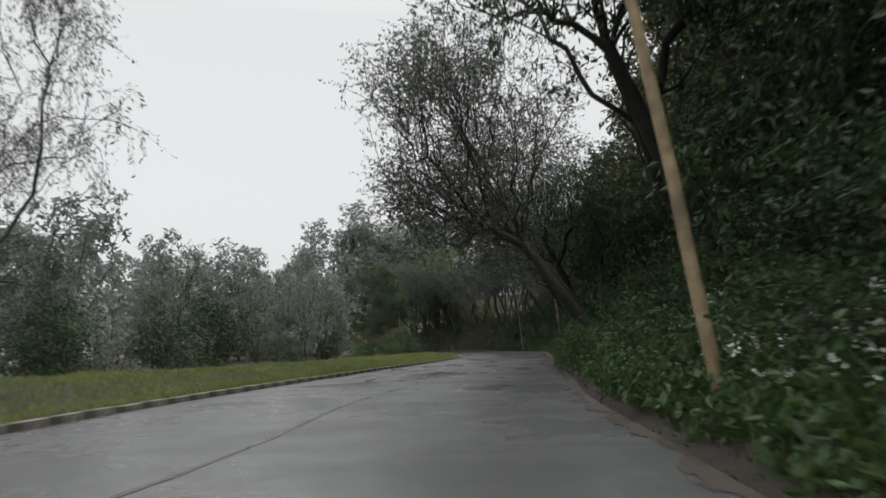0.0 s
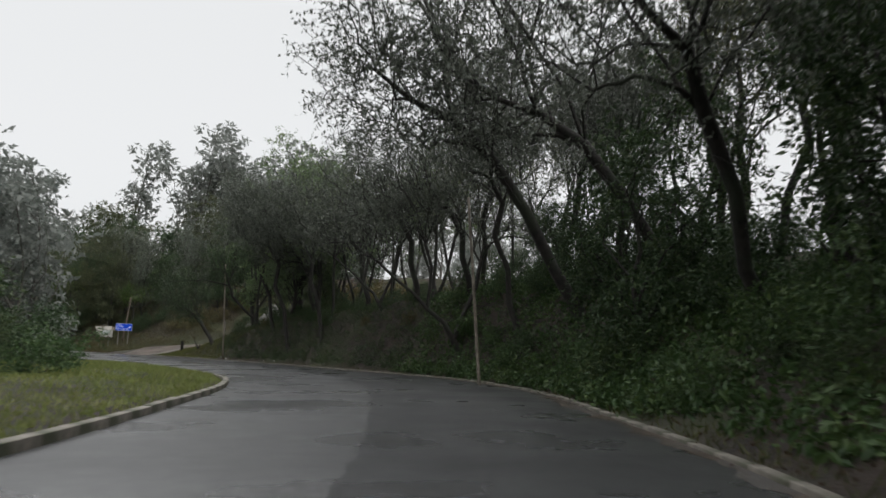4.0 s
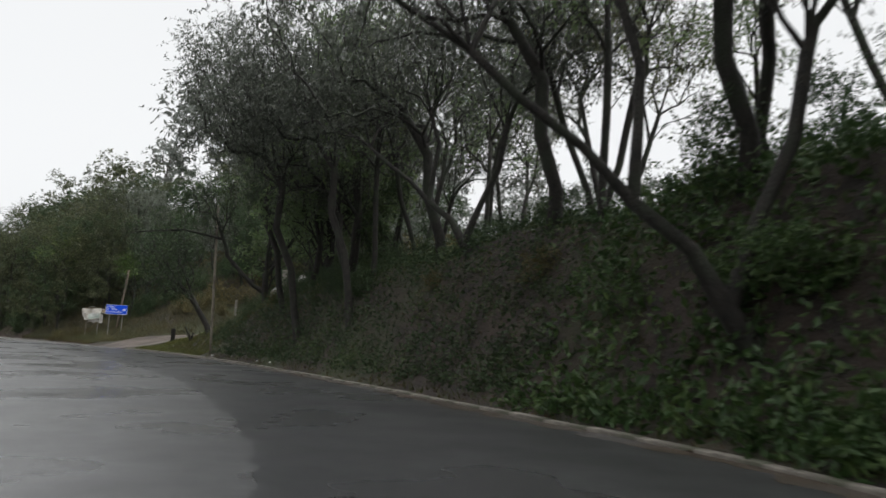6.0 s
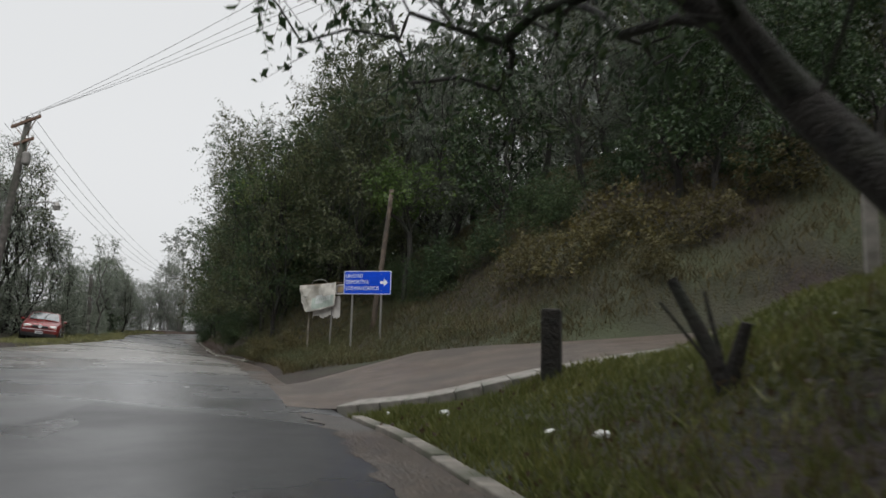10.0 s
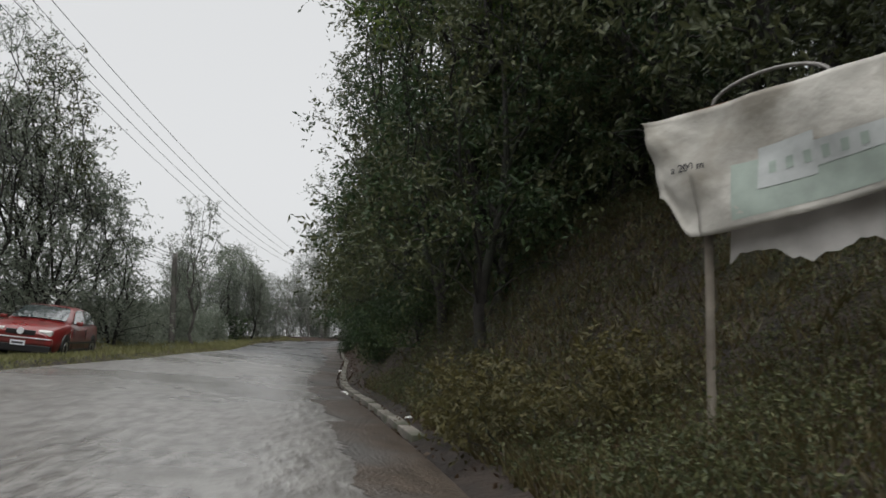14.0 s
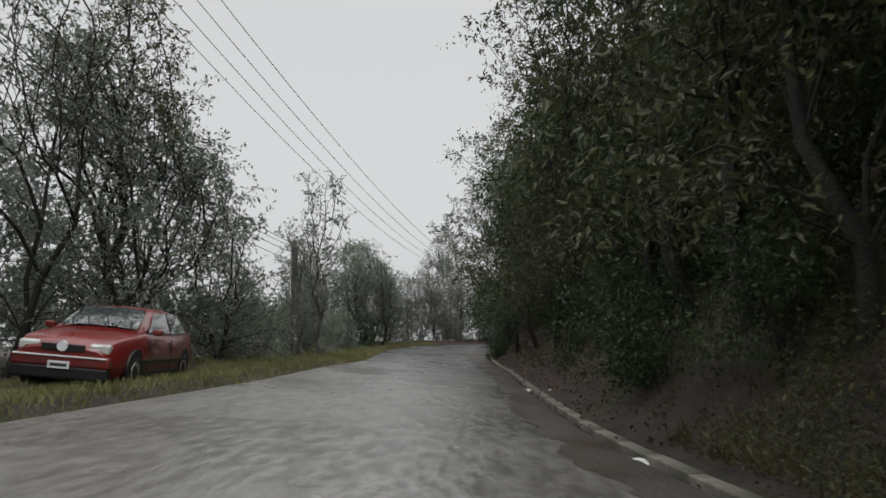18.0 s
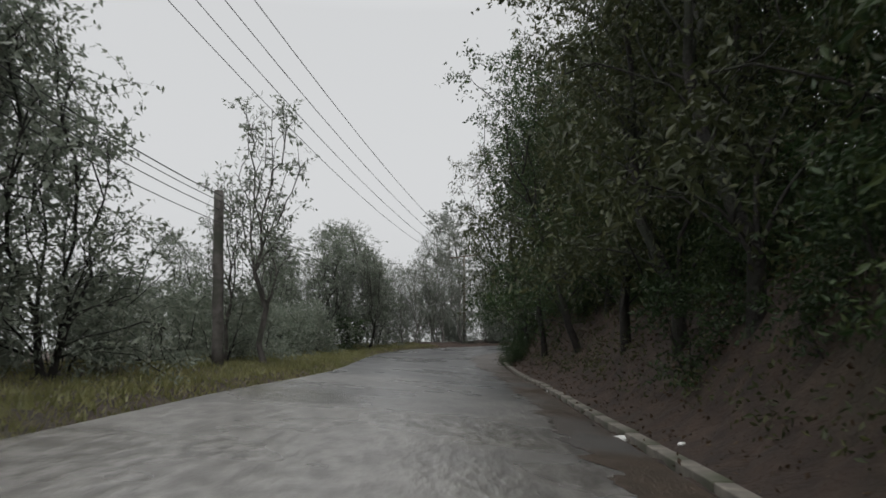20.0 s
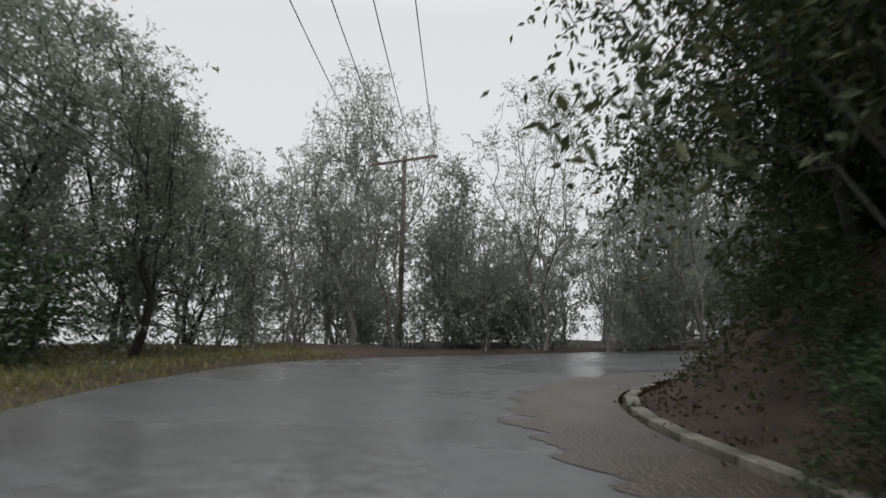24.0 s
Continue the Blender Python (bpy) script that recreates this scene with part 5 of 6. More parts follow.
def grass(name, zones, height, mat, label, seed):
    rng = np.random.default_rng(seed)
    pts = np.concatenate([scatter_zone(rng, *z) for z in zones])
    d, a = street_dist(pts[:, 0], pts[:, 1])
    pts = pts[d > street_half(a) + 0.1]
    n = len(pts)
    base = np.column_stack([pts, ground_z(pts[:, 0], pts[:, 1]) - 0.02])
    a = rng.uniform(0, 6.28, n)
    h = height * rng.uniform(0.4, 1.3, n)
    w = np.stack([np.cos(a), np.sin(a), np.zeros(n)], 1) * rng.uniform(0.008, 0.02, n)[:, None]
    bend = rng.normal(size=(n, 3)) * 0.45
    bend[:, 2] = 1
    tip = base + bend * h[:, None]
    v = np.stack([base - w, base + w, tip], 1).reshape(-1, 3)
    i = np.arange(n)[:, None] * 3
    return tagged(link_mesh(name, v, np.concatenate([i, i + 1, i + 2], 1), mat), label, "grass", kind="stuff")


undergrowth("undergrowth", [(3900, RIGHT, -4, 56, 0.4, 6, True), (500, RIGHT, 56, 68, 0.8, 6, True), (3200, RIGHT, 68, 92, 0.4, 7, True)], 15, 0.17, 0.55, M_FERN, "low leafy green undergrowth covering the bank", 21)
undergrowth("undergrowth", [(1100, RIGHT, 145, 184, 0.9, 6, True), (240, RIGHT, 117, 122, 2.0, 7, True)], 22, 0.085, 0.35, M_LEAF_OLIVE, "sparse olive undergrowth on the earth bank", 22)
undergrowth("undergrowth", [(3400, RIGHT, 92, 116, 0.8, 7, True), (240, RIGHT, 116, 119, 1.6, 7, True)], 22, 0.1, 0.45, M_LEAF, "dark low undergrowth on the shaded bank", 24)
undergrowth("undergrowth", [(2800, RIGHT, 139, 147, 0.6, 7, True), (2600, RIGHT, 132, 139.5, 0.7, 9, True)], 40, 0.04, 0.24, M_LEAF_OLIVE, "fine dull green growth on the slope under the signs", 25)
undergrowth("undergrowth", [(1100, RIGHT, 139, 147, 0.6, 5, True)], 24, 0.03, 0.18, M_DEADLEAF, "brown withered growth on the slope under the signs", 26)
undergrowth("fallen_leaves", [(2600, RIGHT, 0, 127, -0.35, 2.2, True), (900, RIGHT, 90, 121, 0.3, 5.5, True), (4000, RIGHT, 140, 184, -0.6, 3.5, True)], 5, 0.06, 0.04, M_DEADLEAF, "brown dead leaves gathered along the kerb", 23, 0.6)
grass("verge_grass", [(80000, LEFT, 3, 60, 0.1, 6, False), (62000, LEFT, 50, 97, 0.1, 8, False)], 0.12, M_GRASS, "short yellow-green grass on the verge", 31)
grass("verge_grass", [(52000, LEFT, 139, 182, 0.05, 4.5, False)], 0.12, M_WETGRASS, "short wet grass along the outside of the bend", 32)
grass("bank_grass", [(9000, RIGHT, -4, 70, 0.3, 3, True), (9000, RIGHT, 70, 119, 0.3, 4, True), ], 0.17, M_BANKGRASS, "rough green grass on the bank", 33)
grass("mound_grass", [(42000, RIGHT, 117.5, 126.6, 0.15, 6, True), (9000, RIGHT, 126.3, 127.5, 0.1, 3.5, True)], 0.13, M_MOUNDGRASS, "short green grass on the mound beside the edging", 35)
grass("field_grass", [(40000, RIGHT, 92, 125, 8, 30, True)], 0.3, M_GRASS, "pale green grass of the field on top of the bank", 36)
grass("dry_grass", [(78000, RIGHT, 128.5, 143.5, 0.4, 17, True), (8000, RIGHT, 138, 148, 0.5, 7, True), (6000, RIGHT, 108, 124, 0.8, 7, True)], 0.22, M_DRYGRASS, "tall dry yellow grass on the slope behind the signs", 34)


# ---------------------------------------------------------------- kerbs
def kerb_run(name, edge, i0, i1, height, label, out=0.0, right=True):
    holder = empty(name, Matrix.Identity(4), label, "kerb", kind="structure")
    pts = [Vector(p) for p in edge[i0:i1]]
    run = [0.0]
    for a, b in zip(pts[:-1], pts[1:]):
        run.append(run[-1] + (b - a).length)
    bm = box_bm((0.17, 0.994, 0.3), (0, 0, 0), 0.014)
    me = bpy.data.meshes.new("kerbstone")
    bm.to_mesh(me)
    bm.free()
    me.materials.append(M_KERB)
    r = random.Random(3)
    arr = np.array([list(p) for p in pts])
    for k in range(int(run[-1] // 1.0)):
        s = k + 0.5
        p = Vector([np.interp(s, run, arr[:, c]) for c in range(3)])
        q = Vector([np.interp(s + 0.4, run, arr[:, c]) for c in range(3)])
        d = (q - p).normalized()
        side = Vector((d.y, -d.x, 0)) * (1 if right else -1)
        p = p + side * (0.085 + out)
        ob = new("kerbstone", me)
        ob.parent = holder
        ob.matrix_world = pose(p.x, p.y, p.z + height - 0.15 + r.uniform(-0.012, 0.01), math.degrees(math.asin(d.z)), r.uniform(-2, 2), math.degrees(math.atan2(-d.x, d.y)) + r.uniform(-1.2, 1.2))
    return holder


def index_at(edge, y):
    return int(np.searchsorted(edge[:, 1], y))


kerb_run("kerb_east", RIGHT, index_at(RIGHT, 40), index_at(RIGHT, 127.2), 0.06, "low weathered concrete kerb, half buried in earth")
kerb_run("kerb_west", LEFT, index_at(LEFT, 4), index_at(LEFT, 92), 0.13, "dark mossy concrete kerb along the grass verge", right=False)
kerb_run("kerb_north", RIGHT, index_at(RIGHT, 142), index_at(RIGHT, 180), 0.05, "low muddy concrete kerb under the earth bank", out=0.1)


# the side street, its concrete edging and the mud washed onto the road
def strip_on_ground(name, line, width, mat, lift, label, category, cols=4, kind="structure"):
    pts = spline([(x, y, 0) for x, y in line], 10)[:, :2]
    tan = np.gradient(pts, axis=0)
    tan /= np.linalg.norm(tan, axis=1)[:, None]
    nrm = np.stack([tan[:, 1], -tan[:, 0]], 1)
    t = np.linspace(-0.5, 0.5, cols + 1)
    w = np.asarray(width)
    w = np.interp(np.linspace(0, 1, len(pts)), np.linspace(0, 1, len(w)), w)
    grid = pts[:, None, :] + nrm[:, None, :] * (t[None, :] * w[:, None])[:, :, None]
    flat = grid.reshape(-1, 2)
    z = 0.012 + street_height(off_edge(flat, RIGHT, True)[0]) + lift
    i = (np.arange(len(pts) - 1)[:, None] * (cols + 1) + np.arange(cols)[None, :]).ravel()
    ob = link_mesh(name, np.column_stack([flat, z]), np.stack([i, i + 1, i + cols + 2, i + cols + 1], 1), mat, smooth=True)
    return tagged(ob, label, category, kind=kind)


strip_on_ground("side_street", [(-4.2, 132.6), (0, 131.4), (6, 132.7), (14, 135.6), (26, 139.5)], (8.4, 7.0, 5.2, 4.4, 4.4), M_DIRT_ROAD, 0.0, "wet brown dirt street climbing away between banks", "street", 14)

EDGING = [(-1.25, 127.8, 0.02), (0.0, 127.95, 0.2), (1.5, 128.3, 0.56), (3.4, 128.9, 0.92), (7.0, 130.1, 1.45), (10, 131.2, 1.85)]
edging = empty("concrete_edging", Matrix.Identity(4), "pale concrete edging climbing beside the dirt street", "edging", kind="structure")
line = spline(EDGING, 4)
for a, b in zip(line[:-1], line[1:]):
    a, b = Vector(a), Vector(b)
    d = b - a
    ob = part("slab", box_bm((1.15, d.length - 0.012, 0.4), (-0.41, 0, -0.2), 0.02), M_CONC, edging)
    m = (a + b) / 2
    ob.matrix_world = pose(m.x, m.y, m.z + 0.07, math.degrees(math.asin(d.normalized().z)), 0, math.degrees(math.atan2(-d.x, d.y)))


# ---------------------------------------------------------------- poles
def pole(name, base, top, r0, r1, mat, label, category="pole", group=""):
    b, t = Vector(base), Vector(top)
    b = Vector((b.x, b.y, gz(b.x, b.y) - 0.15))
    holder = empty(name, Matrix.Translation(b), label, category, group)
    r = random.Random(int(b.x * 10))
    pts = [(t - b) * (i / 8) + Vector((r.uniform(-0.012, 0.012), r.uniform(-0.012, 0.012), 0)) for i in range(9)]
    v, f = tube(pts, [r0 + (r1 - r0) * i / 8 for i in range(9)], 12)
    ob = link_mesh("shaft", v, f, mat, None, smooth=True)
    ob.parent = holder
    return holder


def rod(name, a, b, r, mat, parent, label="", sides=8):
    """A rod between two places given in the parent's own space."""
    v, f = tube([a, b], [r, r], sides)
    return link_mesh(name, v, f, mat, parent, label)


WOODP = "slim yellowish wooden pole leaning at the road edge"
pole("wooden_pole", (-0.85, 9.5, 0), (-2.1, 9.3, 7.6), 0.085, 0.06, M_POLE, WOODP, group="wooden roadside poles")
pole("wooden_pole", (13.95, 58.9, 0), (13.5, 58.8, 4.6), 0.08, 0.06, M_POLE, WOODP, group="wooden roadside poles")
pole("wooden_pole", (16.9, 81.8, 0), (16.3, 82.0, 7.2), 0.065, 0.05, M_POLE_GREY, "slim grey wooden pole at the foot of the bank", group="wooden roadside poles")
pole("wooden_pole", (5.99, 117.2, 0), (5.6, 117.7, 8.0), 0.072, 0.055, M_POLE_GREY, "slim grey-brown wooden pole at the kerb", group="wooden roadside poles")
pole("wooden_pole", (-5.85, 140.6, 0), (-5.45, 141.0, 6.2), 0.1, 0.075, M_POLE_BROWN, "thick brown wooden pole behind the road signs")
pole("wooden_pole", (-32.2, 156.7, 0), (-32.5, 156.8, 4.75), 0.13, 0.11, M_BARK_GREY, "grey wooden pole in the shrubs carrying cables")

# the utility pole with two crossarms, insulators and a street lamp
UP = Vector((-23.8, 141.6, gz(-23.8, 141.6) - 0.2))
UT = Vector((-22.9, 142.0, 10.25))
utility = empty("utility_pole", Matrix.Translation(UP), "tall concrete utility pole with crossarms, insulators and a lamp", "utility pole")
v, f = tube([(UT - UP) * t for t in (0, 0.25, 0.5, 0.75, 1)], [0.19, 0.175, 0.16, 0.145, 0.13], 12)
link_mesh("shaft", v, f, M_BARK_GREY, utility, smooth=True)
ARM = Vector((0.93, -0.36, 0))
WIRE_STARTS = []
for k, (drop, ln) in enumerate(((0.25, 2.8), (1.15, 1.9))):
    c = (UT - UP) - Vector((0, 0, drop))
    arm = part("crossarm", box_bm((ln, 0.1, 0.12), (0, 0, 0), 0.012), M_RUST, utility)
    arm.matrix_basis = Matrix.Translation(c + Vector((0, -0.16, 0))) @ pose(0, 0, 0, 0, 0, -21)
    for s in (-0.48, -0.16, 0.16, 0.48):
        p = c + ARM * ln * s + Vector((0, -0.16, 0.06))
        v, f = tube([p, p + Vector((0, 0, 0.06)), p + Vector((0, 0, 0.1)), p + Vector((0, 0, 0.17))], [0.02, 0.055, 0.04, 0.03], 10)
        link_mesh("insulator", v, f, M_CHROME, utility)
        if k == 0:
            WIRE_STARTS.append(UP + p + Vector((0, 0, 0.16)))
    rod("brace", c + ARM * 0.5 * ln * 0.8 + Vector((0, -0.16, 0)), c - Vector((0, 0.12, 0.75)), 0.02, M_RUST, utility)
    rod("brace", c - ARM * 0.5 * ln * 0.8 + Vector((0, -0.16, 0)), c - Vector((0, 0.12, 0.75)), 0.02, M_RUST, utility)
p = (UT - UP) - Vector((0, 0, 2.2)) + Vector((0.3, -0.2, 0))
v, f = tube([p, p + Vector((0, 0, 0.06)), p + Vector((0, 0, 0.5)), p + Vector((0, 0, 0.56))], [0.13, 0.17, 0.17, 0.1], 14)
link_mesh("fuse_box", v, f, M_GALV, utility, "grey metal can")
p = (UT - UP) - Vector((0, 0, 4.1))
v, f = tube([p, p + Vector((0.6, -0.0, 0.22)), p + Vector((1.5, 0.05, 0.28)), p + Vector((1.85, 0.1, 0.2))], [0.03, 0.03, 0.028, 0.026], 8)
link_mesh("lamp_arm", v, f, M_GALV, utility)
q = p + Vector((1.9, 0.1, 0.2))
v, f = tube([q + Vector((0, 0, 0.08)), q, q - Vector((0, 0, 0.1)), q - Vector((0, 0, 0.26))], [0.05, 0.09, 0.15, 0.13], 14)
link_mesh("lamp_head", v, f, M_GALV, utility, "grey metal lamp head")

# the far pole past the bend
EP = Vector((-47.2, 186.9, gz(-47.2, 186.9) - 0.2))
ET = Vector((-47.0, 186.8, 7.4))
end_pole = empty("utility_pole", Matrix.Translation(EP), "misty utility pole with one crossarm among thin trees", "utility pole")
v, f = tube([(ET - EP) * t for t in (0, 0.5, 1)], [0.1, 0.085, 0.07], 10)
link_mesh("shaft", v, f, M_POLE_GREY, end_pole, smooth=True)
arm = part("crossarm", box_bm((2.5, 0.07, 0.08), (0, 0, 0), 0.01), M_RUST, end_pole)
arm.matrix_basis = Matrix.Translation(ET - EP - Vector((0, 0.12, 0.2)))
WIRE_ENDS = [ET + Vector((s, -0.1, -0.2)) for s in (-1.2, -0.4, 0.4, 1.2)]


def cable(a, b, sag, r, label="thin black overhead cable"):
    a, b = Vector(a), Vector(b)
    pts = [a.lerp(b, i / 20) - Vector((0, 0, sag * 4 * (i / 20) * (1 - i / 20))) for i in range(21)]
    v, f = tube([p - a for p in pts], [r] * 21, 5)
    ob = link_mesh("overhead_cable", v, f, M_WIRE)
    ob.matrix_world = Matrix.Translation(a)
    return tagged(ob, label, "cable", "overhead cables")


for k, (a, b) in enumerate(zip(WIRE_STARTS, WIRE_ENDS)):
    cable(a + Vector((-0.5, 0, 0)), b, 1.6, 0.01)
    cable(a, a + Vector((36, -17 + 2.5 * k, 1.0 + 1.2 * k)), 0.7, 0.007)
CP = Vector((-32.45, 156.78, 4.6))
for k, dz in enumerate((0.0, -0.14, -0.34, -0.62)):
    cable(CP + Vector((0.12, 0, dz)), UP + (UT - UP) * 0.62 + Vector((0.16, 0, dz)), 0.5, 0.009 if k else 0.012)
    cable(CP + Vector((-0.12, 0, dz)), (-50.5, 181.5, 5.0 + dz), 0.3, 0.009 if k else 0.012)



# ---------------------------------------------------------------- the road sign
def lettering(name, words, size, m, mat, parent, label=""):
    cu = bpy.data.curves.new(name, "FONT")
    cu.body = words
    cu.size = size
    cu.extrude = 0.002
    tmp = bpy.data.objects.new(name, cu)
    scene.collection.objects.link(tmp)
    me = bpy.data.meshes.new_from_object(tmp.evaluated_get(bpy.context.evaluated_depsgraph_get()))
    bpy.data.objects.remove(tmp)
    me.materials.append(mat)
    ob = new(name, me)
    ob.parent = parent
    ob.matrix_basis = m
    if label:
        ob["label"] = label
    return ob


def flat_shape(name, outline, depth, mat, parent, m, label=""):
    """A plate of the given outline, standing in the x-z plane of its own space, facing -y."""
    bm = bmesh.new()
    face = bm.faces.new([bm.verts.new((x, 0, z)) for x, z in outline])
    got = bmesh.ops.extrude_face_region(bm, geom=[face])
    bmesh.ops.translate(bm, verts=[g for g in got["geom"] if isinstance(g, bmesh.types.BMVert)], vec=(0, depth, 0))
    bmesh.ops.recalc_face_normals(bm, faces=bm.faces)
    ob = part(name, bm, mat, parent, label)
    ob.matrix_basis = m
    return ob


def rounded(w, h, r, x0=0.0, z0=0.0):
    pts = []
    for cx, cz, a0 in ((w - r, h - r, 0), (r, h - r, 90), (r, r, 180), (w - r, r, 270)):
        for k in range(5):
            a = radians(a0 + 22.5 * k)
            pts.append((x0 + cx + r * math.cos(a), z0 + cz + r * math.sin(a)))
    return pts[::-1]


SIGN = Vector((-6.49, 139.6, 2.435))
sign_g = gz(-5.6, 139.6)
road_sign = empty("road_sign", pose(SIGN.x, SIGN.y, SIGN.z, 0, 0, -2.5), "blue road sign with white lettering and arrow on two posts", "road sign")
SW, SH = 1.67, 0.77
UPRIGHT = Matrix.Rotation(radians(90), 4, "X")
flat_shape("panel", rounded(SW, SH, 0.04), 0.012, M_SIGN_BLUE, road_sign, Matrix.Identity(4), "blue painted sheet metal")
rim_out, rim_in = rounded(SW - 0.012, SH - 0.012, 0.036, 0.006, 0.006), rounded(SW - 0.052, SH - 0.052, 0.028, 0.026, 0.026)
v = [(x, -0.003, z) for x, z in rim_out] + [(x, -0.003, z) for x, z in rim_in]
n = len(rim_out)
link_mesh("white_border", v, [(i, (i + 1) % n, n + (i + 1) % n, n + i) for i in range(n)], M_SIGN_WHITE, road_sign)
for words, z in (("UNIDAD", 0.545), ("DEPORTIVA", 0.345), ("LOS MANZANOS", 0.14)):
    ob = lettering("lettering", words, 0.185, Matrix.Translation((0.065, -0.004, z)) @ UPRIGHT @ Matrix.Diagonal((0.84, 1, 1, 1)), M_SIGN_WHITE, road_sign, "white sign lettering")
flat_shape("arrow", [(1.29, 0.34), (1.29, 0.43), (1.42, 0.43), (1.42, 0.51), (1.56, 0.385), (1.42, 0.26), (1.42, 0.34)], 0.003, M_SIGN_WHITE, road_sign, Matrix.Translation((0, -0.005, 0)), "white arrow")
for x in (0.31, 1.33):
    b = box_bm((0.055, 0.05, SIGN.z + 0.75 - sign_g + 0.3), (x, 0.04, (0.75 - (SIGN.z - sign_g) - 0.3) / 2), 0.006)
    part("post", b, M_GALV, road_sign, "galvanised square post")
for x in (0.31, 1.33):
    for z in (0.12, 0.65):
        v, f = tube([(x, -0.008, z), (x, 0.0, z)], [0.014, 0.014], 8)
        link_mesh("bolt", v, f, M_GALV, road_sign)

# the banner frame beside it
BO = Vector((-8.75, 140.97, 2.83))
turn = math.degrees(math.atan2(140.16 - 140.97, -7.0 + 8.75))
frame_g = gz(-7.8, 140.5)
banner = empty("banner_stand", pose(BO.x, BO.y, BO.z, 0, 0, turn), "dirty white cloth banner tied over an old sign frame", "banner")
nu, nv = 52, 26
v, f = [], []


def cloth_fold(a, b):
    """Slack waves and pulled creases fanning out from the tied upper corner."""
    way = math.atan2(b * 0.9, a * 1.95 + 0.02)
    far = math.hypot(a * 1.95, b * 0.9)
    pull = 0.016 * (1 - abs(math.sin(way * 7.0 + 0.8 * far))) ** 2 * math.exp(-far * 1.1)
    return 0.022 * math.sin(9 * a - 7 * b + 2 * a * b) + 0.012 * math.sin(23 * a + 15 * b * (1 - a)) - pull - 0.006 * (1 - abs(math.sin(4.2 * b + 1.5 * a))) ** 4


for j in range(nv + 1):
    for i in range(nu + 1):
        a, b = i / nu, j / nv
        w = 1.95
        x = a * w
        low = -0.62 - 0.32 * smooth01((a - 0.0) / 0.14) + 0.12 * smooth01((a - 0.2) / 0.8)
        z = float(low) * b + 0.05 * a - 0.03 * math.sin(a * 3.14)
        x += b * (0.14 if a < 0.2 else 0.05) * (1 - a)
        v.append((x, -0.05 + cloth_fold(a, b), z))
for j in range(nv):
    for i in range(nu):
        k = j * (nu + 1) + i
        f.append((k, k + 1, k + nu + 2, k + nu + 1))
cloth = link_mesh("cloth", v, f, M_CLOTH, banner, "creased white cloth with faded print", smooth=True)
md = cloth.modifiers.new("thickness", "SOLIDIFY")
md.thickness = 0.004


def on_cloth(name, a0, a1, b0, b1, mat, label, lift=0.006):
    v, f = [], []
    for j in range(7):
        for i in range(13):
            a, b = a0 + (a1 - a0) * i / 12, b0 + (b1 - b0) * j / 6
            low = -0.62 - 0.32 * smooth01((a - 0.0) / 0.14) + 0.12 * smooth01((a - 0.2) / 0.8)
            z = float(low) * b + 0.05 * a - 0.03 * math.sin(a * 3.14)
            x = a * 1.95 + b * (0.14 if a < 0.2 else 0.05) * (1 - a)
            v.append((x, -0.05 + cloth_fold(a, b) - lift, z))
    for j in range(6):
        for i in range(12):
            k = j * 13 + i
            f.append((k, k + 1, k + 14, k + 13))
    return link_mesh(name, v, f, mat, banner, label, smooth=True)


on_cloth("print", 0.36, 0.96, 0.5, 0.93, M_PRINT_GREEN, "faded green printed field")
on_cloth("print", 0.46, 0.66, 0.42, 0.74, M_PRINT_GREY, "faded grey printed building", 0.009)
on_cloth("print", 0.66, 0.88, 0.5, 0.68, M_PRINT_GREY, "faded grey printed building", 0.009)
for k in range(6):
    on_cloth("print_bar", 0.5 + 0.06 * k, 0.525 + 0.06 * k, 0.55, 0.64, M_PRINT_GREEN, "faded green printed window", 0.012)
lettering("lettering", "a 200 m", 0.085, Matrix.Translation((0.26, -0.085, -0.46)) @ UPRIGHT, M_INK, banner, "dark printed lettering")
torn = random.Random(9)
ragged = [(2.04 - 1.4 * k / 34, -1.1 - 0.05 * math.sin(k * 0.37) + torn.uniform(-0.022, 0.022) - (0.035 if k in (7, 8, 21) else 0)) for k in range(35)]
flat_shape("back_board", [(0.6, -1.15), (0.64, -0.6), (1.98, -0.4), (2.03, -0.5)] + ragged, 0.012, M_BOARD, banner, Matrix.Translation((0, 0.1, 0)), "torn white weathered board")
flat_shape("side_panel", rounded(0.42, 0.33, 0.03, 1.9, -0.36), 0.01, M_PANEL, banner, Matrix.Translation((0, 0.03, 0)), "dark panel with a faded picture")
side_out, side_in = rounded(0.42, 0.33, 0.03, 1.9, -0.36), rounded(0.36, 0.27, 0.02, 1.93, -0.33)
n = len(side_out)
link_mesh("panel_rim", [(x, 0.026, z) for x, z in side_out + side_in], [(i, (i + 1) % n, n + (i + 1) % n, n + i) for i in range(n)], M_BOARD, banner, "pale rim")
flat_shape("side_picture", [(1.95, -0.3), (1.95, -0.12), (2.08, -0.08), (2.26, -0.14), (2.2, -0.28)], 0.003, M_POLE, banner, Matrix.Translation((0, 0.025, 0)), "faded ochre shape")
v, f = tube([(0.95 + 0.42 * math.cos(a), 0.06, 0.02 + 0.16 * math.sin(a)) for a in np.linspace(0.1, 3.04, 12)], [0.014] * 12, 8)
link_mesh("arch", v, f, M_GALV, banner, "bent metal tube")
drop = BO.z - frame_g
rod("post", (0.48, 0.06, -0.1), (0.44, 0.06, -drop - 0.3), 0.032, M_POLE_GREY, banner, "weathered wooden post")
rod("post", (1.68, 0.06, -0.1), (1.62, 0.06, -drop - 0.3), 0.028, M_GALV, banner, "grey metal post")
rod("top_rail", (0.02, 0.02, 0.0), (2.4, 0.02, 0.03), 0.014, M_RUST, banner)


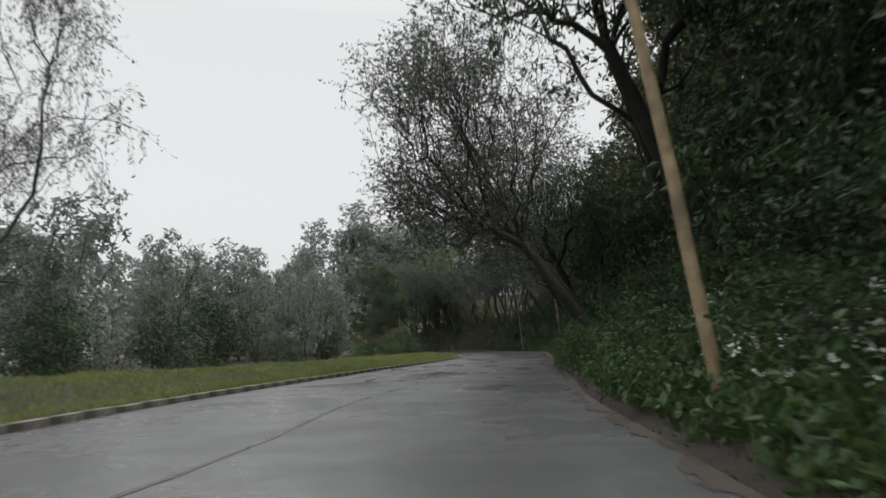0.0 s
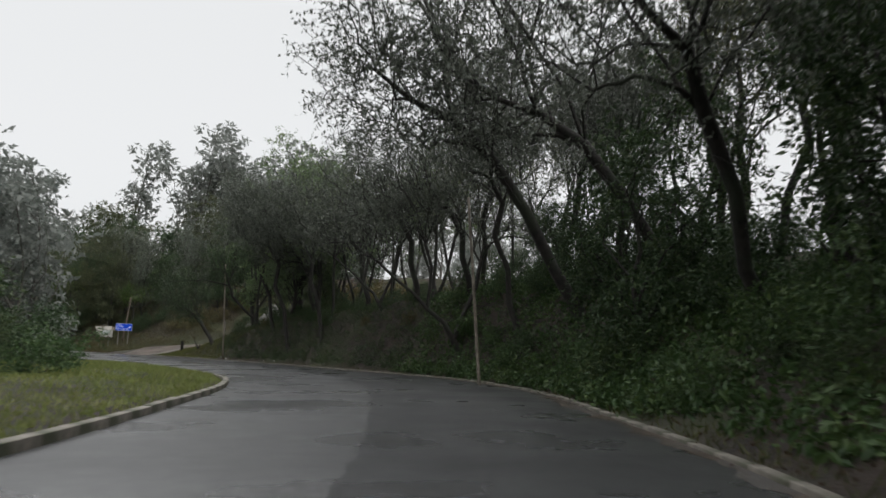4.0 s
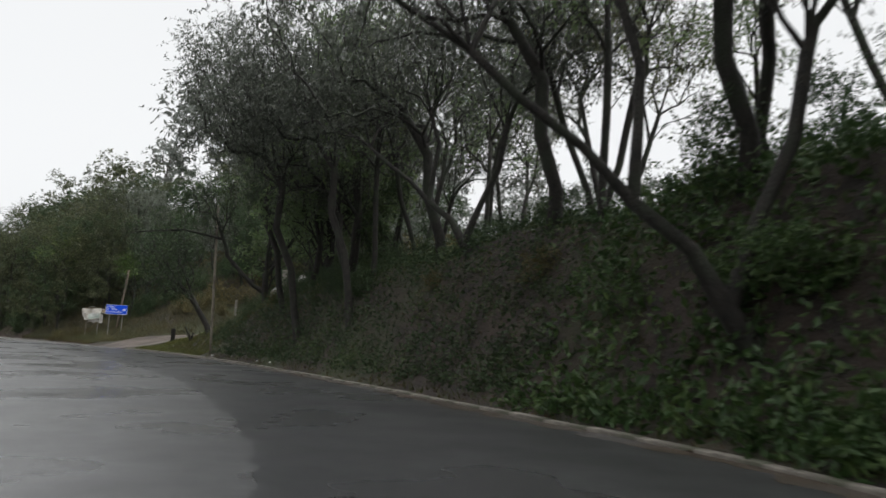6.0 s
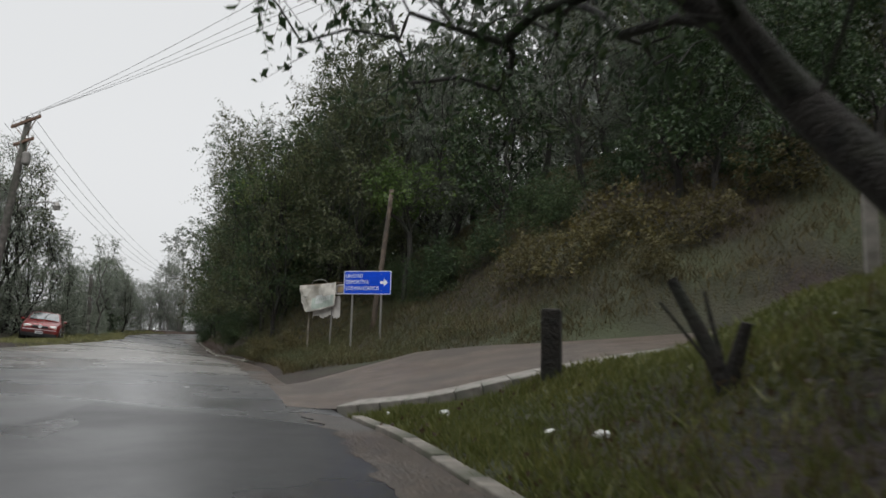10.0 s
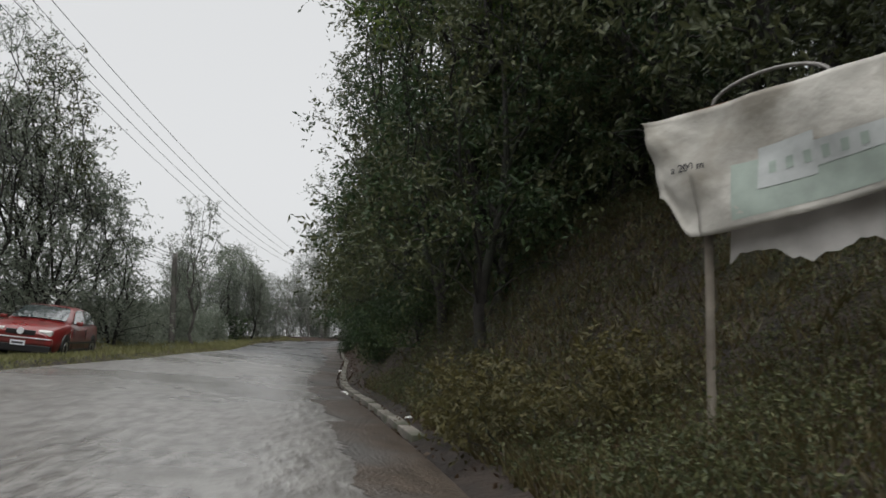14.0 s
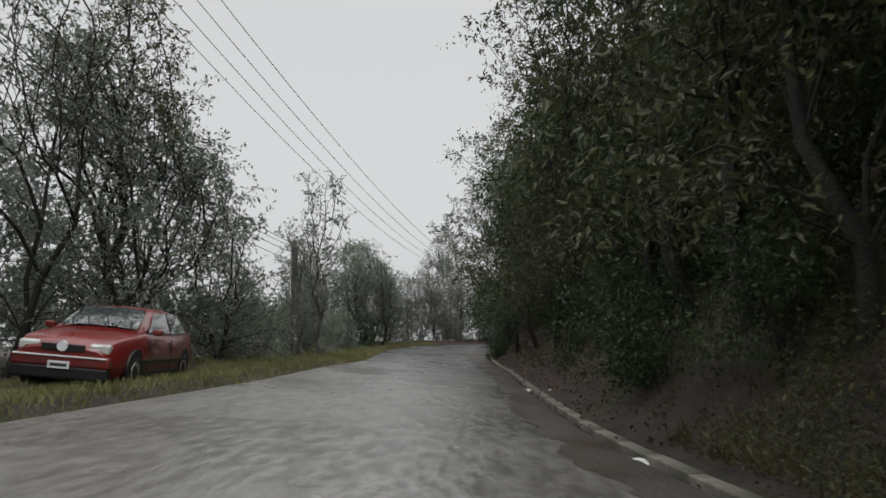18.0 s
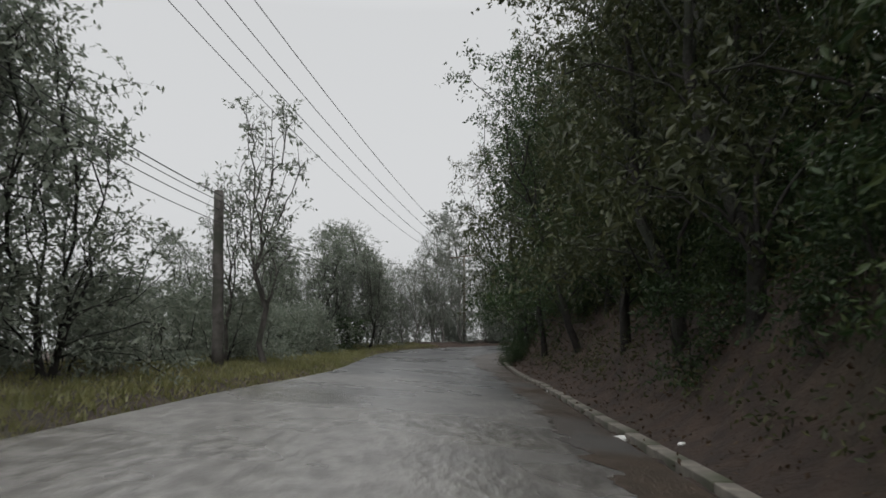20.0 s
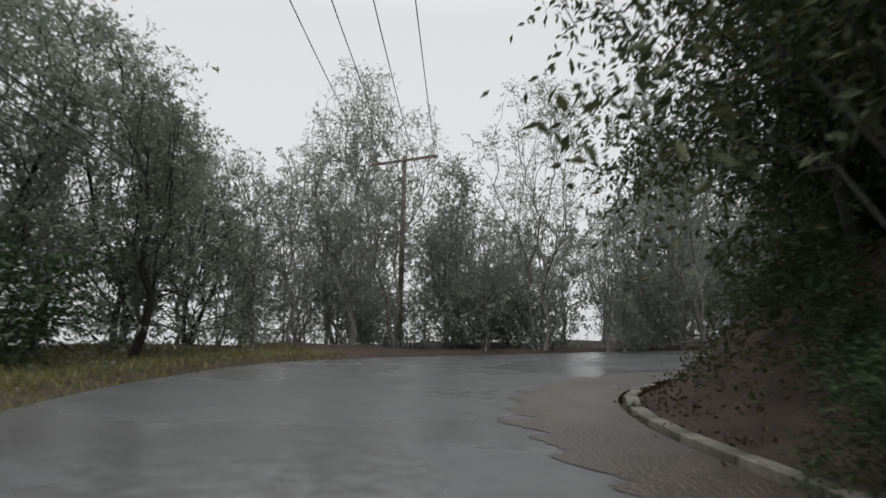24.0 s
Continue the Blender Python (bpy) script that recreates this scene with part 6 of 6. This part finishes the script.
# ---------------------------------------------------------------- the parked car
def build_car():
    car = empty("car", pose(-26.6, 147.5, 0.6), "parked red compact hatchback, dirty lower body, on the grass verge", "car")
    car.matrix_world = pose(-26.6, 147.5, gz(-26.6, 147.5) - 0.02, 0, 0, -49) @ pose(0, 0, 0, -5.5, 0, 0)

    def loft(name, rows, mat, label="", closed=True):
        """Cross-sections along x; each a list of (y, z) from the left sill over the top to the right sill."""
        v, f = [], []
        m = len(rows[0][1])
        for x, ring in rows:
            v += [(x, y, z) for y, z in ring]
        for i in range(len(rows) - 1):
            for k in range(m - 1):
                a = i * m + k
                f.append((a, a + 1, a + m + 1, a + m))
        f.append(tuple(range(m)))
        f.append(tuple(reversed(range((len(rows) - 1) * m, len(rows) * m))))
        ob = link_mesh(name, v, f, mat, car, label, smooth=True)
        bv = ob.modifiers.new("soft_edges", "BEVEL")
        bv.width, bv.segments, bv.limit_method, bv.angle_limit = 0.02, 2, "ANGLE", radians(40)
        return ob

    def ring(w, zlo, zsh, ztop, crown=0.04, tuck=0.05):
        half = [(w - tuck, zlo), (w, zlo + 0.12), (w + 0.01, (zlo + zsh) / 2), (w - 0.02, zsh), (w - 0.08, ztop), (w * 0.5, ztop + crown * 0.75), (0, ztop + crown)]
        return half + [(-y, z) for y, z in half[-2::-1]]

    body_rows = [(2.12, ring(0.62, 0.3, 0.56, 0.62)), (2.05, ring(0.74, 0.26, 0.64, 0.73)), (1.85, ring(0.82, 0.22, 0.7, 0.82, 0.05)), (1.3, ring(0.86, 0.22, 0.8, 0.91, 0.05)), (0.85, ring(0.865, 0.22, 0.86, 0.97, 0.04)), (0.0, ring(0.87, 0.2, 0.88, 0.95, 0.0)), (-1.0, ring(0.865, 0.2, 0.9, 0.97, 0.0)), (-1.75, ring(0.84, 0.22, 0.9, 0.98, 0.02)), (-2.02, ring(0.78, 0.3, 0.84, 0.96)), (-2.1, ring(0.7, 0.36, 0.7, 0.86))]
    loft("body", body_rows, M_CAR_RED, "red painted body, muddy below")

    def cab(w0, z0, w1, z1):
        half = [(w0, z0), ((w0 + w1) / 2 + 0.03, (z0 + z1) / 2), (w1, z1 - 0.04), (w1 - 0.1, z1), (0, z1 + 0.025)]
        return half + [(-y, z) for y, z in half[-2::-1]]

    loft("cabin", [(0.95, cab(0.77, 0.93, 0.7, 0.98)), (0.4, cab(0.78, 0.94, 0.62, 1.32)), (0.15, cab(0.79, 0.94, 0.6, 1.4)), (-0.6, cab(0.79, 0.95, 0.6, 1.43)), (-1.3, cab(0.78, 0.95, 0.57, 1.38)), (-1.75, cab(0.74, 0.95, 0.55, 1.2)), (-2.0, cab(0.68, 0.93, 0.6, 0.98))], M_CAR_RED, "red roof and pillars")

    def pane(name, pts, label):
        me = link_mesh(name, pts, [tuple(range(len(pts)))], M_CARGLASS, car, label)
        md = me.modifiers.new("thickness", "SOLIDIFY")
        md.thickness, md.offset = 0.008, 1.0
        return me

    v, f = [], []
    for x, z, w in ((0.93, 1.03, 0.66), (0.68, 1.175, 0.63), (0.42, 1.325, 0.585), (0.26, 1.38, 0.52)):
        v += [(x + 0.02 * (1 - (k / 3) ** 2), w * k / 3, z + 0.028 * (1 - (k / 3) ** 2)) for k in range(-3, 4)]
    for r in range(3):
        f += [(r * 7 + k, r * 7 + k + 1, r * 7 + k + 8, r * 7 + k + 7) for k in range(6)]
    link_mesh("windscreen", v, f, M_CARGLASS, car, "grey reflecting windscreen", smooth=True)
    pane("rear_window", [(-2.0, 0.6, 1.0), (-2.0, -0.6, 1.0), (-1.5, -0.5, 1.345), (-1.5, 0.5, 1.345)], "dark rear window")
    for s in (1, -1):
        def quad(pts):
            q = [(x, s * y, z) for x, y, z in pts]
            return q if s > 0 else q[::-1]
        pane("side_window", quad([(0.72, 0.8, 0.99), (0.22, 0.665, 1.33), (-0.36, 0.66, 1.37), (-0.36, 0.82, 0.99)]), "dark side window")
        pane("side_window", quad([(-0.44, 0.82, 0.99), (-0.44, 0.66, 1.37), (-1.15, 0.645, 1.34), (-1.4, 0.8, 1.0)]), "dark side window")
        me = part("wing_mirror", box_bm((0.12, 0.17, 0.11), (0.68, s * 0.95, 1.0), 0.03), M_CAR_RED, car)
        part("door_handle", box_bm((0.16, 0.03, 0.03), (-0.28, s * 0.885, 0.8), 0.008), M_CAR_DARK, car)
        part("door_gap", box_bm((0.012, 0.012, 0.62), (-0.4, s * 0.873, 0.55)), M_CAR_DARK, car)
        part("door_gap", box_bm((0.012, 0.012, 0.6), (0.78, s * 0.868, 0.55)), M_CAR_DARK, car)
        part("side_trim", box_bm((2.5, 0.02, 0.06), (-0.1, s * 0.882, 0.48), 0.006), M_CAR_DARK, car)
        part("sill", box_bm((2.2, 0.03, 0.14), (0.0, s * 0.865, 0.24), 0.01), M_CAR_DARK, car)
        part("headlight", box_bm((0.14, 0.34, 0.17), (2.02, s * 0.55, 0.68), 0.045), M_HEADLIGHT, car, "clear glass headlight")
        part("tail_light", box_bm((0.08, 0.2, 0.26), (-2.04, s * 0.62, 0.78), 0.03), M_CAR_RED, car)
        for x in (1.32, -1.28):
            v, f = tube([(x, s * 0.69, 0.3), (x, s * 0.7, 0.3), (x, s * 0.86, 0.3), (x, s * 0.875, 0.3)], [0.25, 0.3, 0.3, 0.27], 24)
            wheel = link_mesh("wheel", v, f, M_TYRE, car, "black tyre", smooth=True)
            v, f = tube([(x, s * 0.85, 0.3), (x, s * 0.88, 0.3), (x, s * 0.865, 0.3)], [0.2, 0.19, 0.05], 20)
            link_mesh("rim", v, f, M_CHROME, wheel, "grey wheel rim")
            v, f = tube([(x, s * 0.55, 0.34), (x, s * 0.872, 0.34)], [0.36, 0.36], 24)
            link_mesh("wheel_arch", v, f, M_CAR_DARK, car)
    part("bumper", box_bm((0.16, 1.54, 0.2), (2.1, 0, 0.46), 0.05), M_CAR_RED, car, "red painted bumper")
    part("bumper_lip", box_bm((0.14, 1.52, 0.22), (2.09, 0, 0.28), 0.04), M_CAR_DARK, car, "black plastic lip")
    part("bumper_strip", box_bm((0.03, 1.46, 0.024), (2.185, 0, 0.535), 0.008), M_SIGN_WHITE, car, "pale bumper strip")
    part("bumper", box_bm((0.16, 1.46, 0.26), (-2.08, 0, 0.4), 0.05), M_CAR_RED, car)
    part("grille", box_bm((0.05, 0.68, 0.12), (2.115, 0, 0.67), 0.015), M_CAR_DARK, car)
    v, f = tube([(2.13, 0, 0.69), (2.16, 0, 0.69)], [0.085, 0.08], 20)
    link_mesh("badge", v, f, M_SIGN_WHITE, car, "round pale badge")
    plate = part("number_plate", box_bm((0.012, 0.34, 0.12), (2.19, 0, 0.4), 0.004), M_SIGN_WHITE, car)
    part("plate_bar", box_bm((0.004, 0.26, 0.05), (2.198, 0, 0.4)), M_INK, plate)
    for s in (0.28, -0.28):
        rod("wiper", (0.93, s - 0.25, 1.0), (0.72, s + 0.25, 1.12), 0.01, M_CAR_DARK, car)


build_car()


# ---------------------------------------------------------------- stones, stumps, litter
def lump(name, x, y, size, mat, label, category, seed, squash=(1, 1, 0.7), lift=0.3, group=""):
    bm = bmesh.new()
    bmesh.ops.create_icosphere(bm, subdivisions=2, radius=1)
    for w in bm.verts:
        w.co *= 1 + 0.28 * noise.noise(w.co * 1.4 + Vector((seed * 7.1, 0, 0))) + 0.1 * noise.noise(w.co * 4 + Vector((0, seed * 3.3, 0)))
        w.co = Vector((w.co.x * size * squash[0], w.co.y * size * squash[1], w.co.z * size * squash[2]))
    me = bpy.data.meshes.new(name)
    bm.to_mesh(me)
    bm.free()
    me.materials.append(mat)
    ob = new(name, me)
    ob.matrix_world = pose(x, y, gz(x, y) + size * squash[2] * lift, 0, 0, seed * 57)
    return tagged(ob, label, category, group)


lump("boulder", 9.08, 117.95, 0.46, M_ROCK, "pale rounded boulder on the bank behind a tree trunk", "boulder", 1, (0.9, 0.8, 1.25), 0.85)
lump("boulder", 9.9, 124.8, 1.0, M_ROCK, "large pale rock on the bank top", "boulder", 2, (0.95, 0.7, 1.05), 0.75)
lump("boulder", 20.3, 104.6, 0.3, M_ROCK, "pale stone on the bank top", "boulder", 3)

post_z = gz(8.45, 128.6)
stone_post = empty("concrete_post", Matrix.Translation((8.45, 128.6, post_z)), "square pale concrete post standing on the bank", "post")
part("shaft", box_bm((0.3, 0.3, max(1.9, 5.8 - post_z) + 0.3), (0, 0, max(1.9, 5.8 - post_z) / 2 - 0.15), 0.03), M_CONC, stone_post)
short_post = empty("stone_post", Matrix.Translation((1.75, 127.3, gz(1.75, 127.3))), "short dark square stone post beside the edging", "post")
part("shaft", box_bm((0.24, 0.24, 1.0), (0, 0, 0.35), 0.03), M_BARK, short_post)
slim_post = empty("concrete_post", Matrix.Translation((5.46, 127.9, gz(5.46, 127.9))), "slim mottled concrete fence post on the grassy bank", "post")
part("shaft", box_bm((0.15, 0.13, 1.9), (0, 0, 0.7), 0.015), M_CONC, slim_post)

# broken twigs by the kerb
stump = empty("broken_sapling", Matrix.Translation((3.44, 124.55, gz(3.44, 124.55) - 0.1)), "broken dark sapling with bare twigs", "dead plant")
for k, (dx, dy, h, r) in enumerate(((-0.4, 0.1, 0.95, 0.075), (0.14, -0.08, 0.6, 0.075), (-0.3, 0.2, 0.7, 0.03), (-0.5, -0.1, 0.75, 0.02), (-0.15, 0.1, 0.85, 0.025))):
    v, f = tube([(0, 0, 0), (dx * 0.3, dy * 0.3, h * 0.4), (dx, dy, h)], [r, r * 0.85, r * 0.6], 9)
    link_mesh("twig", v, f, M_BARK, stump)

LITTER_AT = [(14.65, 91.0), (2.49, 124.68), (2.0, 125.2), (0.6, 126.6), (-0.6, 127.6), (-0.2, 127.1), (3.6, 122.4), (6.3, 116.0), (9.2, 109.8), (9.9, 108.2), (12.0, 103.3), (16.2, 89.2), (17.9, 82.6), (7.6, 113.8), (-12.6, 143.9), (-22.4, 155.6), (-21.4, 154.9), (-27.2, 162.6), (-29.6, 165.6), (-31.9, 168.9), (4.6, 126.0), (5.2, 125.4), (3.0, 134.4), (-16.4, 147.6), (0.3, 15.8), (1.1, 18.2), (6.9, 38.4), (10.2, 49.1)]
for k, (x, y) in enumerate(LITTER_AT):
    s = (0.05, 0.08, 0.06, 0.11)[k % 4]
    lump("litter", x, y, s, M_LITTER, "crumpled white scrap of litter by the kerb", "litter", k + 5, (1.2, 0.8, 0.5), 0.6, "litter along the kerb")



def seam(y0, y1, frac, width, seed):
    """A wavering dark line of tar lying on the asphalt."""
    r = random.Random(seed)
    v, f = [], []
    n = int((y1 - y0) / 0.8)
    i0 = int(np.searchsorted(RIGHT[:, 1], y0))
    i1 = int(np.searchsorted(RIGHT[:, 1], y1))
    for k in range(n + 1):
        s = i0 + (i1 - i0) * k / n
        j = int(s)
        t = s - j
        fr = frac + 0.006 * math.sin(k * 0.5 + seed) + r.uniform(-0.002, 0.002)
        w = width * r.uniform(0.5, 1.3) / 9
        for q in (fr - w, fr + w):
            a = (LEFT[j] * (1 - q) + RIGHT[j] * q) * (1 - t) + (LEFT[j + 1] * (1 - q) + RIGHT[j + 1] * q) * t
            v.append((a[0], a[1], a[2] + 0.005))
        if k:
            b = 2 * k
            f.append((b - 2, b - 1, b + 1, b))
    return tagged(link_mesh("tar_seam", v, f, M_TAR), "dark wavering tar seam along the asphalt", "road seam", kind="structure")


seam(-4, 56, 0.495, 0.05, 1)


def blot(name, x, y, rx, ry, turn, mat, label, category, seed, kind="", lift=0.006):
    """A flat irregular patch lying on the road."""
    r = random.Random(seed)
    ph = [r.uniform(0, 6.28) for k in range(4)]
    pts = []
    for k in range(40):
        a = k * math.pi / 20
        s = 1 + 0.22 * math.sin(2 * a + ph[0]) + 0.16 * math.sin(3 * a + ph[1]) + 0.1 * math.sin(5 * a + ph[2]) + 0.06 * math.sin(9 * a + ph[3])
        pts.append((rx * s * math.cos(a), ry * s * math.sin(a)))
    i = int(np.argmin(np.hypot(LEFT[:, 0] * 0.5 + RIGHT[:, 0] * 0.5 - x, LEFT[:, 1] * 0.5 + RIGHT[:, 1] * 0.5 - y)))
    c, s = math.cos(radians(turn)), math.sin(radians(turn))
    v = []
    for px, py in [(0, 0)] + pts:
        wx, wy = x + px * c - py * s, y + px * s + py * c
        l, q = LEFT[i], RIGHT[i]
        t = ((wx - l[0]) * (q[0] - l[0]) + (wy - l[1]) * (q[1] - l[1])) / ((q[0] - l[0]) ** 2 + (q[1] - l[1]) ** 2)
        v.append((wx - x, wy - y, l[2] * (1 - t) + q[2] * t + lift))
    f = [(0, k + 1, (k + 1) % 40 + 1) for k in range(40)]
    ob = link_mesh(name, v, f, mat)
    ob.matrix_world = Matrix.Translation((x, y, 0))
    return tagged(ob, label, category, name + " on the road", kind=kind)


for k, (x, y, rx, ry, turn) in enumerate(((-3.9, 26.0, 0.9, 0.18, 80), (-1.0, 30.0, 0.7, 0.2, 70), (-3.8, 117.4, 0.7, 0.2, 120))):
    blot("puddle", x, y, rx, ry, turn, M_WATER, "shallow rain puddle on the worn asphalt", "puddle", k + 3)
for k, (x, y, rx, ry, turn) in enumerate(((-1.2, 19.5, 1.1, 0.5, 75), (2.2, 107.0, 1.4, 0.4, 115), (-3.0, 124.0, 1.2, 0.4, 120))):
    blot("repair_patch", x, y, rx, ry, turn, M_TAR, "dark tar repair patch on the asphalt", "road patch", k + 33, lift=0.0045)

# white flowers among the undergrowth of the first bank
rng = np.random.default_rng(77)
pts = scatter_zone(rng, 80, RIGHT, 6, 20, 0.9, 3.2, True)
zz = ground_z(pts[:, 0], pts[:, 1])
for k in range(80):
    c = np.repeat(np.array([[pts[k, 0], pts[k, 1], zz[k] + rng.uniform(0.25, 0.7)]]), 14, axis=0) + rng.normal(size=(14, 3)) * 0.045
    v, f = leaves(c, 0.05, rng, 0.0, 0.8)
    bloom = link_mesh("flower_head", v - v.mean(0), f, M_PETAL)
    bloom.matrix_world = Matrix.Translation(v.mean(0).tolist())
    tagged(bloom, "small white flower cluster in the green undergrowth", "flower", "white flowers")
